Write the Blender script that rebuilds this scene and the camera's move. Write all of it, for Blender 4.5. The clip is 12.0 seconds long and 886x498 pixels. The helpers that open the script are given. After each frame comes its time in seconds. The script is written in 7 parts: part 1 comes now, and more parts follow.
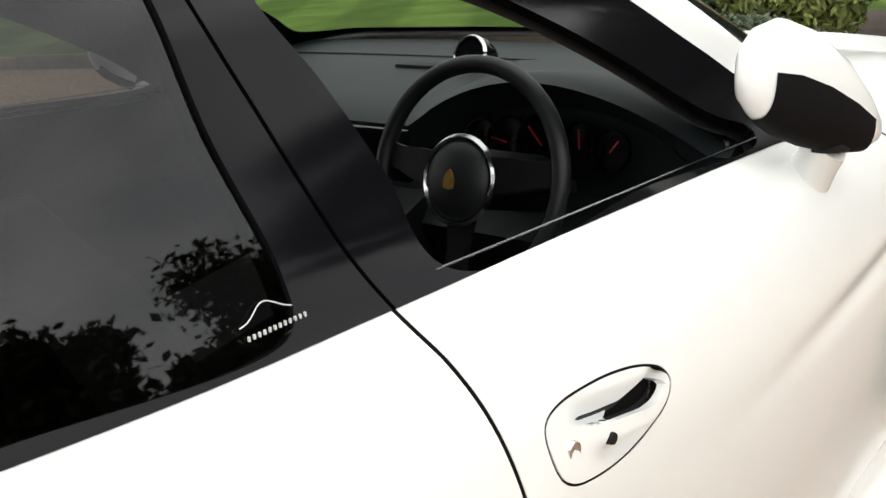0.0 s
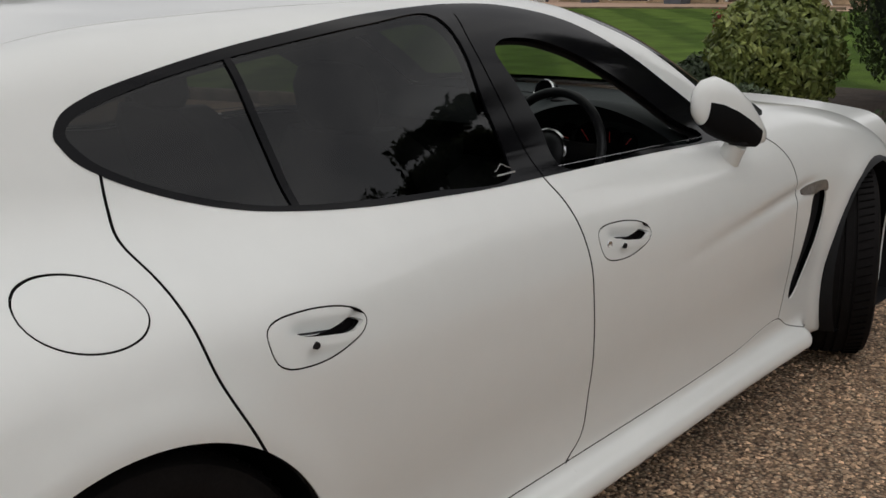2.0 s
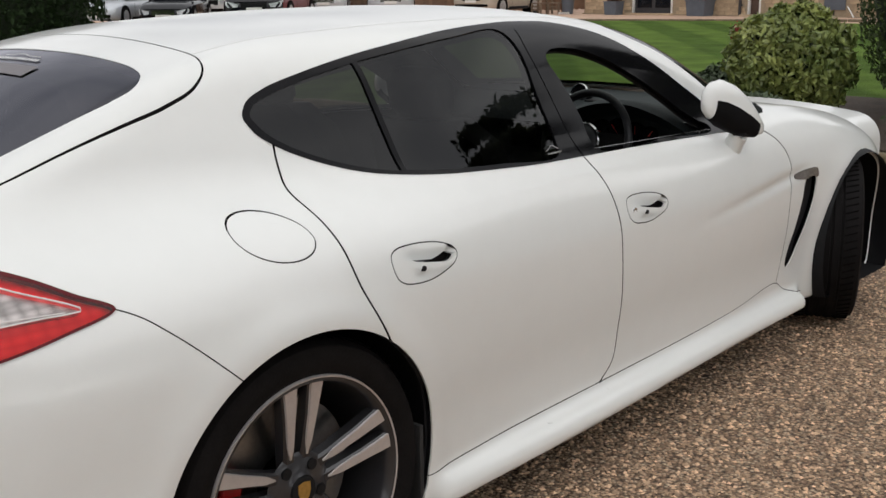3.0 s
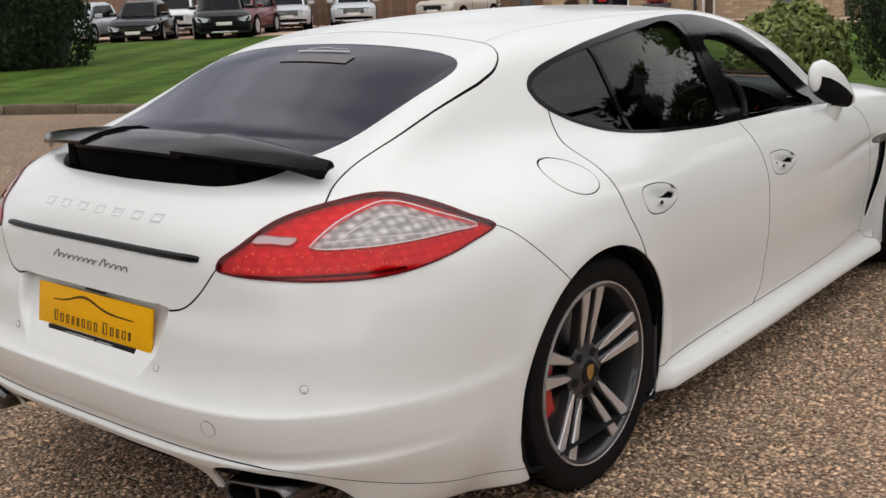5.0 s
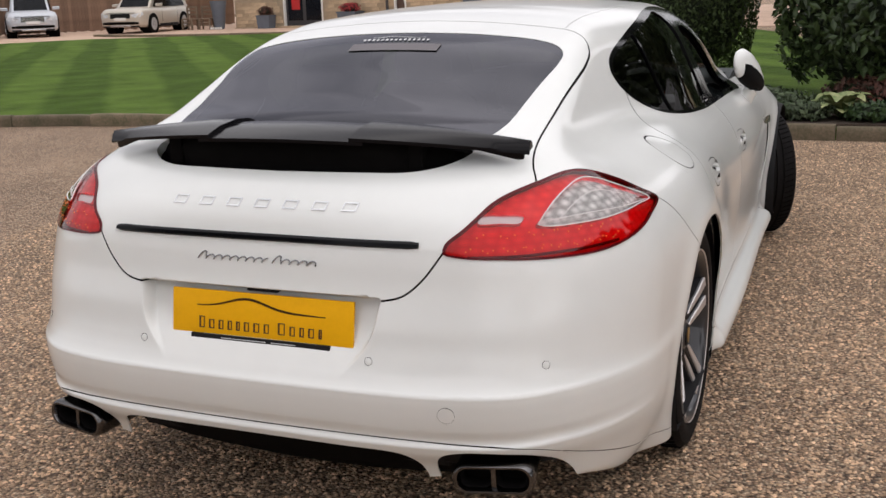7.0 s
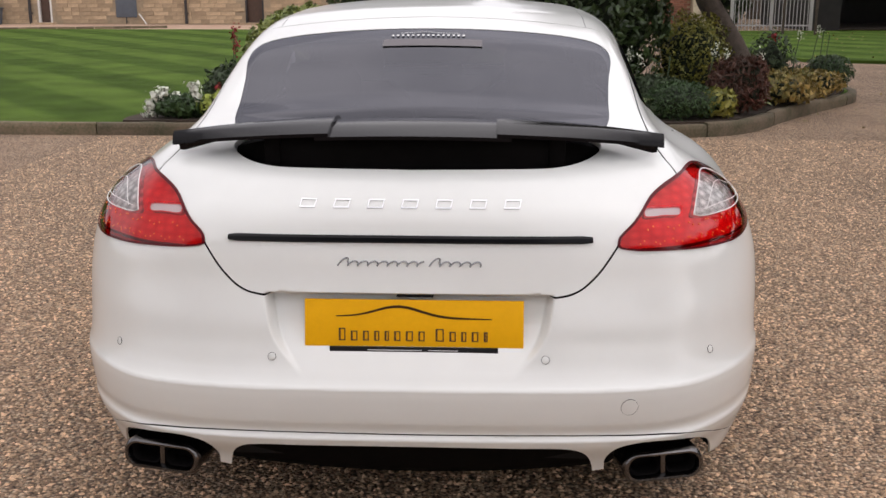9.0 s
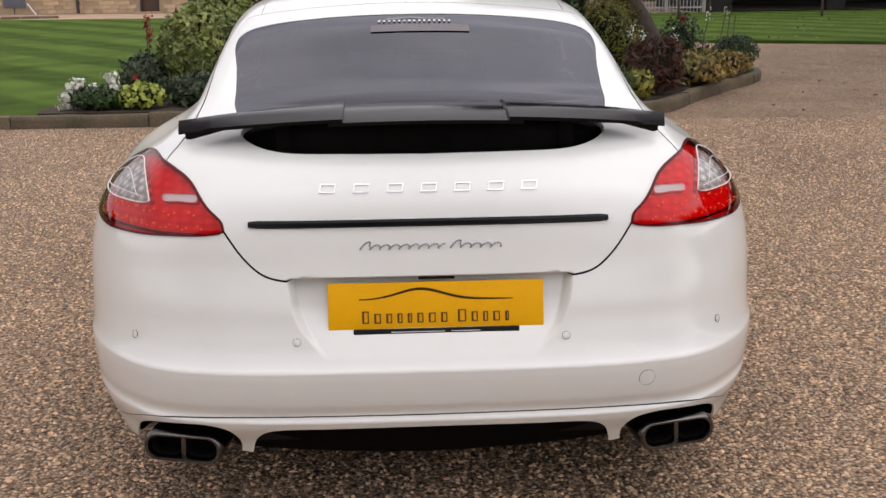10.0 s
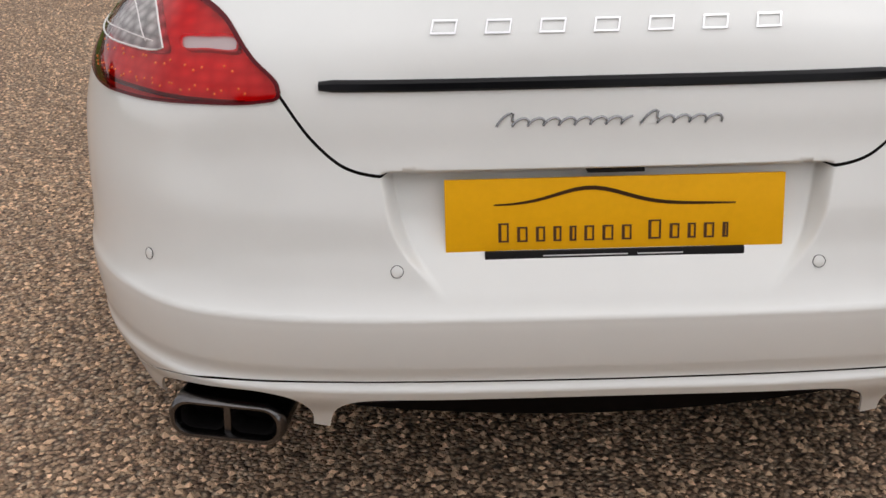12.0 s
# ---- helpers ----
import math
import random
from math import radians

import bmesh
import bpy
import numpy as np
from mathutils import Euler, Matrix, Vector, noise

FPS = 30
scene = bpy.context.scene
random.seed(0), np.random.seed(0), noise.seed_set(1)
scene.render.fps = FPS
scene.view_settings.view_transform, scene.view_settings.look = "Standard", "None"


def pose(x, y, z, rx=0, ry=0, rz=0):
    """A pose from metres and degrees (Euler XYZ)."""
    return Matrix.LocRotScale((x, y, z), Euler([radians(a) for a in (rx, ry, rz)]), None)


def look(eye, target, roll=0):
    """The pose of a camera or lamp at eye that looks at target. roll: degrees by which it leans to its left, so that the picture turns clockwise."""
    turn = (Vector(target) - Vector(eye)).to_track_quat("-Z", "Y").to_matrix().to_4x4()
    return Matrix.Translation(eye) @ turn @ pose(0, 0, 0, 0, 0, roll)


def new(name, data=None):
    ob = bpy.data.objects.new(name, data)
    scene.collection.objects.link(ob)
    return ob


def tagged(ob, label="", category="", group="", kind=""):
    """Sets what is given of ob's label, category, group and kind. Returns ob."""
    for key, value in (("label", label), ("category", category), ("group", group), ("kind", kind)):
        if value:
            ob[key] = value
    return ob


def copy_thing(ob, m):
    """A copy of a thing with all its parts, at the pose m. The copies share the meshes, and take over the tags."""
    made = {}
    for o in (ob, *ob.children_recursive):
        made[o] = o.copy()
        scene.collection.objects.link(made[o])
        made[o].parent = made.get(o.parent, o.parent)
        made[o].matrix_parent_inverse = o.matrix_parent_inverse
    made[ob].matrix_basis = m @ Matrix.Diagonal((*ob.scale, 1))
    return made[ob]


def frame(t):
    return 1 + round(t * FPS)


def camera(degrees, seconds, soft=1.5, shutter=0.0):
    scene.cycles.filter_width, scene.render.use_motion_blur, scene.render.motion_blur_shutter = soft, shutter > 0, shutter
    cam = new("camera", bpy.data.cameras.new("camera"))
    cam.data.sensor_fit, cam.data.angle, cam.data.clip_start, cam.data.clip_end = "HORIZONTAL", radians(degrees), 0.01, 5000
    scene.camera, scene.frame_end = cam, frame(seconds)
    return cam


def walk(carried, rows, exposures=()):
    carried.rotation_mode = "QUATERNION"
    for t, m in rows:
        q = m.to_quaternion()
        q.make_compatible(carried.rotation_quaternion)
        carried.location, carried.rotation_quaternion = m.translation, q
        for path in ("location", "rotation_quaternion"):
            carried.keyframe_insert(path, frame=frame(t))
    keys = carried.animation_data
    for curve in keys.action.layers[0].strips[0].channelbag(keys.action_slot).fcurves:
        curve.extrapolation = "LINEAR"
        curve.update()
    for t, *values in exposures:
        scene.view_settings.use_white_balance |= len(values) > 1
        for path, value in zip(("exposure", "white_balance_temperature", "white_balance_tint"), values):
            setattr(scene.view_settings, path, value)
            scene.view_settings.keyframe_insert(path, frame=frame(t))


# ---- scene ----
cam = camera(45.13, 12.0)
# seconds, eye, yaw to the left of the car's heading, pitch up, roll
PATH = [
    (0.0, 1.439, 0.579, 1.288, 41.56, -17.66, -4.06),
    (0.5, 1.600, 0.258, 1.313, 41.42, -16.47, -3.63),
    (1.0, 1.790, -0.055, 1.347, 40.68, -16.15, -2.23),
    (1.5, 2.036, -0.382, 1.410, 41.56, -15.99, -1.88),
    (2.0, 2.228, -0.753, 1.413, 41.31, -14.72, -0.62),
    (2.5, 2.474, -1.060, 1.441, 42.38, -14.26, -0.34),
    (2.7, 2.556, -1.175, 1.449, 42.52, -14.18, -0.48),
    (4.3, 2.672, -2.191, 1.458, 41.98, -13.71, -1.32),
    (4.5, 2.645, -2.268, 1.454, 42.28, -13.62, -1.77),
    (5.0, 2.467, -2.506, 1.451, 39.75, -13.63, -2.02),
    (5.5, 2.242, -2.697, 1.440, 36.92, -13.63, -2.31),
    (6.0, 1.952, -2.863, 1.451, 32.49, -14.05, -2.32),
    (6.5, 1.709, -3.072, 1.445, 27.70, -13.84, -2.08),
    (7.0, 1.404, -3.206, 1.429, 22.20, -13.72, -1.81),
    (7.2, 1.257, -3.240, 1.442, 19.87, -13.96, -1.50),
    (8.8, 0.259, -3.415, 1.430, 3.91, -13.99, 0.24),
    (9.0, 0.185, -3.422, 1.423, 2.47, -13.84, -0.01),
    (9.5, -0.033, -3.446, 1.424, -1.20, -14.06, 0.00),
    (10.0, -0.100, -3.465, 1.424, -3.03, -14.60, -0.57),
    (10.5, -0.107, -3.391, 1.405, -3.56, -15.18, -1.05),
    (11.0, -0.073, -3.165, 1.368, -2.52, -15.87, -1.38),
    (11.5, -0.156, -2.850, 1.304, -1.90, -17.95, -1.08),
    (12.0, -0.266, -2.540, 1.228, -0.53, -22.59, -1.27),
]


def eye_pose(x, y, z, yaw, pitch, roll):
    return pose(x, y, z, 0, 0, yaw) @ pose(0, 0, 0, 90 + pitch) @ pose(0, 0, 0, 0, 0, roll)


# the camera's own exposure and white balance drift as it goes
EXPOSURES = [(0.0, 1.2, 6600, 7), (0.25, 0.65, 6700, 8), (0.5, 0.13, 6650, 9), (1.0, -0.24, 6550, 9), (1.5, -0.32, 6530, 9), (2.0, -0.27, 6520, 9), (2.5, 0.10, 6450, 9), (4.5, 0.24, 6480, 10), (5.5, 0.29, 6480, 11), (7.0, 0.34, 6480, 13), (9.5, 0.42, 6530, 15), (11.0, 0.38, 6550, 14), (12.0, 0.28, 6480, 12)]
walk(cam, [(t, eye_pose(*row)) for t, *row in PATH], EXPOSURES)

# ---- sky and sun ----
SUN_WAY = (0.50, -0.08, 0.862)
world = bpy.data.worlds.new("overcast_sky")
scene.world = world
world.use_nodes = True
wn, wl = world.node_tree.nodes, world.node_tree.links
sky = wn.new("ShaderNodeTexSky")
sky.sky_type, sky.sun_disc, sky.sun_elevation, sky.sun_rotation = "NISHITA", False, radians(60), radians(99)
pale = wn.new("ShaderNodeHueSaturation")
pale.inputs["Saturation"].default_value = 0.22
wl.new(sky.outputs[0], pale.inputs["Color"])
where = wn.new("ShaderNodeTexCoord")
stretch = wn.new("ShaderNodeMapping")
stretch.inputs["Scale"].default_value = (1.0, 1.0, 2.6)
wl.new(where.outputs["Generated"], stretch.inputs[0])
cloud = wn.new("ShaderNodeTexNoise")
cloud.inputs["Scale"].default_value, cloud.inputs["Detail"].default_value, cloud.inputs["Roughness"].default_value = 2.3, 5.0, 0.55
wl.new(stretch.outputs[0], cloud.inputs["Vector"])
tone = wn.new("ShaderNodeValToRGB")
tone.color_ramp.elements[0].position, tone.color_ramp.elements[0].color = 0.34, (0.62, 0.63, 0.66, 1)
tone.color_ramp.elements[1].position, tone.color_ramp.elements[1].color = 0.66, (1.28, 1.26, 1.22, 1)
wl.new(cloud.outputs["Fac"], tone.inputs[0])
blend = wn.new("ShaderNodeMix")
blend.data_type, blend.blend_type = "RGBA", "MULTIPLY"
blend.inputs[0].default_value = 1.0
even = wn.new("ShaderNodeMix")
even.data_type = "RGBA"
even.inputs[0].default_value = 0.62
even.inputs[7].default_value = (5.6, 5.5, 5.55, 1)
wl.new(pale.outputs[0], even.inputs[6])
wl.new(even.outputs[2], blend.inputs[6])
wl.new(tone.outputs[0], blend.inputs[7])
towards = wn.new("ShaderNodeVectorMath")
towards.operation = "DOT_PRODUCT"
towards.inputs[1].default_value = SUN_WAY
wl.new(where.outputs["Generated"], towards.inputs[0])
veil = wn.new("ShaderNodeMapRange")
veil.inputs["From Min"].default_value, veil.inputs["To Min"].default_value, veil.inputs["To Max"].default_value = -1.0, 0.60, 1.40
wl.new(towards.outputs["Value"], veil.inputs["Value"])
bright = wn.new("ShaderNodeVectorMath")
bright.operation = "SCALE"
wl.new(blend.outputs[2], bright.inputs[0])
wl.new(veil.outputs[0], bright.inputs["Scale"])
wl.new(bright.outputs[0], wn["Background"].inputs[0])
wn["Background"].inputs[1].default_value = 0.15
sun = new("sun", bpy.data.lights.new("sun", "SUN"))
sun.data.energy, sun.data.angle, sun.data.color = 0.5, radians(140), (1.0, 0.97, 0.92)
sun.matrix_world = look(Vector(SUN_WAY) * 10, (0, 0, 0))


# ---- materials ----
def material(name, color, rough=0.5, metal=0.0, coat=0.0, spec=0.5, vary=0.0, scale=20.0, bump=0.0, bump_scale=200.0, second=None, detail=4.0, object_random=0.0, island_random=0.0):
    """A principled surface with two scales of variation in tone and a fine relief."""
    m = bpy.data.materials.new(name)
    m.use_nodes = True
    n, l = m.node_tree.nodes, m.node_tree.links
    p = n["Principled BSDF"]
    p.inputs["Base Color"].default_value = (*color, 1)
    p.inputs["Roughness"].default_value, p.inputs["Metallic"].default_value = rough, metal
    p.inputs["Coat Weight"].default_value, p.inputs["Specular IOR Level"].default_value = coat, spec
    p.inputs["Coat Roughness"].default_value = 0.03
    place = n.new("ShaderNodeTexCoord")
    out = None
    if vary or second:
        big = n.new("ShaderNodeTexNoise")
        big.inputs["Scale"].default_value, big.inputs["Detail"].default_value = scale, detail
        l.new(place.outputs["Object"], big.inputs["Vector"])
        fine = n.new("ShaderNodeTexNoise")
        fine.inputs["Scale"].default_value, fine.inputs["Detail"].default_value = scale * 9, 3.0
        l.new(place.outputs["Object"], fine.inputs["Vector"])
        both = n.new("ShaderNodeMath")
        both.operation = "MULTIPLY_ADD"
        both.inputs[1].default_value = 0.45
        l.new(fine.outputs["Fac"], both.inputs[0])
        half = n.new("ShaderNodeMath")
        half.operation = "MULTIPLY"
        half.inputs[1].default_value = 0.55
        l.new(big.outputs["Fac"], half.inputs[0])
        l.new(half.outputs[0], both.inputs[2])
        r = n.new("ShaderNodeValToRGB")
        other = second or tuple(c * (1 - vary) for c in color)
        top = color if second else tuple(min(1, c * (1 + vary)) for c in color)
        r.color_ramp.elements[0].position, r.color_ramp.elements[1].position = 0.36, 0.64
        r.color_ramp.elements[0].color, r.color_ramp.elements[1].color = (*other, 1), (*top, 1)
        l.new(both.outputs[0], r.inputs[0])
        out = r.outputs[0]
    if object_random or island_random:
        if object_random:
            info, key, amount = n.new("ShaderNodeObjectInfo"), "Random", object_random
        else:
            info, key, amount = n.new("ShaderNodeNewGeometry"), "Random Per Island", island_random
        span = n.new("ShaderNodeMapRange")
        span.inputs["To Min"].default_value, span.inputs["To Max"].default_value = 1 - amount, 1 + amount
        l.new(info.outputs[key], span.inputs["Value"])
        hsv = n.new("ShaderNodeHueSaturation")
        l.new(span.outputs[0], hsv.inputs["Value"])
        if out:
            l.new(out, hsv.inputs["Color"])
        else:
            hsv.inputs["Color"].default_value = (*color, 1)
        out = hsv.outputs[0]
    if out:
        l.new(out, p.inputs["Base Color"])
    if bump:
        grain = n.new("ShaderNodeTexNoise")
        grain.inputs["Scale"].default_value, grain.inputs["Detail"].default_value = bump_scale, 4.0
        l.new(place.outputs["Object"], grain.inputs["Vector"])
        b = n.new("ShaderNodeBump")
        b.inputs["Strength"].default_value, b.inputs["Distance"].default_value = bump, 0.01
        l.new(grain.outputs["Fac"], b.inputs["Height"])
        l.new(b.outputs[0], p.inputs["Normal"])
    return m


def glass(name, tint, gloss=0.02, ior=1.5):
    """Thin glass: it lets tinted light through and mirrors by Fresnel."""
    m = bpy.data.materials.new(name)
    m.use_nodes = True
    n, l = m.node_tree.nodes, m.node_tree.links
    n.remove(n["Principled BSDF"])
    clear, shine, mix, fres = n.new("ShaderNodeBsdfTransparent"), n.new("ShaderNodeBsdfGlossy"), n.new("ShaderNodeMixShader"), n.new("ShaderNodeFresnel")
    clear.inputs[0].default_value = (*tint, 1)
    shine.inputs["Color"].default_value = (1, 1, 1, 1)
    shine.inputs["Roughness"].default_value = gloss
    fres.inputs[0].default_value = ior
    l.new(fres.outputs[0], mix.inputs[0])
    l.new(clear.outputs[0], mix.inputs[1])
    l.new(shine.outputs[0], mix.inputs[2])
    l.new(mix.outputs[0], n["Material Output"].inputs[0])
    return m


def plain_glass(name, tint, gloss):
    """Thin glass seen from inside: a small steady share of mirroring."""
    m = glass(name, tint)
    mix = [n for n in m.node_tree.nodes if n.type == "MIX_SHADER"][0]
    for link in list(mix.inputs[0].links):
        m.node_tree.links.remove(link)
    mix.inputs[0].default_value = gloss
    return m


def lens_material(name, color, cells, lit=None, dim=0.7):
    """A moulded lamp lens: coloured plastic with a pattern of bulbs and reflectors under a gloss coat."""
    m = material(name, color, rough=0.18, coat=0.22, spec=0.2, vary=0.0)
    n, l = m.node_tree.nodes, m.node_tree.links
    p = n["Principled BSDF"]
    place = n.new("ShaderNodeTexCoord")
    squash = n.new("ShaderNodeMapping")
    squash.inputs["Scale"].default_value = (cells, cells, cells * 1.7)
    l.new(place.outputs["Object"], squash.inputs[0])
    vor = n.new("ShaderNodeTexVoronoi")
    vor.inputs["Scale"].default_value = 1.0
    vor.inputs["Randomness"].default_value = 0.12
    l.new(squash.outputs[0], vor.inputs["Vector"])
    r = n.new("ShaderNodeValToRGB")
    r.color_ramp.elements[0].position, r.color_ramp.elements[0].color = 0.10, (*(lit or color), 1)
    r.color_ramp.elements[1].position, r.color_ramp.elements[1].color = 0.65, (*(c * dim for c in color), 1)
    l.new(vor.outputs["Distance"], r.inputs[0])
    l.new(r.outputs[0], p.inputs["Base Color"])
    b = n.new("ShaderNodeBump")
    b.inputs["Strength"].default_value, b.inputs["Distance"].default_value = 0.12, 0.01
    l.new(vor.outputs["Distance"], b.inputs["Height"])
    l.new(b.outputs[0], p.inputs["Normal"])
    return m


PAINT = material("pearl_paint", (0.775, 0.785, 0.76), rough=0.34, coat=0.8, vary=0.012, scale=1.6)
PAINT.node_tree.nodes["Principled BSDF"].inputs["Coat Roughness"].default_value = 0.09
BLACK_TRIM = material("black_plastic", (0.009, 0.009, 0.010), rough=0.6, spec=0.2, vary=0.15, scale=30)
GLOSS_BLACK = material("gloss_black", (0.004, 0.004, 0.005), rough=0.10, spec=0.14, coat=0.0, vary=0.1, scale=8)
SPOILER_BLACK = material("spoiler_black", (0.005, 0.0045, 0.0055), rough=0.14, spec=0.14, coat=0.0, vary=0.12, scale=12)
RUBBER = material("rubber", (0.02, 0.02, 0.02), rough=0.7, vary=0.2, scale=40)
TYRE = material("tyre_rubber", (0.008, 0.007, 0.007), rough=0.75, spec=0.10, vary=0.25, scale=18, bump=0.1, bump_scale=120)
CLOTH = material("dark_lining", (0.018, 0.018, 0.02), rough=0.9, vary=0.2, scale=50, bump=0.15, bump_scale=500)
LEATHER = material("black_leather", (0.012, 0.013, 0.015), rough=0.5, vary=0.15, scale=25, bump=0.12, bump_scale=350)
DASH = material("dash_leather", (0.017, 0.022, 0.024), rough=0.6, spec=0.3, vary=0.12, scale=25, bump=0.12, bump_scale=400)
SEAT_LEATHER = material("seat_leather", (0.03, 0.03, 0.032), rough=0.5, vary=0.15, scale=15, bump=0.1, bump_scale=300)
CHROME = material("chrome", (0.75, 0.75, 0.76), rough=0.12, metal=1.0, vary=0.03, scale=60)
SILVER = material("satin_silver", (0.55, 0.55, 0.56), rough=0.20, metal=1.0, vary=0.04, scale=60)
RIM_CUT = material("machined_alloy", (0.60, 0.57, 0.56), rough=0.38, metal=0.6, vary=0.05, scale=80, bump=0.03, bump_scale=900)
RIM_DARK = material("gunmetal_paint", (0.035, 0.034, 0.037), rough=0.35, metal=0.35, coat=0.5, vary=0.08, scale=30)
DISC = material("brake_steel", (0.28, 0.28, 0.28), rough=0.35, metal=1.0, vary=0.1, scale=90)
RED_CALIPER = material("red_caliper_paint", (0.45, 0.012, 0.012), rough=0.3, coat=0.6, vary=0.06, scale=40)
GOLD = material("gold_badge", (0.45, 0.27, 0.07), rough=0.35, metal=0.6, vary=0.2, scale=120)
SCRIPT = material("dull_chrome", (0.30, 0.30, 0.31), rough=0.2, metal=1.0, vary=0.05, scale=60)
PIPE = material("dark_chrome_pipe", (0.13, 0.125, 0.125), rough=0.22, metal=1.0, vary=0.12, scale=40)
# soot in the pipes; elsewhere painted shade in hollows and plain black parts
SOOT_SHADE_BLACK = material("soot_shade_black", (0.005, 0.0045, 0.0045), rough=0.9, spec=0.05, vary=0.2, scale=30)
PLATE = material("yellow_plate", (0.86, 0.43, 0.004), rough=0.45, spec=0.15, coat=0.0, vary=0.03, scale=12)
PLATE_INK = material("plate_brown_ink", (0.08, 0.03, 0.006), rough=0.4, vary=0.05)
WHITE_INK = material("white_transfer", (0.65, 0.65, 0.65), rough=0.5, vary=0.05)
PALE_LAMP = material("pale_brake_lamp", (0.125, 0.112, 0.120), rough=0.35, spec=0.3, vary=0.06, scale=30)
SMOKED = material("smoked_lens", (0.16, 0.14, 0.125), rough=0.15, coat=1.0, vary=0.25, scale=60)
LAMP_DARK = material("dark_red_lens", (0.10, 0.005, 0.009), rough=0.2, coat=0.05, spec=0.15, vary=0.1, scale=20)
REFLECTOR_RED = lens_material("red_reflector", (0.90, 0.30, 0.32), 34, (0.95, 0.45, 0.45), 0.84)
REFLECTOR_CLEAR = lens_material("silver_reflector", (0.74, 0.72, 0.70), 36, (0.92, 0.91, 0.90), 0.50)
LAMP_GUIDE = material("pale_light_guide", (0.80, 0.78, 0.76), rough=0.3, vary=0.05)
LAMP_LED = material("red_led", (0.95, 0.24, 0.06), rough=0.4, spec=0.2)
LAMP_WHITE = material("white_light_guide", (0.50, 0.40, 0.40), rough=0.25, coat=0.3)
LENS_RED = glass("red_lens", (0.97, 0.075, 0.085), ior=1.4)
LENS_CLEAR = glass("clear_lens", (0.95, 0.94, 0.93), ior=1.4)
TINTED = glass("privacy_glass", (0.13, 0.135, 0.13), ior=1.42)
TINTED_BACK = glass("rear_glass", (0.05, 0.05, 0.06), ior=1.62)
TINTED_BACK.node_tree.nodes["Glossy BSDF"].inputs["Color"].default_value = (0.84, 0.85, 0.95, 1)
CLEAR_GLASS = plain_glass("clear_glass", (0.66, 0.70, 0.67), 0.04)
TINTED_FAR = plain_glass("privacy_glass_far", (0.30, 0.31, 0.30), 0.04)


# ---- helpers for meshes ----
def shaded(bm, name, mat, smooth=True, bevel=0.0, angle=35):
    """A mesh from a bmesh: bevelled if asked, smooth but for its sharp edges."""
    if bevel:
        sharp = [e for e in bm.edges if len(e.link_faces) == 2 and e.calc_face_angle(0) > radians(28)]
        bmesh.ops.bevel(bm, geom=sharp, offset=bevel, segments=2, affect="EDGES", profile=0.6, clamp_overlap=True)
    bmesh.ops.recalc_face_normals(bm, faces=bm.faces)
    for f in bm.faces:
        f.smooth = smooth
    for e in bm.edges:
        e.smooth = len(e.link_faces) == 2 and e.calc_face_angle(0) < radians(angle)
    me = bpy.data.meshes.new(name)
    bm.to_mesh(me)
    bm.free()
    for one in (mat if isinstance(mat, (list, tuple)) else [mat]):
        me.materials.append(one)
    return me


def part(name, bm, mat, parent, label="", bevel=0.0, angle=35):
    ob = new(name, shaded(bm, name, mat, bevel=bevel, angle=angle))
    ob.parent = parent
    if label:
        ob["label"] = label
    return ob


def box(x0, x1, y0, y1, z0, z1, bm=None, m=None):
    bm = bm or bmesh.new()
    bmesh.ops.create_cube(bm, size=1, matrix=(m or Matrix()) @ Matrix.LocRotScale(((x0 + x1) / 2, (y0 + y1) / 2, (z0 + z1) / 2), None, (x1 - x0, y1 - y0, z1 - z0)))
    return bm


def tube(points, radius, bm=None, sides_n=10, taper=None, closed=False):
    """A round bar along points."""
    bm = bm or bmesh.new()
    pts = [Vector(p) for p in points]
    rings = []
    n = len(pts)
    for i, p in enumerate(pts):
        a, b = pts[(i - 1) % n if closed else max(i - 1, 0)], pts[(i + 1) % n if closed else min(i + 1, n - 1)]
        turn = (b - a).to_track_quat("Z", "Y")
        r = radius * (taper[i] if taper else 1)
        rings.append([bm.verts.new(p + turn @ Vector((r * math.cos(t), r * math.sin(t), 0))) for t in np.arange(sides_n) * 2 * math.pi / sides_n])
    for i in range(n if closed else n - 1):
        a, b = rings[i], rings[(i + 1) % n]
        for k in range(sides_n):
            bm.faces.new((a[k], a[(k + 1) % sides_n], b[(k + 1) % sides_n], b[k]))
    if not closed:
        bm.faces.new(rings[0][::-1])
        bm.faces.new(rings[-1])
    return bm


def loft(rings, bm=None, closed=True, caps=True):
    """A skin over rings of points of equal number."""
    bm = bm or bmesh.new()
    vs = [[bm.verts.new(p) for p in ring] for ring in rings]
    for a, b in zip(vs, vs[1:]):
        for k in range(len(a) if closed else len(a) - 1):
            bm.faces.new((a[k], a[(k + 1) % len(a)], b[(k + 1) % len(b)], b[k]))
    if caps and closed:
        bm.faces.new(vs[0][::-1])
        bm.faces.new(vs[-1])
    return bm


def turned(profile, n=48, bm=None, m=None):
    """A body turned about the x axis from (x, radius) pairs."""
    bm = bm or bmesh.new()
    m = m or Matrix()
    rings = [[bm.verts.new(m @ Vector((x, r * math.cos(t), r * math.sin(t)))) for t in np.arange(n) * 2 * math.pi / n] for x, r in profile]
    for a, b in zip(rings, rings[1:]):
        for k in range(n):
            bm.faces.new((a[k], a[(k + 1) % n], b[(k + 1) % n], b[k]))
    return bm


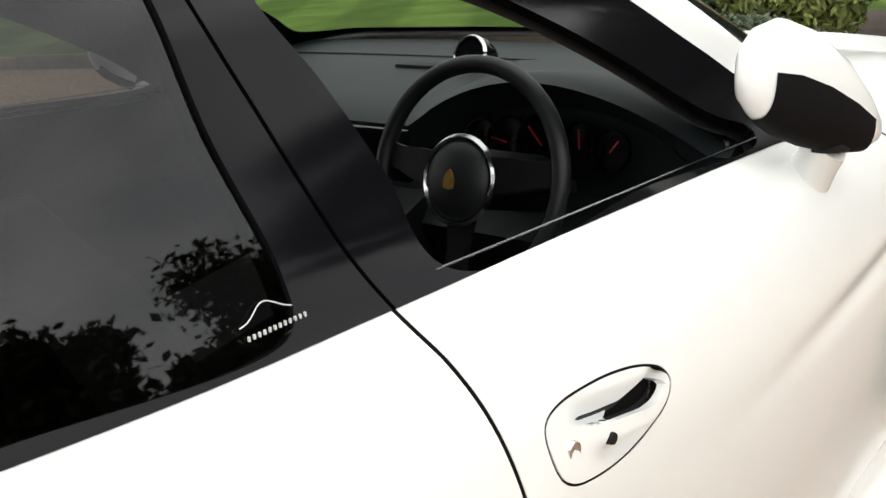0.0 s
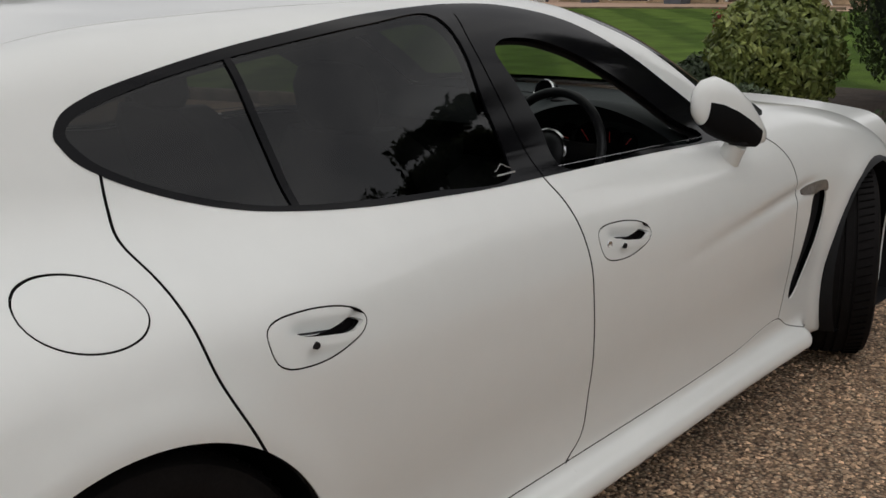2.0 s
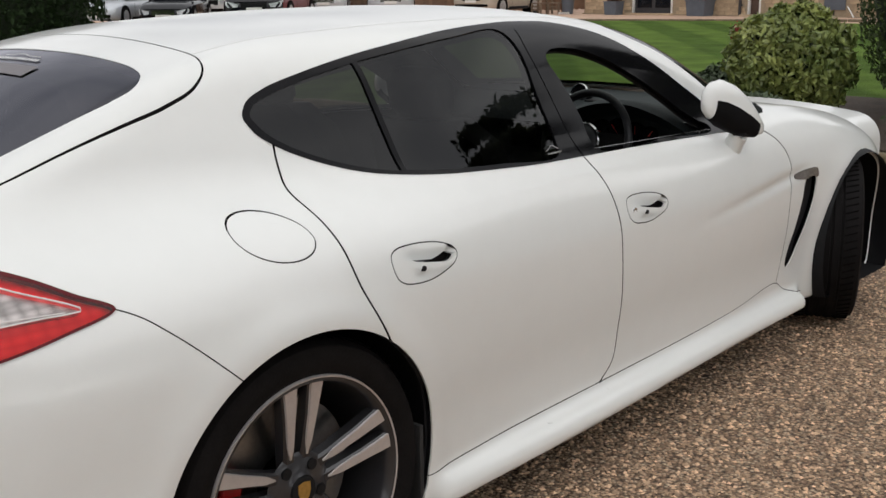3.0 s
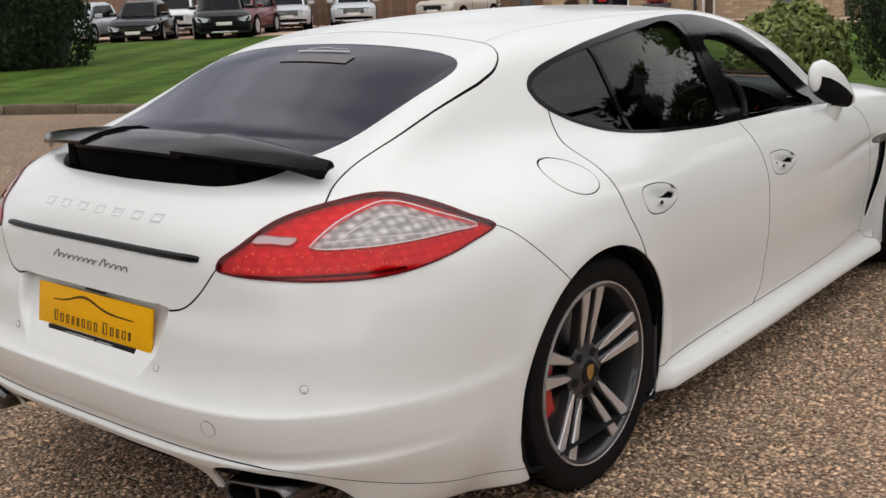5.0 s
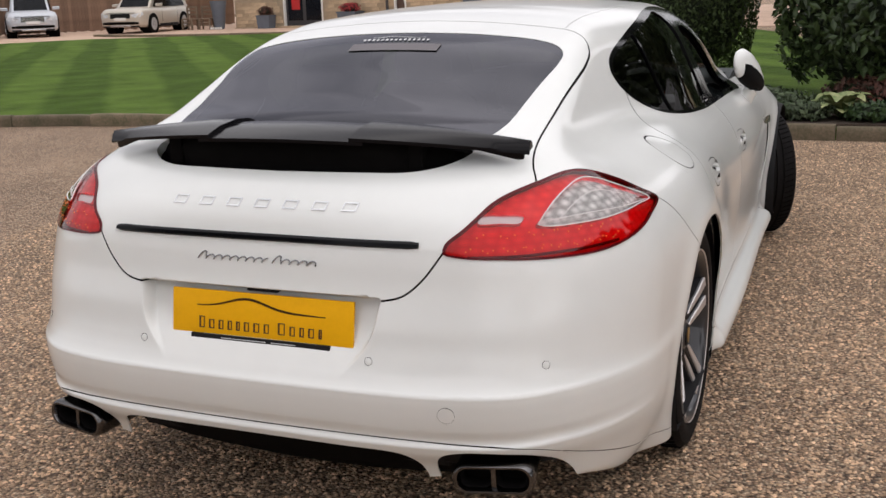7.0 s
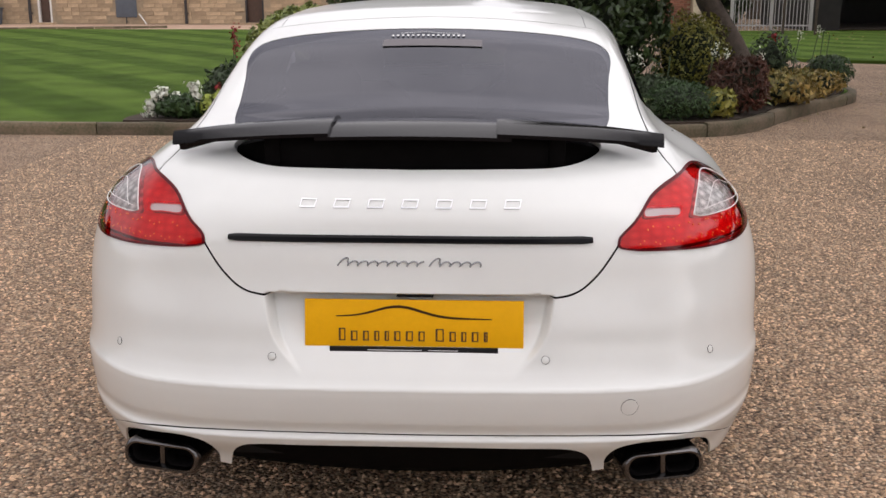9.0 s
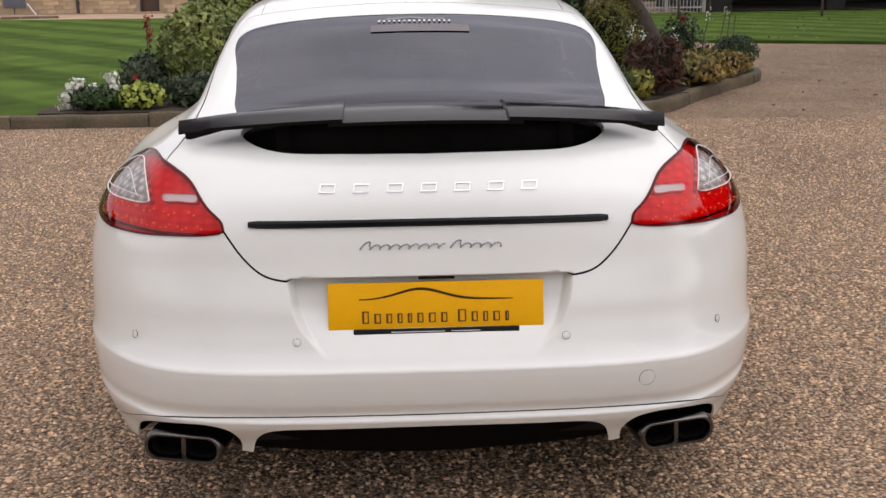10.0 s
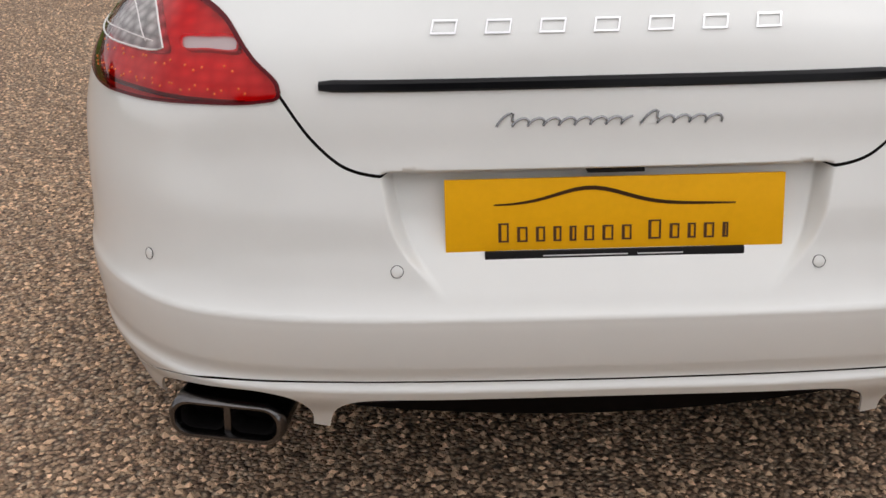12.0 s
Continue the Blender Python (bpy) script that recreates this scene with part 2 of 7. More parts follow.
def blade(outline, x0, x1, bm=None, m=None):
    """A flat outline in (y, z) given thickness along x."""
    bm = bm or bmesh.new()
    m = m or Matrix()
    a = [bm.verts.new(m @ Vector((x0, y, z))) for y, z in outline]
    b = [bm.verts.new(m @ Vector((x1, y, z))) for y, z in outline]
    bm.faces.new(a)
    bm.faces.new(b[::-1])
    for i in range(len(a)):
        j = (i + 1) % len(a)
        bm.faces.new((a[i], b[i], b[j], a[j]))
    return bm


def surface_x(y, z):
    """The half width of the car's skin at a place on its side."""
    lo, hi = 0.4, 1.02
    for _ in range(30):
        mid = (lo + hi) / 2
        if field(np.array([mid]), np.array([y]), np.array([z]))[0] < 0:
            lo = mid
        else:
            hi = mid
    return lo


def surface_y(x, z):
    """Where the car's tail stands at a place seen from behind, and which way it faces."""
    lo, hi = -1.3, -0.3
    for _ in range(30):
        mid = (lo + hi) / 2
        if field(np.array([x]), np.array([mid]), np.array([z]))[0] > 0:
            lo = mid
        else:
            hi = mid
    g = slope_of(np.array([[x, lo, z]]))[0]
    return lo, Vector(g / np.linalg.norm(g))


def surface_z(x, y):
    lo, hi = 0.9, 1.5
    for _ in range(30):
        mid = (lo + hi) / 2
        if field(np.array([x]), np.array([y]), np.array([mid]))[0] < 0:
            lo = mid
        else:
            hi = mid
    return lo
# ---- the car's outer skin as a smooth field: negative inside ----
def spline(*knots):
    """A smooth curve through (place, value) knots, level beyond its ends."""
    kx = np.array([k[0] for k in knots], float)
    kv = np.array([k[1] for k in knots], float)
    step = np.diff(kx)
    slope = np.diff(kv) / step
    grad = np.zeros(len(kx))
    grad[1:-1] = (slope[:-1] * step[1:] + slope[1:] * step[:-1]) / (step[:-1] + step[1:])
    grad[0], grad[-1] = slope[0], slope[-1]

    def value(q):
        q = np.clip(q, kx[0], kx[-1])
        i = np.clip(np.searchsorted(kx, q) - 1, 0, len(step) - 1)
        h = step[i]
        t = (q - kx[i]) / h
        return ((1 + 2 * t) * (1 - t) ** 2 * kv[i] + t * (1 - t) ** 2 * h * grad[i]
                + t * t * (3 - 2 * t) * kv[i + 1] - t * t * (1 - t) * h * grad[i + 1])

    return value


def smax(a, b, k):
    h = np.maximum(k - np.abs(a - b), 0) / k
    return np.maximum(a, b) + h * h * k / 4


def smin(a, b, k):
    return -smax(-a, -b, k)


def ramp(q, lo, hi):
    t = np.clip((q - lo) / (hi - lo), 0, 1)
    return t * t * (3 - 2 * t)


half_width = spline((-1.1, 0.83), (-0.75, 0.895), (-0.4, 0.938), (0.0, 0.962), (0.35, 0.953), (0.8, 0.925), (1.3, 0.914), (2.0, 0.908), (2.62, 0.893), (3.03, 0.908), (3.45, 0.885), (3.9, 0.78))
side_inset = spline((0.10, 0.05), (0.20, 0.030), (0.30, 0.022), (0.40, 0.016), (0.52, 0.003), (0.64, 0.0), (0.76, 0.012), (0.85, 0.048), (0.93, 0.112), (0.98, 0.17), (1.05, 0.27), (1.4, 0.80))
rear_inset = spline((0.10, 0.13), (0.22, 0.048), (0.30, 0.016), (0.38, 0.0), (0.43, -0.003), (0.46, -0.005), (0.495, -0.006), (0.522, -0.001), (0.56, 0.0))
keel = spline((-1.1, 0.262), (-0.8, 0.228), (-0.6, 0.172), (-0.45, 0.142), (-0.35, 0.134), (-0.2, 0.138), (0.2, 0.163), (0.5, 0.165))
shoulder_lift = spline((-1.0, -0.015), (-0.75, 0.0), (-0.5, -0.005), (-0.3, 0.0), (0.0, 0.02), (0.5, 0.012), (1.3, 0.0), (2.1, 0.0), (2.9, -0.02), (3.8, -0.20))
tail_face = spline((0.10, -0.94), (0.22, -0.985), (0.30, -1.02), (0.36, -1.065), (0.3725, -1.069), (0.3795, -1.064), (0.42, -1.075), (0.46, -1.083), (0.496, -1.0865), (0.506, -1.0860), (0.514, -1.079), (0.542, -1.062), (0.585, -1.047), (0.66, -1.03), (0.72, -1.012), (0.845, -0.984), (0.924, -0.950), (0.98, -0.90), (1.03, -0.80), (1.08, -0.66))
plate_hollow = spline((0.50, 0.235), (0.54, 0.262), (0.60, 0.31), (0.72, 0.343))
deck_height = spline((-1.0, 0.975), (-0.86, 1.0), (-0.7, 1.03), (-0.58, 1.055), (-0.3, 1.055), (0.0, 1.03), (0.6, 0.985), (1.3, 0.965), (2.2, 0.955), (2.6, 0.966), (3.0, 0.932), (3.4, 0.862), (3.8, 0.69))
deck_crown = spline((-1.0, 0.29), (-0.85, 0.24), (-0.75, 0.13), (-0.65, 0.095), (-0.4, 0.14), (0.0, 0.08), (1.0, 0.04), (2.4, 0.015), (2.9, 0.02), (3.6, 0.09))
roof_height = spline((-1.0, 0.90), (-0.86, 0.985), (-0.7, 1.03), (-0.5, 1.114), (-0.3, 1.193), (-0.1, 1.274), (0.2, 1.344), (0.5, 1.366), (0.9, 1.377), (1.2, 1.378), (1.5, 1.367), (1.75, 1.336), (2.0, 1.277), (2.3, 1.155), (2.6, 1.0), (2.9, 0.84))
cabin_width = spline((-1.0, 0.58), (-0.4, 0.617), (0.18, 0.668), (0.7, 0.730), (1.2, 0.724), (1.6, 0.702), (2.1, 0.648), (2.5, 0.60))


ARCH_AT = ((0.022, 0.35, 0.384), (3.12, 0.36, 0.372))


def field(x, y, z):
    ax = np.abs(x)
    inset = side_inset(z - shoulder_lift(y) * ramp(z, 0.5, 0.8))
    back = (1 - ramp(y, -0.5, -0.3)) * (1 - ramp(z, 0.56, 0.6))
    w = half_width(y) - inset * (1 - back) - rear_inset(z) * back
    # flared wheel arches
    for cy, cz, reach in ARCH_AT:
        r = np.hypot(y - cy, z - cz)
        w = w + 0.010 * np.exp(-((r - reach - 0.016) / 0.05) ** 2) * (z > 0.1)
    # sharp line that runs back from the vent behind the front wheel
    crease = 0.742 - 0.075 * (2.55 - y)
    fade = ramp(y, 1.60, 2.45) * (1 - ramp(y, 2.52, 2.70))
    w = w - 0.010 * fade * np.exp(-((z - crease + 0.022) / 0.022) ** 2)
    side = (ax - w) * 0.95
    tail = tail_face(z) + 0.344 * ax ** 4 - y
    # the hollow that takes the number plate, under the lip of the hatch
    hollow = ramp(plate_hollow(z) - ax, -0.005, 0.013) * ramp(z, 0.525, 0.66) * (1 - ramp(z, 0.708, 0.72))
    tail = tail + 0.04 * hollow
    nose = y - 3.86 + 0.55 * ax ** 4 + 0.25 * np.maximum(z - 0.55, 0) ** 2
    deck = z - (deck_height(y) - deck_crown(y) * ax * ax)
    low = smax(side, smax(tail, nose, 0.1), 0.26)
    low = smax(low, deck, 0.10)
    skirt = smax(smax(ax - 0.966 + 0.035 * ramp(y, 0.8, 2.4) + 0.25 * np.maximum(z - 0.2, 0), np.abs(z - 0.198) - 0.036, 0.03), np.abs(y - 1.52) - 1.105, 0.05)
    low = smin(low, skirt, 0.05)
    low = smax(low, keel(y) - z, 0.02)
    roof = (z - (roof_height(y) - 0.122 * ax * ax)) * 0.9
    rise = np.maximum(z, 0.9) - 1.1
    cabin = (ax - (cabin_width(y) - 0.43 * rise - 0.25 * rise * rise)) * 0.87
    top = smax(roof, cabin, 0.055 + 0.065 * ramp(y, 0.0, 0.7))
    top = smax(top, tail + 0.06, 0.08)
    return smin(low, top, 0.09)


def cabin_slope(p):
    """Which way the cabin's side faces, leaving out the fillet at its foot."""
    out = np.zeros_like(p)
    for n in range(3):
        d = np.zeros(3)
        d[n] = 0.006
        side = []
        for q in (p + d, p - d):
            rise = q[:, 2] - 1.1
            side.append(np.abs(q[:, 0]) - (cabin_width(q[:, 1]) - 0.43 * rise - 0.25 * rise * rise))
        out[:, n] = side[0] - side[1]
    return out / np.linalg.norm(out, axis=1)[:, None]


def skin(xs, ys, zs):
    """Vertices, normals and triangles of the field's surface."""
    gx, gy, gz = np.meshgrid(xs, ys, zs, indexing="ij")
    v = field(gx, gy, gz)
    neg = v < 0
    cells = np.zeros(tuple(n - 1 for n in v.shape), int)
    total = np.zeros(cells.shape + (3,))
    count = np.zeros(cells.shape)
    corner = [(i, j, k) for i in (0, 1) for j in (0, 1) for k in (0, 1)]

    def part_of(a, c):
        return a[c[0]:a.shape[0] - 1 + c[0], c[1]:a.shape[1] - 1 + c[1], c[2]:a.shape[2] - 1 + c[2]]

    some = sum(part_of(neg, c).astype(int) for c in corner)
    live = (some > 0) & (some < 8)
    where = np.argwhere(live)
    cells[:] = -1
    cells[live] = np.arange(len(where))
    pos = np.zeros((len(where), 3))
    num = np.zeros(len(where))
    axes = (xs, ys, zs)
    for a in corner:
        for ax in range(3):
            if a[ax]:
                continue
            b = tuple(1 if n == ax else a[n] for n in range(3))
            ia, ib = where + a, where + b
            va, vb = v[tuple(ia.T)], v[tuple(ib.T)]
            cut = (va < 0) != (vb < 0)
            t = np.where(cut, va / np.where(cut, va - vb, 1), 0)
            pa = np.stack([axes[n][ia[:, n]] for n in range(3)], 1)
            pb = np.stack([axes[n][ib[:, n]] for n in range(3)], 1)
            pos += np.where(cut[:, None], pa + t[:, None] * (pb - pa), 0)
            num += cut
    pos /= num[:, None]
    for _ in range(3):
        g = slope_of(pos)
        val = field(pos[:, 0], pos[:, 1], pos[:, 2])
        step = val[:, None] * g / (g * g).sum(1)[:, None]
        pos -= np.clip(step, -0.004, 0.004)
    g = slope_of(pos)
    normal = g / np.linalg.norm(g, axis=1)[:, None]
    quads = []
    for ax in range(3):
        o1, o2 = [n for n in range(3) if n != ax]
        lo = [slice(None)] * 3
        hi = [slice(None)] * 3
        lo[ax], hi[ax] = slice(0, -1), slice(1, None)
        cut = neg[tuple(lo)] != neg[tuple(hi)]
        e = np.argwhere(cut)
        e = e[(e[:, o1] > 0) & (e[:, o2] > 0) & (e[:, o1] < v.shape[o1] - 1) & (e[:, o2] < v.shape[o2] - 1)]
        inside_first = neg[tuple(e.T)]
        ring = []
        for d1, d2 in ((0, 0), (1, 0), (1, 1), (0, 1)):
            c = e.copy()
            c[:, o1] -= d1
            c[:, o2] -= d2
            ring.append(cells[tuple(c.T)])
        q = np.stack(ring, 1)
        flip = inside_first == (ax == 1)
        q[flip] = q[flip][:, ::-1]
        quads.append(q)
    q = np.concatenate(quads)
    q = q[(q >= 0).all(1)]
    # check which way the faces look and cut each quad along its shorter diagonal
    short = np.linalg.norm(pos[q[:, 0]] - pos[q[:, 2]], axis=1) <= np.linalg.norm(pos[q[:, 1]] - pos[q[:, 3]], axis=1)
    tri = np.concatenate([np.where(short[:, None], q[:, [0, 1, 2]], q[:, [0, 1, 3]]), np.where(short[:, None], q[:, [0, 2, 3]], q[:, [1, 2, 3]])])
    face = np.cross(pos[tri[:, 1]] - pos[tri[:, 0]], pos[tri[:, 2]] - pos[tri[:, 0]])
    back = (face * normal[tri].sum(1)).sum(1) < 0
    tri[back] = tri[back][:, ::-1]
    return pos, normal, tri


def slope_of(p, e=0.004):
    out = np.zeros_like(p)
    for n in range(3):
        d = np.zeros(3)
        d[n] = e
        a, b = p + d, p - d
        out[:, n] = (field(a[:, 0], a[:, 1], a[:, 2]) - field(b[:, 0], b[:, 1], b[:, 2])) / (2 * e)
    return out


class Shell:
    """The skin's vertices and normals, to which cuts add more; pieces are lists of triangles."""

    def __init__(self, pos, normal):
        self.pos, self.normal = pos, normal

    def cut(self, tri, test):
        """Splits triangles where test(positions, normals) changes sign. Returns those below zero and those above."""
        g = test(self.pos, self.normal)
        g = np.where(np.abs(g) < 1e-6, 1e-6, g)
        s = g[tri] < 0
        n = s.sum(1)
        inner, outer = tri[n == 3], tri[n == 0]
        mixed, sm = tri[(n == 1) | (n == 2)], s[(n == 1) | (n == 2)]
        if not len(mixed):
            return inner, outer
        one_in = sm.sum(1) == 1
        lone = np.where(one_in, sm.argmax(1), (~sm).argmax(1))
        r = np.arange(len(mixed))
        a, b, c = mixed[r, lone], mixed[r, (lone + 1) % 3], mixed[r, (lone + 2) % 3]
        edges = np.concatenate([np.stack([a, b], 1), np.stack([a, c], 1)])
        edges.sort(axis=1)
        uniq, back = np.unique(edges, axis=0, return_inverse=True)
        back = np.ravel(back)
        p, q = uniq.T
        t = (g[p] / (g[p] - g[q]))[:, None]
        base = len(self.pos)
        self.pos = np.concatenate([self.pos, self.pos[p] + t * (self.pos[q] - self.pos[p])])
        nn = self.normal[p] + t * (self.normal[q] - self.normal[p])
        self.normal = np.concatenate([self.normal, nn / np.linalg.norm(nn, axis=1)[:, None]])
        ab, ac = base + back[:len(mixed)], base + back[len(mixed):]
        tip = np.stack([a, ab, ac], 1)
        rest = np.concatenate([np.stack([ab, b, c], 1), np.stack([ab, c, ac], 1)])
        two = np.concatenate([one_in, one_in])
        return np.concatenate([inner, tip[one_in], rest[~two]]), np.concatenate([outer, tip[~one_in], rest[two]])

    def islands(self, tri):
        """The connected pieces of a list of triangles."""
        used, local = np.unique(tri, return_inverse=True)
        local = local.reshape(tri.shape)
        mark = np.arange(len(used))
        while True:
            low = mark[local].min(1)
            new_mark = mark.copy()
            for k in range(3):
                np.minimum.at(new_mark, local[:, k], low)
            new_mark = new_mark[new_mark]
            if (new_mark == mark).all():
                break
            mark = new_mark
        group = mark[local[:, 0]]
        return [tri[group == i] for i in np.unique(group)]

    def mesh(self, name, tri, material, sink=0.0, lip=0.0, flip=False, level=False):
        """A mesh of triangles, pushed in by sink, its rim turned in by lip, or straight in where level."""
        used, local = np.unique(tri, return_inverse=True)
        local = local.reshape(tri.shape)
        pos, normal = self.pos[used] - sink * self.normal[used], self.normal[used]
        if flip:
            local, normal = local[:, ::-1], -normal
        smooth = len(local)
        if lip:
            edges = np.concatenate([local[:, [0, 1]], local[:, [1, 2]], local[:, [2, 0]]])
            key = np.sort(edges, axis=1)
            _, first, times = np.unique(key, axis=0, return_index=True, return_counts=True)
            rim = edges[first[times == 1]]
            outer, back = np.unique(rim, return_inverse=True)
            back = back.reshape(rim.shape)
            n0 = len(pos)
            # a small rolled edge: top copy, then a wall that goes in
            inward = normal[outer] * np.array([1, 1, 0 if level else 1])
            pos = np.concatenate([pos, pos[outer], pos[outer] - lip * inward])
            normal = np.concatenate([normal, normal[outer], normal[outer]])
            up, down = n0 + back, n0 + len(outer) + back
            local = np.concatenate([local, np.stack([up[:, 1], up[:, 0], down[:, 0]], 1), np.stack([up[:, 1], down[:, 0], down[:, 1]], 1)])
        me = bpy.data.meshes.new(name)
        me.from_pydata(pos.tolist(), [], local.tolist())
        me.polygons.foreach_set("use_smooth", np.arange(len(local)) < smooth)
        me.materials.append(material)
        me.update()
        if not lip:
            me.normals_split_custom_set_from_vertices(normal.tolist())
        else:
            loops = np.empty((len(local) * 3, 3))
            order = np.empty(len(local) * 3, int)
            me.loops.foreach_get("vertex_index", order)
            loops[:] = normal[order]
            loops[smooth * 3:] = 0
            me.normals_split_custom_set(loops.tolist())
        return me


# ---- cutting the skin into panels ----
def flow(points, closed=False, step=0.008):
    """A dense smooth line through a few points."""
    p = np.array(points, float)
    n = len(p)
    out = []
    for i in range(n if closed else n - 1):
        a, b = p[i], p[(i + 1) % n]
        before = p[(i - 1) % n] if closed or i else a - (b - a)
        after = p[(i + 2) % n] if closed or i < n - 2 else b + (b - a)
        k = max(2, int(np.linalg.norm(b - a) / step))
        d0 = np.linalg.norm(a - before) ** 0.5 + 1e-9
        d1 = np.linalg.norm(b - a) ** 0.5 + 1e-9
        d2 = np.linalg.norm(after - b) ** 0.5 + 1e-9
        m1 = ((a - before) / d0 - (b - before) / (d0 + d1) + (b - a) / d1) * d1
        m2 = ((b - a) / d1 - (after - a) / (d1 + d2) + (after - b) / d2) * d1
        t = (np.arange(k) / k)[:, None]
        out.append((2 * t ** 3 - 3 * t ** 2 + 1) * a + (t ** 3 - 2 * t ** 2 + t) * m1 + (-2 * t ** 3 + 3 * t ** 2) * b + (t ** 3 - t ** 2) * m2)
    if not closed:
        out.append(p[-1:])
    return np.concatenate(out)


def away(q, line, closed=False):
    """Signed distance of points q from a line: inside a closed one is negative."""
    a = line
    b = np.roll(line, -1, axis=0)
    if not closed:
        a, b = a[:-1], b[:-1]
    best = np.full(len(q), 1e9)
    sign = np.ones(len(q))
    odd = np.zeros(len(q), bool)
    for (ax0, ay0), (bx0, by0) in zip(a, b):
        ex, ey = bx0 - ax0, by0 - ay0
        t = np.clip(((q[:, 0] - ax0) * ex + (q[:, 1] - ay0) * ey) / (ex * ex + ey * ey + 1e-12), 0, 1)
        dx, dy = q[:, 0] - ax0 - t * ex, q[:, 1] - ay0 - t * ey
        d = dx * dx + dy * dy
        near = d < best
        best = np.where(near, d, best)
        if closed:
            crosses = (ay0 > q[:, 1]) != (by0 > q[:, 1])
            odd ^= crosses & (q[:, 0] < ax0 + (q[:, 1] - ay0) / (ey if abs(ey) > 1e-12 else 1e-12) * ex)
        else:
            sign = np.where(near, np.sign(ex * dy - ey * dx) + 0.0, sign)
    best = np.sqrt(best)
    return np.where(odd, -best, best) if closed else np.where(sign == 0, 1, sign) * best


LAMP_A, LAMP_B = 0.66, 0.75


def seen_from(view, p, n):
    """Points in a flat view of the car (both halves folded together), and which of them that view serves."""
    ax = np.abs(p[:, 0])
    if view == "side":
        return np.stack([p[:, 1], p[:, 2]], 1), (ax > 0.42) & (np.abs(n[:, 0]) > 0.25)
    if view == "rear":
        return np.stack([ax, p[:, 2]], 1), (p[:, 1] < -0.36) & (n[:, 1] < 0.2) & (p[:, 2] < 0.97)
    if view == "top":
        return np.stack([ax, p[:, 1]], 1), (n[:, 2] > 0.12) & (p[:, 2] > 0.93)
    return np.stack([LAMP_A * ax + LAMP_B * p[:, 1], p[:, 2]], 1), (p[:, 1] < -0.3) & (ax > 0.44)


class Panels(Shell):
    def distance(self, view, line, closed, reach=0.07):
        """Signed distance of every vertex, exact near the line."""
        q, ok = seen_from(view, self.pos, self.normal)
        lo, hi = line.min(0) - reach, line.max(0) + reach
        near = ok & (q > lo).all(1) & (q < hi).all(1)
        d = np.full(len(q), reach)
        d[near] = away(q[near], line, closed)
        return d

    def refine(self, tri, lines, levels, reach):
        for level in range(levels):
            touch = np.zeros(len(self.pos), bool)
            for view, line, closed in lines:
                touch |= np.abs(self.distance(view, line, closed)) < reach / (level + 1)
            pick = touch[tri].any(1)
            tri = np.concatenate([tri[~pick], self.quarter(tri[pick])])
        return tri

    def quarter(self, tri):
        edges = np.concatenate([tri[:, [0, 1]], tri[:, [1, 2]], tri[:, [2, 0]]])
        edges.sort(axis=1)
        uniq, back = np.unique(edges, axis=0, return_inverse=True)
        back = np.ravel(back).reshape(3, -1) + len(self.pos)
        p, q = uniq.T
        self.pos = np.concatenate([self.pos, (self.pos[p] + self.pos[q]) / 2])
        nn = self.normal[p] + self.normal[q]
        self.normal = np.concatenate([self.normal, nn / np.linalg.norm(nn, axis=1)[:, None]])
        ab, bc, ca = back
        a, b, c = tri.T
        return np.concatenate([np.stack(s, 1) for s in ((a, ab, ca), (ab, b, bc), (ca, bc, c), (ab, bc, ca))])

    def settle(self):
        """Lays every vertex on the field's surface again and takes its normal there."""
        g = slope_of(self.pos)
        step = field(*self.pos.T)[:, None] * g / (g * g).sum(1)[:, None]
        self.pos = self.pos - np.clip(step, -0.003, 0.003)
        g = slope_of(self.pos, 0.002)
        self.normal = g / np.linalg.norm(g, axis=1)[:, None]

    def take(self, tri, view, line, grow=0.0):
        """The part inside a closed line, and the rest."""
        return self.cut(tri, lambda p, n: self.distance(view, line, True) - grow)

    def slit(self, tri, view, line, closed, width):
        """A narrow gap along a line: the gap's triangles, and the rest."""
        d = self.distance(view, line, closed)
        near = (np.abs(d[tri]) < 0.03).any(1)
        rest, work = tri[~near], tri[near]
        under, over = self.cut(work, lambda p, n: self.distance(view, line, closed) - width / 2)
        below, gap = self.cut(under, lambda p, n: self.distance(view, line, closed) + width / 2)
        # beyond an open line's ends nothing is a gap
        if not closed and len(gap):
            mid = self.pos[gap].mean(1)
            q, _ = seen_from(view, mid, self.normal[gap].mean(1))
            first, last = line[1] - line[0], line[-1] - line[-2]
            past = ((q - line[0]) @ first < 0) | ((q - line[-1]) @ last > 0)
            past &= (np.linalg.norm(q - line[0], axis=1) < 0.04) | (np.linalg.norm(q - line[-1], axis=1) < 0.04)
            rest, gap = np.concatenate([rest, gap[past]]), gap[~past]
        return gap, np.concatenate([rest, below, over])


pos, normal, tri = skin(np.linspace(-1.03, 1.03, 160), np.r_[np.arange(-1.16, 0.7, 0.0125), np.arange(0.7, 2.75, 0.017), np.arange(2.75, 3.96, 0.03)], np.r_[np.arange(0.12, 0.35, 0.0127), np.arange(0.35, 0.40, 0.0062), np.arange(0.40, 0.480, 0.0127), np.arange(0.484, 0.548, 0.0062), np.arange(0.55, 1.47, 0.0127)])
shell = Panels(pos, normal)

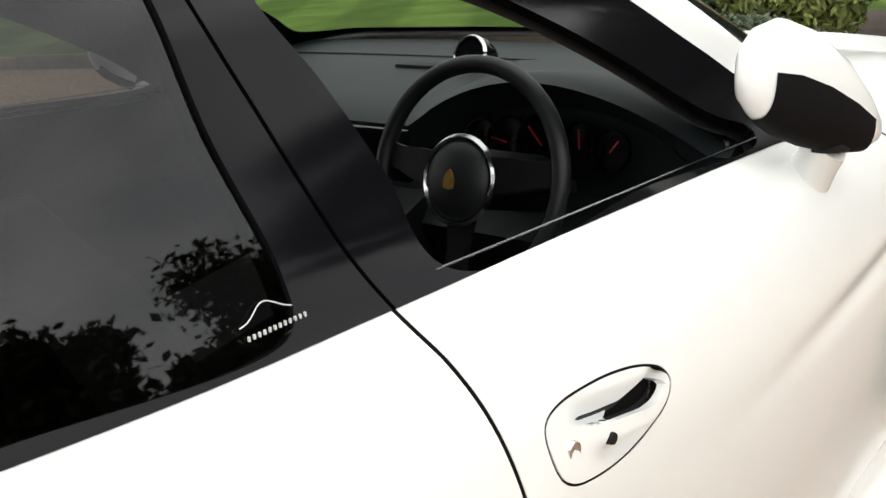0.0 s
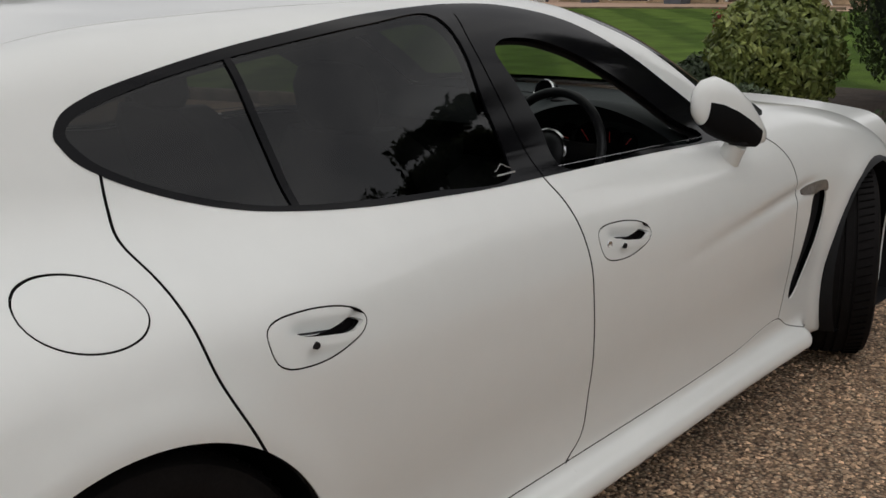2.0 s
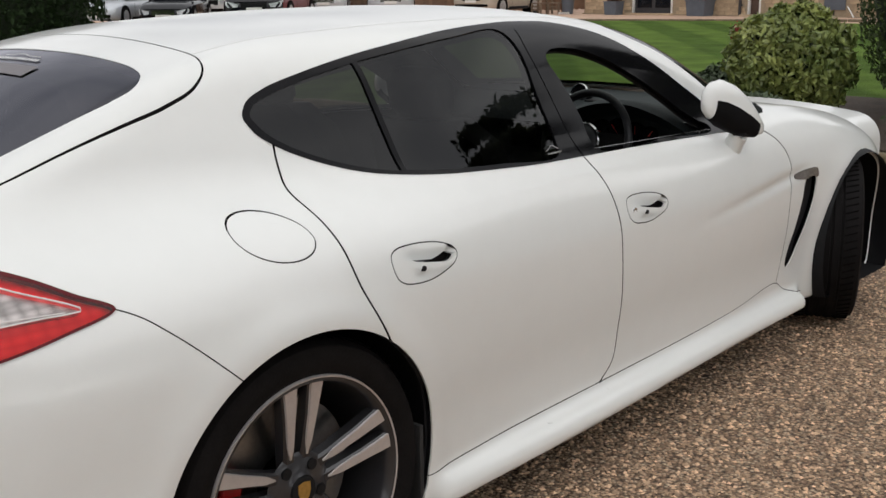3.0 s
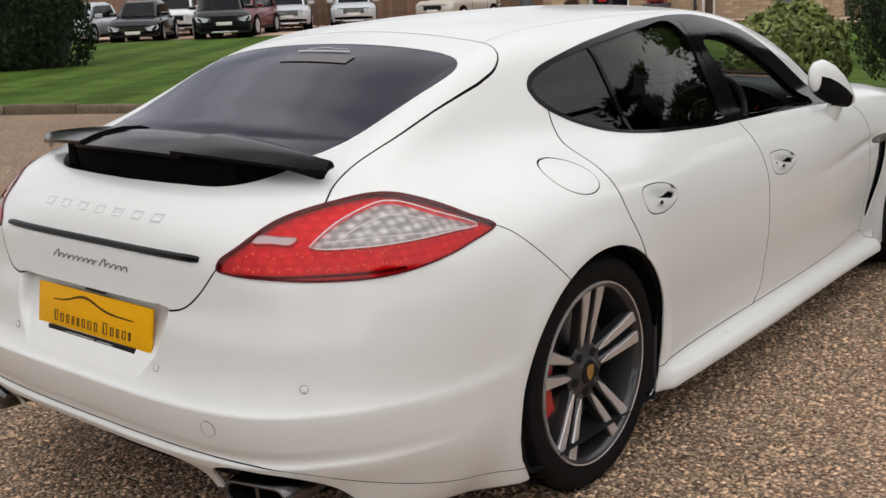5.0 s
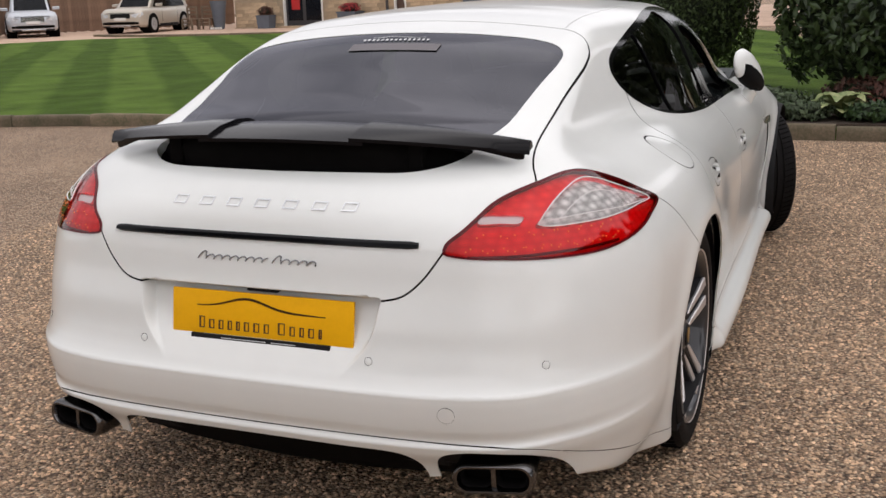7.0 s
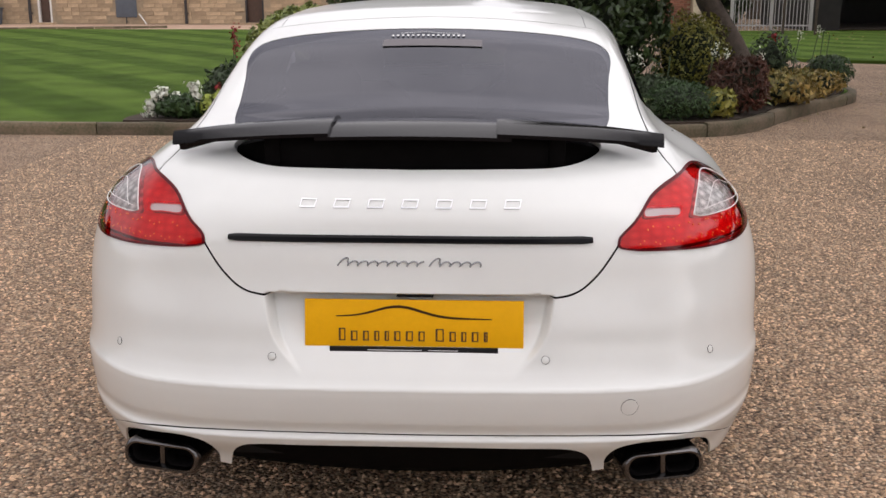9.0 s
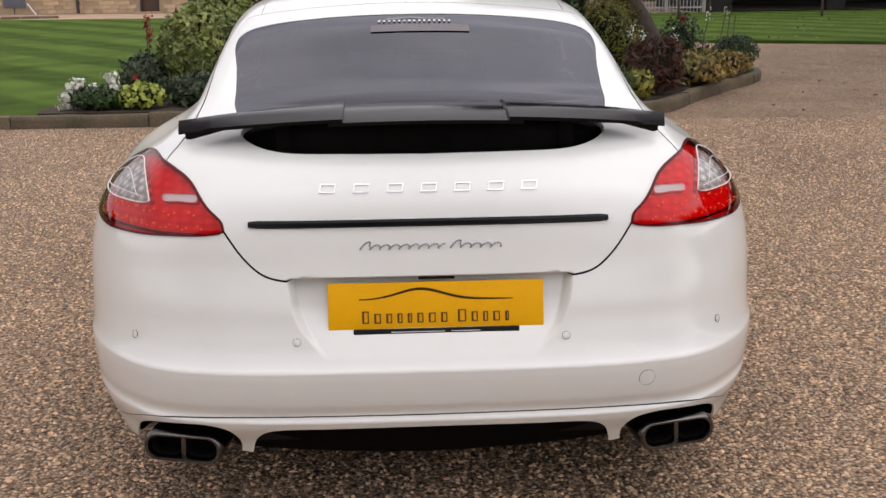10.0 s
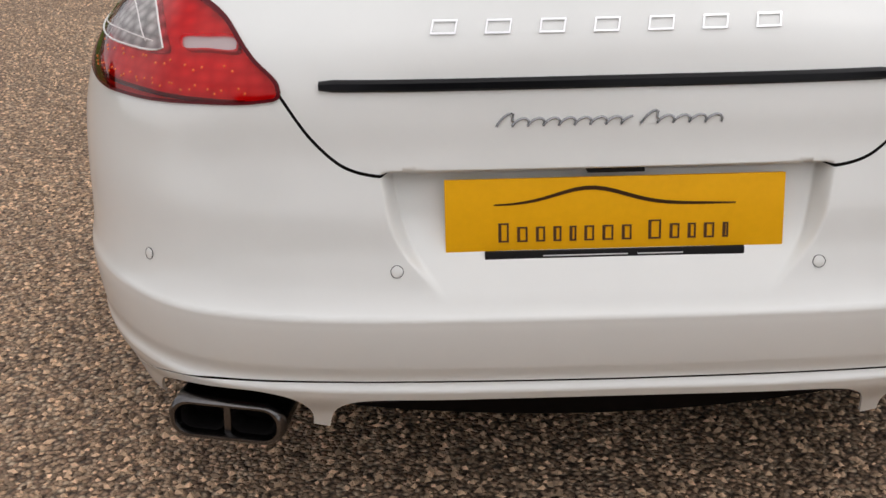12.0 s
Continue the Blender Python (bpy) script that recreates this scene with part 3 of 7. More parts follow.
DLO = flow([(0.113, 1.157), (0.118, 1.143), (0.134, 1.118), (0.173, 1.089), (0.238, 1.056), (0.316, 1.026), (0.401, 1.003), (0.508, 0.986), (0.664, 0.970), (0.808, 0.961), (1.018, 0.950), (1.214, 0.945), (1.551, 0.937), (2.06, 0.920), (2.205, 0.916), (2.246, 0.934), (2.145, 1.013), (2.0, 1.092), (1.825, 1.186), (1.61, 1.278), (1.39, 1.323), (1.218, 1.332), (1.094, 1.331), (0.856, 1.319), (0.646, 1.297), (0.464, 1.273), (0.306, 1.244), (0.19, 1.215), (0.133, 1.188)], True)
GLAZED = flow([(0.133, 1.158), (0.142, 1.140), (0.160, 1.118), (0.20, 1.090), (0.29, 1.048), (0.42, 1.009), (0.55, 0.991), (0.70, 0.979), (0.85, 0.970), (1.113, 0.962), (1.128, 0.998), (1.109, 1.124), (1.105, 1.298), (1.085, 1.313), (0.86, 1.301), (0.65, 1.280), (0.47, 1.257), (0.31, 1.228), (0.20, 1.199), (0.15, 1.179)], True)
OPENING = flow([(1.311, 0.959), (1.292, 1.043), (1.254, 1.144), (1.218, 1.225), (1.252, 1.247), (1.379, 1.246), (1.519, 1.211), (1.645, 1.159), (1.755, 1.107), (1.901, 1.03), (2.01, 0.969), (2.064, 0.946), (2.046, 0.931), (1.704, 0.942)], True)
QUARTER = flow([(0.476, 1.263), (0.487, 1.136), (0.509, 0.979)])
SEAM_REAR = flow([(0.172, 1.098), (0.162, 1.037), (0.151, 0.995), (0.157, 0.955), (0.163, 0.9), (0.18, 0.8), (0.238, 0.676), (0.262, 0.63)])
SEAM_B = flow([(1.167, 1.31), (1.145, 1.252), (1.171, 1.115), (1.223, 0.951), (1.253, 0.88), (1.272, 0.79), (1.281, 0.62), (1.288, 0.435), (1.268, 0.31), (1.2, 0.258)])
SEAM_FRONT = flow([(2.218, 0.93), (2.379, 0.897), (2.460, 0.825), (2.481, 0.755), (2.466, 0.60), (2.460, 0.41), (2.435, 0.30)])
SEAM_SILL = flow([(0.330, 0.262), (0.600, 0.262), (1.170, 0.262), (1.700, 0.268), (2.120, 0.282), (2.430, 0.303), (2.510, 0.262), (2.680, 0.215)])
SEAM_BUMPER = flow([(-0.42, 0.885), (-0.345, 0.848), (-0.30, 0.812), (-0.245, 0.762), (-0.173, 0.69), (-0.13, 0.65)])
SEAM_LIP = flow([(-0.90, 0.338), (-0.84, 0.316), (-0.75, 0.286), (-0.62, 0.248), (-0.48, 0.214), (-0.36, 0.192), (-0.30, 0.186)])
SEAM_VALANCE = flow([(-0.2, 0.3845), (0.0, 0.3845), (0.37, 0.3855), (0.52, 0.382), (0.65, 0.374), (0.72, 0.358), (0.755, 0.340)])
FUEL = flow([(0.014 + 0.093 * math.cos(a), 0.929 + 0.047 * math.sin(a) - 0.010 * math.cos(a)) for a in np.arange(0, 6.28, 0.4)], True)
HANDLE = [(1.328, 0.799), (1.338, 0.809), (1.362, 0.815), (1.414, 0.815), (1.466, 0.810), (1.516, 0.799), (1.549, 0.784), (1.559, 0.768), (1.546, 0.751), (1.498, 0.735), (1.448, 0.727), (1.396, 0.728), (1.354, 0.736), (1.334, 0.750), (1.327, 0.772)]
SLOT = [(1.389, 0.783), (1.405, 0.776), (1.431, 0.7695), (1.468, 0.763), (1.507, 0.757), (1.534, 0.759), (1.550, 0.768), (1.545, 0.775), (1.530, 0.780), (1.512, 0.774), (1.490, 0.770), (1.455, 0.770), (1.423, 0.774)]
HANDLE_F, SLOT_F = flow(HANDLE, True), flow(SLOT, True, 0.004)
BACK_BY = np.array([-1.033, 0.039])
HANDLE_R, SLOT_R = HANDLE_F + BACK_BY, SLOT_F + BACK_BY
VENT = flow([(2.604, 0.686), (2.698, 0.686), (2.694, 0.64), (2.674, 0.58), (2.632, 0.49), (2.557, 0.375), (2.517, 0.350), (2.497, 0.362), (2.504, 0.42), (2.542, 0.52), (2.580, 0.62)], True)
REPEATER = flow([(2.514, 0.715), (2.542, 0.722), (2.662, 0.728), (2.699, 0.722), (2.708, 0.70), (2.702, 0.689), (2.602, 0.691), (2.532, 0.698), (2.516, 0.702)], True)
HATCH_LOW = flow([(-0.2, 0.7135), (0.0, 0.7135), (0.30, 0.7130), (0.355, 0.7140), (0.40, 0.727), (0.445, 0.765), (0.488, 0.824), (0.50, 0.842)])
HATCH_TOP = flow([(0.666, -0.805), (0.654, -0.757), (0.633, -0.710), (0.616, -0.640), (0.605, -0.50), (0.602, -0.32), (0.603, -0.17), (0.600, -0.06), (0.588, 0.025), (0.562, 0.066), (0.50, 0.085), (0.35, 0.095), (0.20, 0.100), (0.0, 0.104), (-0.2, 0.104)])
ROOF_LINE = flow([(0.492, 0.092), (0.495, 0.30), (0.50, 0.8), (0.505, 1.4), (0.51, 1.85)])
GLASS_BACK = flow([(-0.2, -0.655), (0, -0.655), (0.4, -0.644), (0.476, -0.626), (0.505, -0.55), (0.517, -0.42), (0.529, -0.30), (0.547, -0.165), (0.540, -0.10), (0.506, -0.060), (0.44, -0.037), (0.30, -0.028), (0, -0.028), (-0.2, -0.028)], True)
WELL = flow([(-0.2, -0.865), (0.0, -0.862), (0.20, -0.852), (0.35, -0.828), (0.42, -0.788), (0.462, -0.735), (0.472, -0.69), (0.45, -0.668), (0.30, -0.675), (0.0, -0.685), (-0.2, -0.685)], True)
LAMP = flow([(-0.404, 0.826), (-0.398, 0.846), (-0.351, 0.880), (-0.268, 0.929), (-0.198, 0.954), (-0.112, 0.971), (-0.03, 0.978), (0.036, 0.972), (0.138, 0.940), (0.223, 0.902), (0.292, 0.867), (0.214, 0.842), (0.109, 0.820), (-0.006, 0.806), (-0.149, 0.805), (-0.281, 0.812), (-0.377, 0.818)], True)
CLEAR = flow([(-0.185, 0.880), (-0.165, 0.896), (-0.119, 0.925), (-0.06, 0.947), (-0.005, 0.958), (0.041, 0.953), (0.128, 0.922), (0.238, 0.876), (0.17, 0.876), (0.092, 0.875), (-0.046, 0.873), (-0.159, 0.874)], True)
MARKER = flow([(-0.302, 0.905), (-0.255, 0.905), (-0.210, 0.900), (-0.224, 0.887), (-0.27, 0.888), (-0.318, 0.890)], True)
DIFFUSER = flow([(-0.2, 0.352), (0.0, 0.353), (0.25, 0.352), (0.37, 0.350), (0.405, 0.342), (0.43, 0.320), (0.447, 0.27), (0.45, 0.16), (0.2, 0.12), (-0.2, 0.12)], True)
LOW_EDGE = flow([(-0.2, 0.265), (0.2, 0.265), (0.44, 0.265), (0.49, 0.27), (0.56, 0.24), (0.60, 0.15), (0.56, 0.06), (0.2, 0.05), (-0.2, 0.05)], True)
PIPE_CUT = flow([(0.478, 0.255), (0.475, 0.305), (0.497, 0.345), (0.55, 0.361), (0.63, 0.359), (0.70, 0.345), (0.742, 0.315), (0.765, 0.270), (0.770, 0.225), (0.76, 0.14), (0.60, 0.10), (0.49, 0.16)], True)
WINDSCREEN = flow([(-0.2, 1.735), (0.0, 1.735), (0.30, 1.728), (0.47, 1.705), (0.535, 1.74), (0.60, 2.02), (0.655, 2.30), (0.67, 2.42), (0.60, 2.53), (0.35, 2.60), (0.0, 2.625), (-0.2, 2.625)], True)
ARCHES = [flow([(cy + r * math.cos(a), cz + r * math.sin(a)) for a in np.arange(0, 6.28, 0.15)], True) for cy, cz, r in ARCH_AT]

SEAMS = [("side", SEAM_REAR, False, 0.006), ("side", SEAM_B, False, 0.006), ("side", SEAM_FRONT, False, 0.0055), ("side", SEAM_SILL, False, 0.003), ("side", SEAM_BUMPER, False, 0.003), ("side", SEAM_LIP, False, 0.003), ("rear", SEAM_VALANCE, False, 0.003),
         ("side", FUEL, True, 0.0030), ("side", HANDLE_F, True, 0.003), ("side", HANDLE_R, True, 0.003), ("rear", HATCH_LOW, False, 0.005), ("top", HATCH_TOP, False, 0.005), ("top", ROOF_LINE, False, 0.002)]
AREAS = [("side", DLO), ("top", GLASS_BACK), ("top", WELL), ("top", WINDSCREEN), ("lamp", LAMP), ("lamp", CLEAR), ("lamp", MARKER), ("rear", DIFFUSER), ("rear", PIPE_CUT), ("side", VENT), ("side", REPEATER), ("side", SLOT_F), ("side", SLOT_R), ("side", ARCHES[0]), ("side", ARCHES[1])]
tri = shell.refine(tri, [(v, line, True) for v, line in AREAS] + [(v, line, c) for v, line, c, _ in SEAMS], 1, 0.016)
tri = shell.refine(tri, [("lamp", LAMP, True), ("lamp", CLEAR, True), ("lamp", MARKER, True), ("side", SLOT_F, True), ("side", SLOT_R, True), ("side", FUEL, True), ("side", HANDLE_F, True), ("side", HANDLE_R, True), ("top", WELL, True), ("side", VENT, True)], 1, 0.012)

PLATE_EDGE = flow([(0.235, 0.50), (0.262, 0.54), (0.31, 0.60), (0.343, 0.72)])
tri = shell.refine(tri, [("rear", PLATE_EDGE, False)], 2, 0.03)
shell.settle()

car = tagged(new("car"), "white pearl five-door sports saloon with raised black spoiler on gravel", "car", kind="thing")


def hang(name, mesh, parent=None, label=""):
    ob = new(name, mesh)
    ob.parent = parent or car
    if label:
        ob["label"] = label
    return ob


def sides(t):
    """A list of triangles parted into the car's right and left."""
    x = shell.pos[t].mean(1)[:, 0]
    return t[x > 0], t[x <= 0]


for arch in ARCHES:
    _, tri = shell.take(tri, "side", arch)
under, tri = shell.cut(tri, lambda p, n: n[:, 2] + 0.72 + 2.0 * (p[:, 2] > 0.32))
pipes_gone, tri = shell.take(tri, "rear", PIPE_CUT)
diffuser, tri = shell.take(tri, "rear", DIFFUSER)
low_edge, tri = shell.take(tri, "rear", LOW_EDGE)
lamps, tri = shell.take(tri, "lamp", LAMP)
dlo, tri = shell.take(tri, "side", DLO)
back_glass, tri = shell.take(tri, "top", GLASS_BACK)
well, tri = shell.take(tri, "top", WELL)
windscreen, tri = shell.take(tri, "top", WINDSCREEN)
vents, tri = shell.take(tri, "side", VENT)
repeaters, tri = shell.take(tri, "side", REPEATER)
gaps = []
grip_line = spline((1.385, 0.785), (1.405, 0.777), (1.431, 0.771), (1.468, 0.765), (1.507, 0.760), (1.534, 0.761), (1.552, 0.768))
for view, line, closed, width in SEAMS:
    gap, tri = shell.slit(tri, view, line, closed, width)
    gaps.append(gap)
for piece in shell.islands(tri):
    if len(piece) < 60:
        gaps.append(piece) if len(piece) < 6 else None
    area = np.linalg.norm(np.cross(shell.pos[piece[:, 1]] - shell.pos[piece[:, 0]], shell.pos[piece[:, 2]] - shell.pos[piece[:, 0]]), axis=1).sum() / 2
    c = shell.pos[piece].reshape(-1, 3)
    lo, hi, mid = c.min(0), c.max(0), c.mean(0)
    out = abs(mid[0])
    if area < 0.0004:
        continue
    if out > 0.8 and hi[1] - lo[1] < 0.27 and hi[2] - lo[2] < 0.12 and mid[1] > 0.2 and area < 0.04:
        front = mid[1] > 1
        line = SLOT_F if front else SLOT_R
        slot, rest = shell.take(piece, "side", line)
        rest = shell.quarter(rest)
        # the scoop above the grip
        hb = np.array([0, 0]) if front else BACK_BY
        a, b = shell.pos[:, 1] - hb[0], shell.pos[:, 2] - hb[1]
        keep = shell.pos.copy()
        edge = shell.distance("side", HANDLE_F if front else HANDLE_R, True)
        grip = grip_line(a)
        inside = ramp(a, 1.355, 1.42) * (1 - ramp(a, 1.535, 1.555)) * ramp(b - grip, -0.001, 0.005) * (1 - ramp(b - grip, 0.003, 0.038))
        along = ramp(a, 1.37, 1.42) * (1 - ramp(a, 1.50, 1.555))
        bulge = 0.007 * np.exp(-((b - grip + 0.012) / 0.009) ** 2) * along
        below_grip = 0.009 * np.exp(-((b - grip + 0.034) / 0.010) ** 2) * ramp(a, 1.36, 1.42)
        knob = 0.008 * np.exp(-(((a - 1.356) / 0.018) ** 2 + ((b - 0.772) / 0.020) ** 2)) if front else 0.004 * np.exp(-(((a - 1.362) / 0.025) ** 2 + ((b - 0.765) / 0.030) ** 2))
        shift = np.where(edge < 0, -0.030 * inside + (bulge - below_grip) * ramp(-edge, 0, 0.010) + knob, 0)
        shell.pos = keep + shift[:, None] * shell.normal
        ob = hang("door_handle", shell.mesh("door_handle", rest, PAINT, lip=0.012))
        ob.data.normals_split_custom_set([(0, 0, 0)] * len(ob.data.loops))
        shell.pos = keep
        # the slot is coloured black for the shade behind the grip
        hang("grip_slot", shell.mesh("grip_slot", slot, SOOT_SHADE_BLACK, sink=0.024), ob, "hollow behind the grip, its shade coloured black")
        side = math.copysign(1, mid[0])
        for what, (dy, dz), r, mat in (("lock_cylinder", (1.356, 0.772), 0.0115, SILVER), ("handle_sensor", (1.420, 0.7585), 0.0075, BLACK_TRIM)):
            if what == "lock_cylinder" and not front:
                continue
            y, z = dy + hb[0], dz + hb[1]
            w = surface_x(y, z)
            bm = bmesh.new()
            bmesh.ops.create_cone(bm, cap_ends=True, segments=20, radius1=r, radius2=r * 0.85, depth=0.008, matrix=pose(side * (w + (0.0035 if what == "lock_cylinder" else 0.005)), y, z, 0, side * 90, 0))
            hang(what, shaded(bm, what, mat), ob)
        continue
    if out < 0.2 and mid[2] > 0.6 and hi[0] > 0.4 and mid[1] < 0.1 and hi[1] < 0.2:
        name, label = "hatch", "white painted tailgate"
    elif out > 0.6 and 1.2 < mid[1] < 2.4 and lo[1] > 1.1 and hi[2] < 1.0:
        name, label = "front_door", ""
    elif out > 0.6 and 0.2 < mid[1] < 1.2 and hi[1] < 1.4 and hi[2] < 1.1 and area > 0.1:
        name, label = "rear_door", ""
    elif out > 0.7 and abs(mid[1] - 0.01) < 0.08 and area < 0.1:
        name, label = "fuel_flap", ""
    elif hi[1] < 0.1 and out < 0.3:
        name, label = "rear_bumper", ""
    else:
        name, label = "body_panel", ""
    hang(name, shell.mesh(name, piece, PAINT, lip=0.026 if name == "hatch" else 0.006), None, label)
gap = np.concatenate(gaps)
hang("panel_gap", shell.mesh("panel_gap", gap, SOOT_SHADE_BLACK, sink=0.001), None, "dark gaps between the panels")

middle = shell.pos[under].mean(1)
under = under[~((middle[:, 1] < -0.5) & (np.abs(middle[:, 0]) < 0.80))]
hang("underside", shell.mesh("underside", under, BLACK_TRIM), None, "dark underside of the car")
part("undertray", loft([[(-w, y, z), (w, y, z), (w, y, z + 0.02), (-w, y, z + 0.02)] for y, w, z in ((-0.90, 0.46, 0.255), (-0.70, 0.50, 0.215), (-0.52, 0.52, 0.180), (-0.40, 0.53, 0.155), (0.5, 0.54, 0.140), (2.5, 0.54, 0.140))]), BLACK_TRIM, car, "flat black tray under the car", angle=30)

# side glass, its trim and the pillars
glazed, trim = shell.take(dlo, "side", GLAZED)
opening, trim = shell.take(trim, "side", OPENING)
bar, glazed = shell.slit(glazed, "side", QUARTER, False, 0.016)
seam_here, trim = shell.slit(trim, "side", SEAM_B, False, 0.005)
for t in sides(trim):
    for piece in shell.islands(t):
        if len(piece) > 30:
            hang("window_trim", shell.mesh("window_trim", piece, GLOSS_BLACK, sink=-0.0015, lip=0.014))
            if shell.pos[piece].mean((0, 1))[1] > 1.3:
                hang("door_frame", shell.mesh("door_frame", piece, BLACK_TRIM, sink=0.006, lip=0.085, level=True), None, "thick black frame round the open window")
for t in sides(seam_here):
    hang("pillar_gap", shell.mesh("pillar_gap", t, BLACK_TRIM, sink=0.006))
for t in sides(bar):
    hang("quarter_bar", shell.mesh("quarter_bar", t, GLOSS_BLACK, sink=-0.001, lip=0.01))
for t in sides(glazed):
    for piece in shell.islands(t):
        if len(piece) > 30:
            right = shell.pos[piece].mean(1)[:, 0].mean() > 0
            pane = hang("side_window", shell.mesh("side_window", piece, TINTED if right else TINTED_FAR, sink=0.004), None, "dark tinted privacy glass")
            pane.data.normals_split_custom_set_from_vertices(cabin_slope(np.array([v.co for v in pane.data.vertices])).tolist())
hang("rear_window", shell.mesh("rear_window", back_glass, TINTED_BACK, sink=0.002), None, "dark tinted rear screen")
# matt black puts the shade under the blades into the well's colour
hang("spoiler_well", shell.mesh("spoiler_well", well, SOOT_SHADE_BLACK, sink=0.03), None, "hollow under the raised spoiler, its shade coloured black")
for t in sides(vents):
    hang("air_outlet", shell.mesh("air_outlet", t, BLACK_TRIM, sink=0.022), None, "black slit behind the front wheel")
for t in sides(repeaters):
    hang("side_repeater", shell.mesh("side_repeater", t, SMOKED, sink=-0.004, lip=0.012))
rings = []
for x in np.linspace(-0.52, 0.52, 21):
    y = -1.015 + 0.28 * x * x
    rings.append([Vector((x, a, b)) for a, b in ((y, 0.395), (y, 0.368), (y + 0.015, 0.335), (y + 0.11, 0.225), (y + 0.24, 0.152), (-0.48, 0.152), (-0.48, 0.395))])
part("diffuser", loft(rings), SOOT_SHADE_BLACK, car, "matt black lower valance", angle=30)
middle = shell.pos[pipes_gone].mean(1)
pipes_gone = pipes_gone[(middle[:, 2] > 0.25) & (middle[:, 1] < -0.7)]
for t in sides(pipes_gone):
    hang("pipe_recess", shell.mesh("pipe_recess", t, BLACK_TRIM, sink=0.05))

windscreen, frit = shell.cut(windscreen, lambda p, n: shell.distance("top", WINDSCREEN, True) + 0.055)
hang("windscreen_border", shell.mesh("windscreen_border", frit, GLOSS_BLACK, sink=0.002), None, "black border of the windscreen")
hang("windscreen", shell.mesh("windscreen", windscreen, CLEAR_GLASS, sink=0.003)).visible_shadow = False

# tail lamps
clear, red = shell.take(lamps, "lamp", CLEAR)
marker, red = shell.take(red, "lamp", MARKER)
core, rim = shell.cut(red, lambda p, n: shell.distance("lamp", LAMP, True) + 0.0045)
for t_red, t_clear, t_mark, t_rim in zip(sides(core), sides(clear), sides(marker), sides(rim)):
    lamp = hang("tail_lamp", shell.mesh("tail_lamp", t_red, LENS_RED, sink=-0.004), None, "red tail lamp with clear upper lens")
    hang("red_reflector", shell.mesh("red_reflector", np.concatenate([t_red, t_rim]), REFLECTOR_RED, sink=0.012), lamp, "ribbed red reflector behind the lens")
    hang("clear_lens", shell.mesh("clear_lens", t_clear, LENS_CLEAR, sink=-0.0045), lamp, "clear lens over silvery bulbs")
    hang("silver_reflector", shell.mesh("silver_reflector", t_clear, REFLECTOR_CLEAR, sink=0.008, lip=0.004), lamp, "silvery reflector with bulbs")
    hang("marker_strip", shell.mesh("marker_strip", t_mark, LAMP_WHITE, sink=0.002, lip=0.018), lamp)
    hang("lamp_rim", shell.mesh("lamp_rim", t_rim, LAMP_DARK, sink=-0.0035, lip=0.010), lamp)
# dark cloth and trim inside the shell, so that no white shows through the windows
inner = np.concatenate([tri[(shell.pos[tri].mean(1)[:, 1] > -0.65) & (shell.pos[tri].mean(1)[:, 1] < 2.62)], trim])
hang("inner_trim", shell.mesh("inner_trim", inner, CLOTH, sink=0.028, flip=True), None, "black lining and roof cloth")


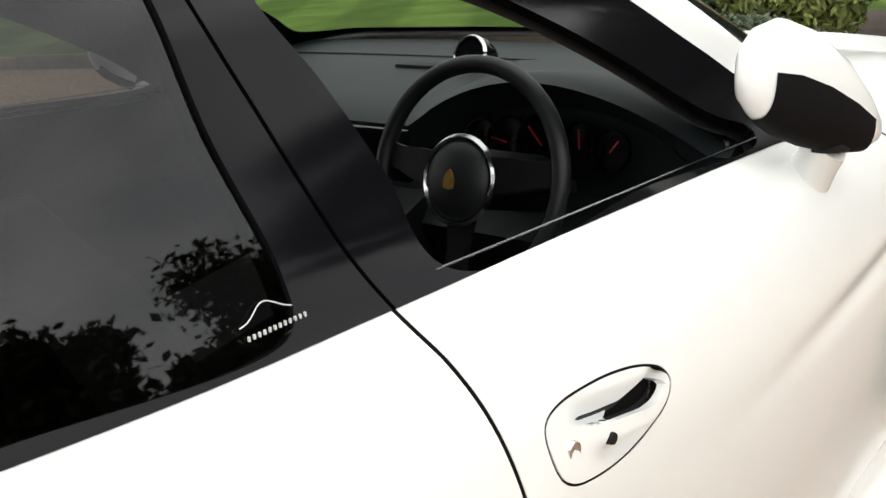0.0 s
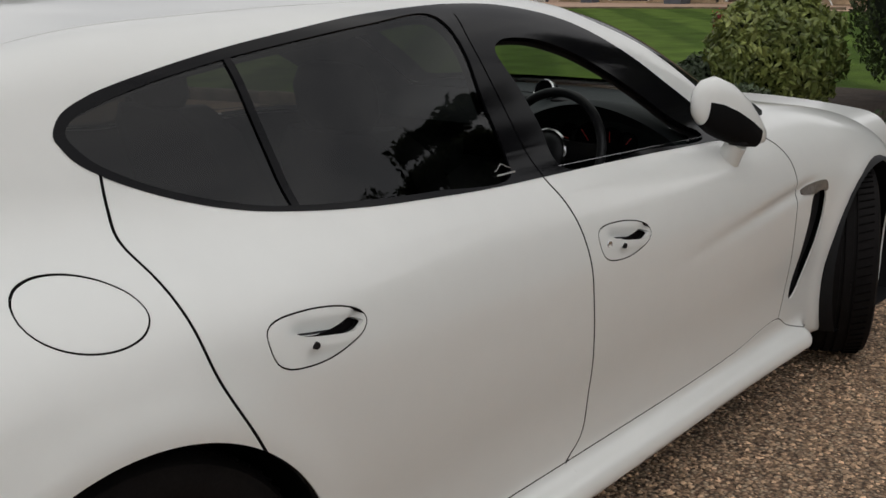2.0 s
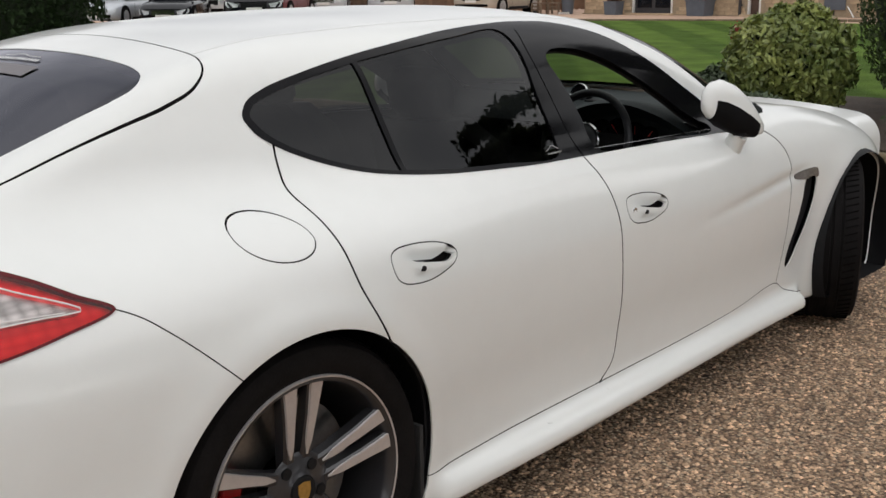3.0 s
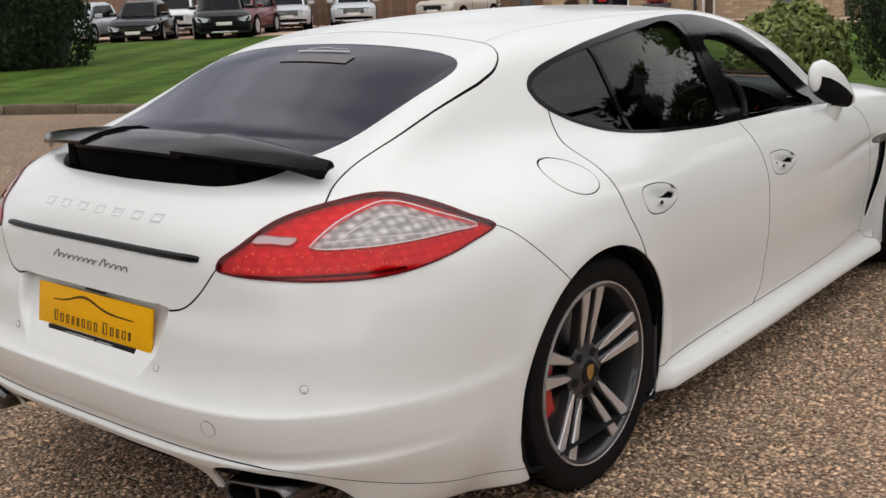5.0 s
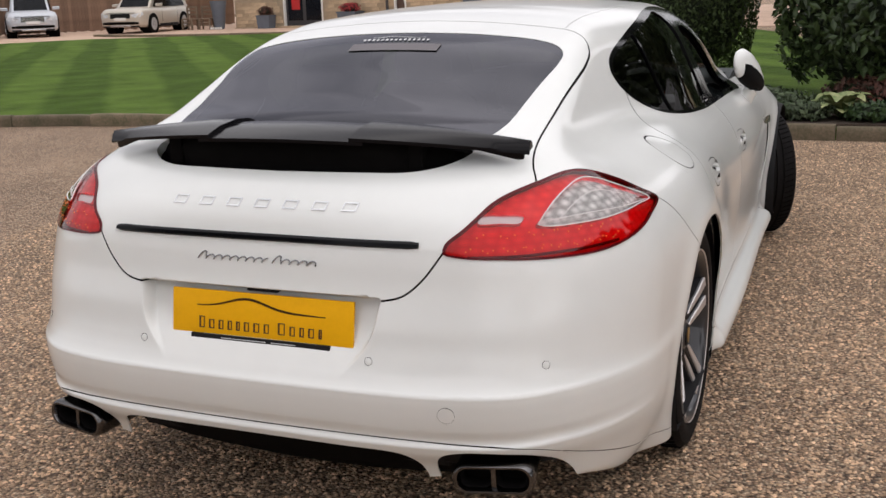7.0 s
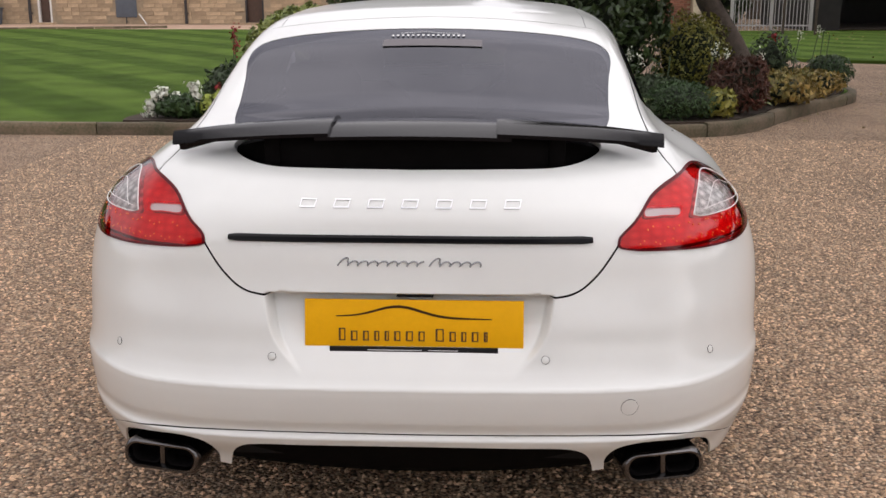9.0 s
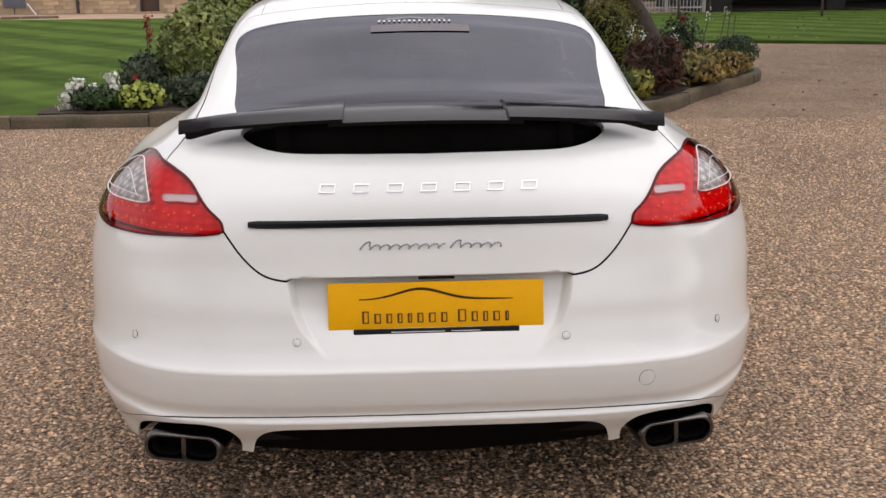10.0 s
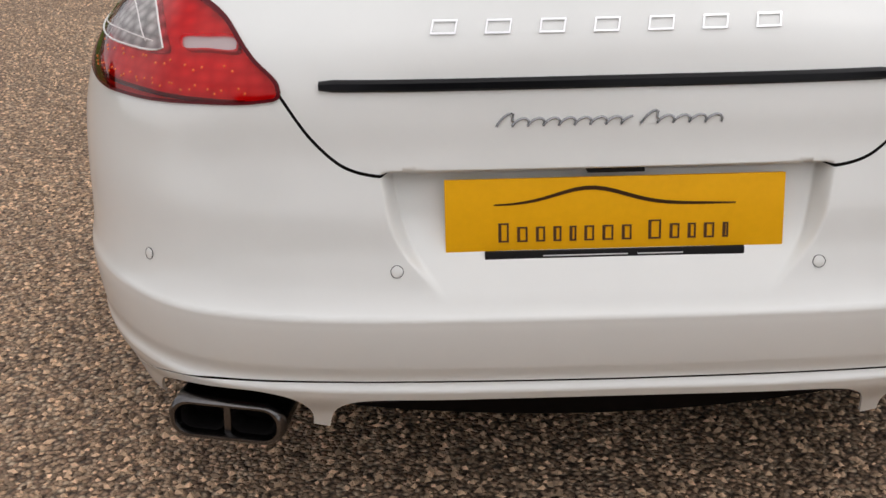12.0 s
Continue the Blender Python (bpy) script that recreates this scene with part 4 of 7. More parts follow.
# ---- the car's fittings ----
def wheel(x, y, steer, side):
    """A wheel with tyre, twin-spoke rim, disc and caliper; side 1 is the car's right."""
    hub = hang("wheel", None, None, "grey twin-spoke alloy wheel with low tyre")
    r, half = 0.352, 0.138
    prof = [(-half + 0.02, 0.262), (-half + 0.004, 0.285), (-half, 0.315), (-half + 0.008, 0.337), (-half + 0.028, 0.349), (-0.06, 0.3515), (-0.059, 0.345), (-0.049, 0.345), (-0.048, 0.352),
            (-0.022, 0.352), (-0.021, 0.345), (-0.011, 0.345), (-0.010, 0.352), (0.010, 0.352), (0.011, 0.345), (0.021, 0.345), (0.022, 0.352), (0.048, 0.352), (0.049, 0.345), (0.059, 0.345), (0.06, 0.3515),
            (half - 0.028, 0.349), (half - 0.008, 0.337), (half, 0.315), (half - 0.004, 0.285), (half - 0.02, 0.262)]
    part("tyre", turned(prof, 72), TYRE, hub, angle=30)
    bm = bmesh.new()
    # cross cuts in the shoulders of the tread
    for k in range(72):
        a = k * math.pi / 36
        for s in (-1, 1):
            box(-0.026, 0.026, -0.0022, 0.0022, 0.3475, 0.3535, bm, pose(0, 0, 0, math.degrees(a), 0, 0) @ pose(s * 0.088, 0, 0, 0, 0, s * 18))
    tagged(part("tread_cut", bm, SOOT_SHADE_BLACK, hub, "dark cuts across the tread"), kind="stuff")
    part("rim", turned([(half - 0.012, 0.272), (half - 0.006, 0.268), (half - 0.010, 0.258), (half - 0.03, 0.250), (0.02, 0.238), (-half + 0.02, 0.245)], 72), RIM_DARK, hub, angle=50)
    part("rim_edge", turned([(half - 0.012, 0.2730), (half - 0.004, 0.271), (half - 0.005, 0.2675), (half - 0.012, 0.266)], 72), RIM_CUT, hub, "bright machined edge")
    spoke_dark = bmesh.new()
    for k in range(5):
        turn = pose(0, 0, 0, 90 + 72 * k, 0, 0)
        for s in (-1, 1):
            # each of a pair runs from the hub outwards and parts from its twin
            ring = []
            for q, w, xo, d in ((0.045, 0.017, half - 0.050, 0.030), (0.10, 0.0150, half - 0.040, 0.034), (0.18, 0.0170, half - 0.026, 0.034), (0.262, 0.0225, half - 0.014, 0.030)):
                c = s * (0.017 + 0.021 * (q / 0.262))
                ring.append([turn @ Vector(v) for v in ((xo - d, q, c - w), (xo - d, q, c + w), (xo - 0.006, q, c + w), (xo, q, c + w - 0.006), (xo, q, c - w + 0.006), (xo - 0.006, q, c - w))])
            loft(ring, spoke_dark)
            face = bmesh.new()
            top = []
            for q, w, xo in ((0.080, 0.003, half - 0.0420), (0.11, 0.0105, half - 0.0375), (0.18, 0.0135, half - 0.0245), (0.260, 0.0195, half - 0.0130)):
                c = s * (0.017 + 0.021 * (q / 0.262))
                top.append([turn @ Vector(v) for v in ((xo - 0.003, q, c - w), (xo - 0.003, q, c + w), (xo + 0.0015, q, c + w - 0.002), (xo + 0.0015, q, c - w + 0.002))])
            loft(top, face)
            part("spoke_face", face, RIM_CUT, hub, "machined face of the spoke")
    part("spokes", spoke_dark, RIM_DARK, hub, "gunmetal spokes")
    bm = turned([(half - 0.052, 0.088), (half - 0.046, 0.080), (half - 0.043, 0.050), (half - 0.036, 0.040), (half - 0.034, 0.036)], 40)
    part("hub_plate", bm, RIM_DARK, hub)
    for k in range(5):
        a = math.radians(126 + 72 * k)
        bm = bmesh.new()
        bmesh.ops.create_cone(bm, cap_ends=True, segments=16, radius1=0.014, radius2=0.013, depth=0.006, matrix=pose(half - 0.043, 0.062 * math.cos(a), 0.062 * math.sin(a), 0, 90, 0))
        part("wheel_bolt", bm, BLACK_TRIM, hub)
    bm = bmesh.new()
    bmesh.ops.create_cone(bm, cap_ends=True, segments=32, radius1=0.036, radius2=0.033, depth=0.008, matrix=pose(half - 0.033, 0, 0, 0, 90, 0))
    part("centre_cap", bm, BLACK_TRIM, hub)
    shield = [(0.019 * w, z) for w, z in ((-0.9, 0.02), (0, 0.024), (0.9, 0.02), (0.95, 0), (0.6, -0.016), (0, -0.026), (-0.6, -0.016), (-0.95, 0))]
    part("cap_badge", blade(shield, half - 0.0292, half - 0.0275), GOLD, hub, "small gold shield")
    part("brake_disc", turned([(0.0, 0.07), (0.0, 0.195), (0.03, 0.195), (0.03, 0.07)], 48), DISC, hub)
    arc = [math.radians(a) for a in range(150, 216, 6)]
    rings = [[(xx, rr * math.cos(a), rr * math.sin(a)) for xx, rr in ((-0.02, 0.135), (-0.02, 0.215), (0.055, 0.212), (0.072, 0.195), (0.072, 0.150), (0.058, 0.135))] for a in arc]
    part("brake_caliper", loft(rings), RED_CALIPER, hub, "red brake caliper", bevel=0.004)
    part("wheel_back", turned([(-half + 0.03, 0.01), (-half + 0.03, 0.246)], 48), BLACK_TRIM, hub)
    hub.matrix_basis = pose(x, y, r, 0, 0, steer) @ (Matrix() if side > 0 else pose(0, 0, 0, 0, 0, 180) @ Matrix.Diagonal((1, -1, 1, 1)))
    return hub


wheel(0.798, 0.022, 0, 1)
wheel(-0.798, 0.022, 0, -1)
wheel(0.768, 3.10, 26, 1)
wheel(-0.768, 3.10, 26, -1)
for cy, cz, reach in ARCH_AT:
    for s in (-1, 1):
        rings = []
        for xx, rr in ((0.935, reach + 0.002), (0.90, reach + 0.016), (0.55, reach + 0.021), (0.54, 0.01)):
            if cy > 1:
                xx -= 0.01
            rings.append([(s * xx, cy + rr * math.cos(a), max(cz + rr * math.sin(a), 0.17)) for a in np.arange(0, 36) * math.pi / 18])
        part("wheel_liner", loft(rings, caps=False), BLACK_TRIM, car, "black inner wheel arch")
    # the front edge of the skirt carries a small black flap
for s in (-1, 1):
    bm = box(s * 0.80, s * 0.93, 0.372, 0.386, 0.155, 0.40)
    part("mud_flap", bm, RUBBER, car, bevel=0.004)


# raised spoiler: a middle blade and two that slide out to the sides
def wing(x0, x1, rows, lift):
    """A blade between two stations; each row of rows is a section in (y, z) as a function of x."""
    xs = np.linspace(x0, x1, 15)
    return loft([[(x, *rows(x, k, lift)) for k in range(10)] for x in xs])


def wing_section(x, k, lift):
    ax = abs(x)
    lead = -0.625 - 0.05 * max(ax - 0.2, 0) / 0.42 - 0.02 * (ax / 0.62) ** 2
    trail = -0.880 + 0.150 * (ax / 0.62) ** 2
    zt = 1.072 - 0.046 * (ax / 0.62) ** 2 + lift
    zl = zt + 0.012
    chord = trail - lead
    t = (0.0, 0.12, 0.4, 0.75, 1.0, 1.0, 0.75, 0.4, 0.12, 0.0)[k]
    th = (0.0, 0.006, 0.008, 0.006, 0.0015, -0.007, -0.010, -0.013, -0.008, -0.003)[k]
    return lead + chord * t, zl + (zt - zl) * t + 0.012 * math.sin(math.pi * t) + th


spoiler = hang("spoiler", None, None, "raised gloss black rear spoiler in three blades")
part("centre_blade", wing(-0.24, 0.24, wing_section, 0.0), SPOILER_BLACK, spoiler, angle=40)
for s in (-1, 1):
    part("side_blade", wing(s * 0.205, s * 0.628, wing_section, 0.009), SPOILER_BLACK, spoiler, angle=40)
    rings = []
    for x, deep in ((0.505, 0.002), (0.55, 0.012), (0.598, 0.022), (0.612, 0.018)):
        (y0, z0), (y1, z1) = wing_section(x, 7, 0.009), wing_section(x, 5, 0.009)
        y1 += 0.012
        rings.append([(s * x, y0, z0 + 0.004), (s * x, y1, z1 + 0.004), (s * x, y1 + 0.004, z1 - deep * 0.8), (s * x, y0 * 0.6 + y1 * 0.4, z0 * 0.6 + z1 * 0.4 - deep), (s * x, y0, z0 - deep * 0.5)])
    part("blade_end", loft(rings), SPOILER_BLACK, spoiler, "wedge below the blade's tip", angle=30)
    # struts coloured black so that they sink into the painted shade
    bm = box(s * 0.335, s * 0.375, -0.80, -0.73, 0.99, 1.075)
    part("spoiler_strut", bm, SOOT_SHADE_BLACK, spoiler, bevel=0.005)
rings = []
for x in np.linspace(-0.47, 0.47, 21):
    q = 1 - (abs(x) / 0.47) ** 4
    rear = -0.69 - 0.145 * q
    rings.append([(x, -0.66, surface_z(x, -0.66) - 0.01), (x, -0.66, 1.022 + 0.052 * q), (x, rear + 0.01, 1.018 + 0.046 * q), (x, rear, 1.004 + 0.036 * q), (x, rear + 0.012, 0.975), (x, -0.66, 0.96)])
part("spoiler_box", loft(rings), SOOT_SHADE_BLACK, spoiler, "black housing under the blades", angle=40)


# black strip, lettering, plate, sensors
def ribbon(x0, x1, z0, z1, n):
    xs = np.linspace(x0, x1, n)
    return [(x, z0) for x in xs] + [(x, z1) for x in xs[::-1]]


bm = bmesh.new()
rings = []
for i, x in enumerate(np.linspace(-0.432, 0.432, 41)):
    w = 0.0085 * min(1, 0.72 + min(i, 40 - i) * 0.28)
    ring = []
    for dz, out in ((-w, -0.004), (-w, 0.003), (-w * 0.5, 0.008), (w * 0.5, 0.008), (w, 0.003), (w, -0.004)):
        y, n = surface_y(x, 0.845 + dz)
        ring.append((x, y - out, 0.845 + dz))
    rings.append(ring)
part("boot_strip", loft(rings, bm), GLOSS_BLACK, car, "black strip across the tailgate")
emblem = hang("maker_lettering", None, None, "row of plain chrome frames on the tailgate")
for k in range(7):
    c = -0.262 + 0.019 + k * (0.524 - 0.038) / 6
    bm = bmesh.new()
    for x0, x1, z0, z1 in ((-0.019, 0.019, 0.9125, 0.9150), (-0.019, 0.019, 0.9285, 0.9310), (-0.019, -0.0165, 0.9150, 0.9285), (0.0165, 0.019, 0.9150, 0.9285)):
        front, back = [], []
        for x, z in ribbon(c + x0, c + x1, z0, z1, 4):
            x += 0.25 * (z - 0.92)
            y, n = surface_y(x, z)
            p = Vector((x, y, z))
            front.append(bm.verts.new(p + n * 0.0028))
            back.append(bm.verts.new(p - n * 0.003))
        bm.faces.new(front)
        for i in range(len(front)):
            j = (i + 1) % len(front)
            bm.faces.new((front[i], back[i], back[j], front[j]))
    part("chrome_mark", bm, CHROME, emblem, angle=30)
script = hang("model_lettering", None, None, "slanted looping chrome lines below the strip")
for x0, x1, turns in ((-0.168, 0.030, 8.5), (0.048, 0.168, 5.0)):
    pts = []
    for t in np.linspace(0, 1, int(turns * 14)):
        tall = 0.019 if t < 0.6 / turns else 0.0115
        up = tall * (0.5 - 0.5 * math.cos(2 * math.pi * turns * t))
        x, z = x0 + (x1 - x0) * t + 0.55 * up - 0.0045 * math.sin(2 * math.pi * turns * t), 0.783 + up
        y, n = surface_y(x, z)
        pts.append(Vector((x, y, z)) + n * 0.0015)
    part("script_line", tube(pts, 0.0019, None, 6), SCRIPT, script)

plate = hang("number_plate", None, None, "yellow dealer plate with dark marks")
tilt = pose(0.012, -1.0145, 0.647, -9, 0, 0)
bm = box(-0.26, 0.26, -0.004, 0.004, -0.0565, 0.0565)
ob = part("plate_board", bm, PLATE, plate, bevel=0.002)
ob.matrix_basis = tilt
ob = part("plate_holder", box(-0.20, 0.20, -0.010, 0.002, -0.0690, -0.0555), BLACK_TRIM, plate, bevel=0.002)
ob.matrix_basis = tilt
sweep = [(-0.185 + 0.37 * t, 0.016 + 0.026 * math.exp(-((t - 0.40) / 0.20) ** 2) - 0.004 * t, 0.0012 + 0.0020 * math.sin(math.pi * t)) for t in np.linspace(0, 1, 25)]
bm = bmesh.new()
top = [bm.verts.new((x, -0.0048, z + w)) for x, z, w in sweep]
low = [bm.verts.new((x, -0.0048, z - w)) for x, z, w in sweep]
for i in range(24):
    bm.faces.new((low[i], low[i + 1], top[i + 1], top[i]))
bmesh.ops.solidify(bm, geom=bm.faces[:], thickness=0.0006)
ob = part("plate_sweep", bm, PLATE_INK, plate, "thin brown sweeping line")
ob.matrix_basis = tilt
x = -0.182
for word in ((0.026, 0.026, 0.024, 0.022, 0.020, 0.025, 0.027, 0.025), (0.030, 0.025, 0.022, 0.026, 0.018)):
    for k, w in enumerate(word):
        h = 0.030 if k == 0 else 0.0235
        x0, x1 = x + 0.0035, x + 0.0035 + (w - 0.008) * 0.88
        bm = box(x0, x0 + 0.0045, -0.0052, -0.004, -0.042, -0.042 + h)
        box(x1 - 0.0028, x1, -0.0052, -0.004, -0.042, -0.042 + h, bm)
        for z in (-0.042, -0.0445 + h):
            box(x0 + 0.0045, x1 - 0.0028, -0.0052, -0.004, z, z + 0.0025, bm)
        ob = part("plate_mark", bm, PLATE_INK, plate)
        ob.matrix_basis = tilt
        x += w + 0.0028
    x += 0.013
for x0, x1 in ((-0.11, 0.02), (0.035, 0.105)):
    ob = part("holder_mark", box(x0, x1, -0.0108, -0.0098, -0.0640, -0.0622), WHITE_INK, plate)
    ob.matrix_basis = tilt


part("boot_release", box(-0.03, 0.058, -1.004, -0.98, 0.7075, 0.7135), BLACK_TRIM, car, "black release pad under the tailgate's lip", bevel=0.002)


def ring_on_tail(name, x, z, r, w, mat):
    y, n = surface_y(x, z)
    m = Matrix.Translation((x, y, z)) @ n.to_track_quat("X", "Z").to_matrix().to_4x4()
    bm = turned([(-0.004, r + w), (0.0012, r + w), (0.0012, r), (-0.004, r)], 28, None, m)
    ob = part(name, bm, BLACK_TRIM, car)
    part("cover", turned([(0.0008, r), (0.0016, r * 0.7), (0.0018, 0.0005)], 28, None, m), mat, ob)


for x, z in ((-0.728, 0.566), (-0.323, 0.572), (0.323, 0.572), (0.728, 0.566)):
    ring_on_tail("parking_sensor", x, z, 0.0092, 0.0008, PAINT)
ring_on_tail("towing_eye_cover", 0.522, 0.462, 0.0205, 0.0005, PAINT)


# exhausts: a pair of rounded square tips each side
def rounded(w, h, r, n=6):
    out = []
    for cx, cz, a0 in ((w - r, h - r, 0), (-w + r, h - r, 90), (-w + r, -h + r, 180), (w - r, -h + r, 270)):
        out += [(cx + r * math.cos(math.radians(a0 + 90 * k / n)), cz + r * math.sin(math.radians(a0 + 90 * k / n))) for k in range(n + 1)]
    return out


for s in (-1, 1):
    ex = hang("exhaust", None, None, "dark chrome twin exhaust tip")
    m = pose(s * 0.617, -1.005, 0.292, 0, -s * 3, s * 9)
    rings = [[m @ Vector((x, y, z)) for x, z in rounded(w, h, r)] for y, w, h, r in ((0.2, 0.094, 0.034, 0.030), (0.01, 0.101, 0.0395, 0.036), (-0.006, 0.099, 0.0380, 0.035), (-0.011, 0.094, 0.0335, 0.031), (-0.010, 0.088, 0.029, 0.027), (-0.002, 0.084, 0.0255, 0.024), (0.04, 0.082, 0.0245, 0.022))]
    part("tip_shell", loft(rings, caps=False), PIPE, ex, angle=50)
    for k in (-1, 1):
        rings = [[m @ Vector((x + k * 0.0435, y, z)) for x, z in rounded(w, h, r)] for y, w, h, r in ((0.004, 0.0385, 0.0255, 0.021), (0.006, 0.036, 0.0235, 0.020), (0.012, 0.034, 0.022, 0.019), (0.12, 0.033, 0.021, 0.018))]
        bm = loft(rings, caps=False)
        part("pipe_mouth", bm, SOOT_SHADE_BLACK, ex, "sooty inside of the pipe", angle=50)
    bm = loft([[m @ Vector((x, 0.05, z)) for x, z in rounded(0.090, 0.030, 0.026)], [m @ Vector((x, 0.052, z)) for x, z in rounded(0.090, 0.030, 0.026)]])
    part("pipe_back", bm, SOOT_SHADE_BLACK, ex)
    part("pipe_divider", box(-0.006, 0.006, 0.0, 0.05, -0.030, 0.030, None, m), PIPE, ex, bevel=0.002)


# door mirrors, folded in against the windows
def door_mirror(s):
    mir = hang("door_mirror", None, None, "white door mirror folded against the window")
    # stations from the hinge up and back to the tip: x, y, z, half thickness, half height
    rows = [(0.946, 2.112, 0.938, 0.005, 0.006), (0.943, 2.100, 0.945, 0.018, 0.022), (0.932, 2.068, 0.962, 0.030, 0.045), (0.914, 2.02, 0.992, 0.040, 0.068), (0.892, 1.965, 1.024, 0.044, 0.080), (0.872, 1.915, 1.047, 0.042, 0.078), (0.858, 1.880, 1.056, 0.034, 0.060), (0.850, 1.858, 1.058, 0.020, 0.036), (0.848, 1.850, 1.058, 0.005, 0.008)]
    up = Vector((-0.06 * s, 0.20, 0.975))

    def shell_ring(row, lo, hi, grow=0.0, n=28):
        x, y, z, rx, rz = row
        x, y, z, rx, rz = x - 0.052, y + 0.078, z - 0.010, rx * 0.92, rz * 1.02
        out = []
        for a in np.linspace(lo, hi, n):
            ca, sa = math.cos(a), math.sin(a)
            flat = 1.0 if ca > 0 else 0.55
            out.append(Vector((s * (x + (rx * flat + grow) * math.copysign(abs(ca) ** 0.75, ca)), y, z)) + up * ((rz + grow) * math.copysign(abs(sa) ** 0.85, sa)))
        return out

    full = [shell_ring(r, -math.pi, math.pi * 0.93) for r in rows]
    part("mirror_shell", loft(full), PAINT, mir, angle=70)
    low = [shell_ring(r, -math.pi * 0.72, 0.02, 0.0022, 14) for r in rows[2:7]]
    bm = loft(low, closed=False, caps=False)
    bmesh.ops.solidify(bm, geom=bm.faces[:], thickness=0.006)
    part("mirror_base_cover", bm, BLACK_TRIM, mir, "matt black lower cover")
    rings = []
    for t, r in ((0.0, 0.046), (0.3, 0.039), (0.65, 0.036), (1.0, 0.036)):
        c = Vector((s * 0.824, 2.102, 0.857)).lerp(Vector((s * 0.862, 2.092, 0.928)), t)
        rings.append([c + Vector((s * 0.6 * r * math.cos(a), r * math.sin(a), -0.75 * r * math.cos(a))) for a in np.arange(20) * math.pi / 10])
    part("mirror_foot", loft(rings), PAINT, mir, "white foot of the mirror", angle=60)
    rings = [[(s * (0.862 + 0.030 * math.cos(a)), 2.093 + 0.038 * math.sin(a), z) for a in np.arange(20) * math.pi / 10] for z in (0.918, 0.928, 0.953)]
    part("mirror_pivot", loft(rings), BLACK_TRIM, mir, angle=60)
    return mir


for s in (1, -1):
    door_mirror(s)

# bright bead along the foot of the side windows
for s in (1, -1):
    low = spline((0.45, 1.003), (0.61, 0.984), (0.80, 0.974), (1.22, 0.961), (1.55, 0.951), (2.06, 0.934))
    pts = [(s * (surface_x(y, float(low(y))) + 0.0015), y, float(low(y))) for y in np.linspace(1.30, 2.05, 30)]
    part("window_bead", tube(pts, 0.0013, None, 6), SCRIPT, car, "thin bright bead below the side windows")


# ---- inside the car ----

def seat(x, y, tall, label):
    """A leather seat with bolsters and headrest; y is where cushion and back meet."""
    s = hang("seat", None, None, label)
    rings = []
    for t, z, lean, w in ((0.0, 0.52, 0.0, 0.23), (0.2, 0.66, -0.04, 0.25), (0.5, 0.82, -0.10, 0.255), (0.8, 0.98, -0.165, 0.225), (1.0, 1.06 + tall, -0.20, 0.14)):
        ring = []
        for a, d in ((-1, 0.06), (-0.72, 0.075), (-0.45, 0.03), (0, 0.022), (0.45, 0.03), (0.72, 0.075), (1, 0.06), (1, -0.05), (0.5, -0.085), (-0.5, -0.085), (-1, -0.05)):
            ring.append((x + a * w, y + lean + d, z))
        rings.append(ring)
    part("backrest", loft(rings), SEAT_LEATHER, s, bevel=0.012, angle=60)
    rings = []
    for yy, z, w in ((y - 0.03, 0.50, 0.23), (y + 0.15, 0.49, 0.25), (y + 0.40, 0.52, 0.25), (y + 0.50, 0.50, 0.21)):
        rings.append([(x + a * w, yy, z + d) for a, d in ((-1, 0.05), (-0.75, 0.065), (-0.5, 0.025), (0.5, 0.025), (0.75, 0.065), (1, 0.05), (1, -0.12), (-1, -0.12))])
    part("cushion", loft(rings), SEAT_LEATHER, s, bevel=0.012, angle=60)
    rings = []
    for z, w, d in ((1.05 + tall, 0.09, 0.035), (1.09 + tall, 0.125, 0.05), (1.16 + tall, 0.128, 0.052), (1.205 + tall, 0.10, 0.04), (1.215 + tall, 0.06, 0.02)):
        rings.append([(x + w * math.copysign(abs(math.cos(a)) ** 0.6, math.cos(a)), y - 0.205 - 0.15 * (z - 1.05 - tall) + d * math.sin(a), z) for a in np.arange(20) * math.pi / 10])
    part("headrest", loft(rings), SEAT_LEATHER, s, angle=60)


for x in (-0.37, 0.37):
    seat(x, 1.20, -0.01, "black leather front seat")
    seat(x, 0.36, -0.03, "black leather rear seat")

dash = hang("dashboard", None, None, "black stitched leather dashboard")
rings = []
for x in np.linspace(-0.73, 0.73, 41):
    hood = max(0.0, math.cos(min(abs(x - 0.385) / 0.30, 1) * math.pi / 2)) ** 0.8
    rings.append([(x, 2.64 - 0.22 * x * x, 0.960), (x, 2.55 - 0.18 * x * x, 0.990), (x, 2.30, 0.962 + 0.016 * hood), (x, 2.14 - 0.02 * hood, 0.934 + 0.074 * hood), (x, 2.07 - 0.03 * hood, 0.916 + 0.098 * hood), (x, 2.045 - 0.03 * hood, 0.900 + 0.103 * hood),
                  (x, 2.06 + 0.05 * hood, 0.86 + 0.085 * hood), (x, 2.05 + 0.09 * hood, 0.78), (x, 2.02, 0.72), (x, 2.12, 0.55), (x, 2.64, 0.55)])
part("dash_top", loft(rings), DASH, dash, angle=40)
part("dash_stitching", tube([(x, 2.40 - 0.10 * x * x, 0.974) for x in np.linspace(-0.7, 0.7, 30)], 0.003), LEATHER, dash, "seam along the dash")
bm = bmesh.new()
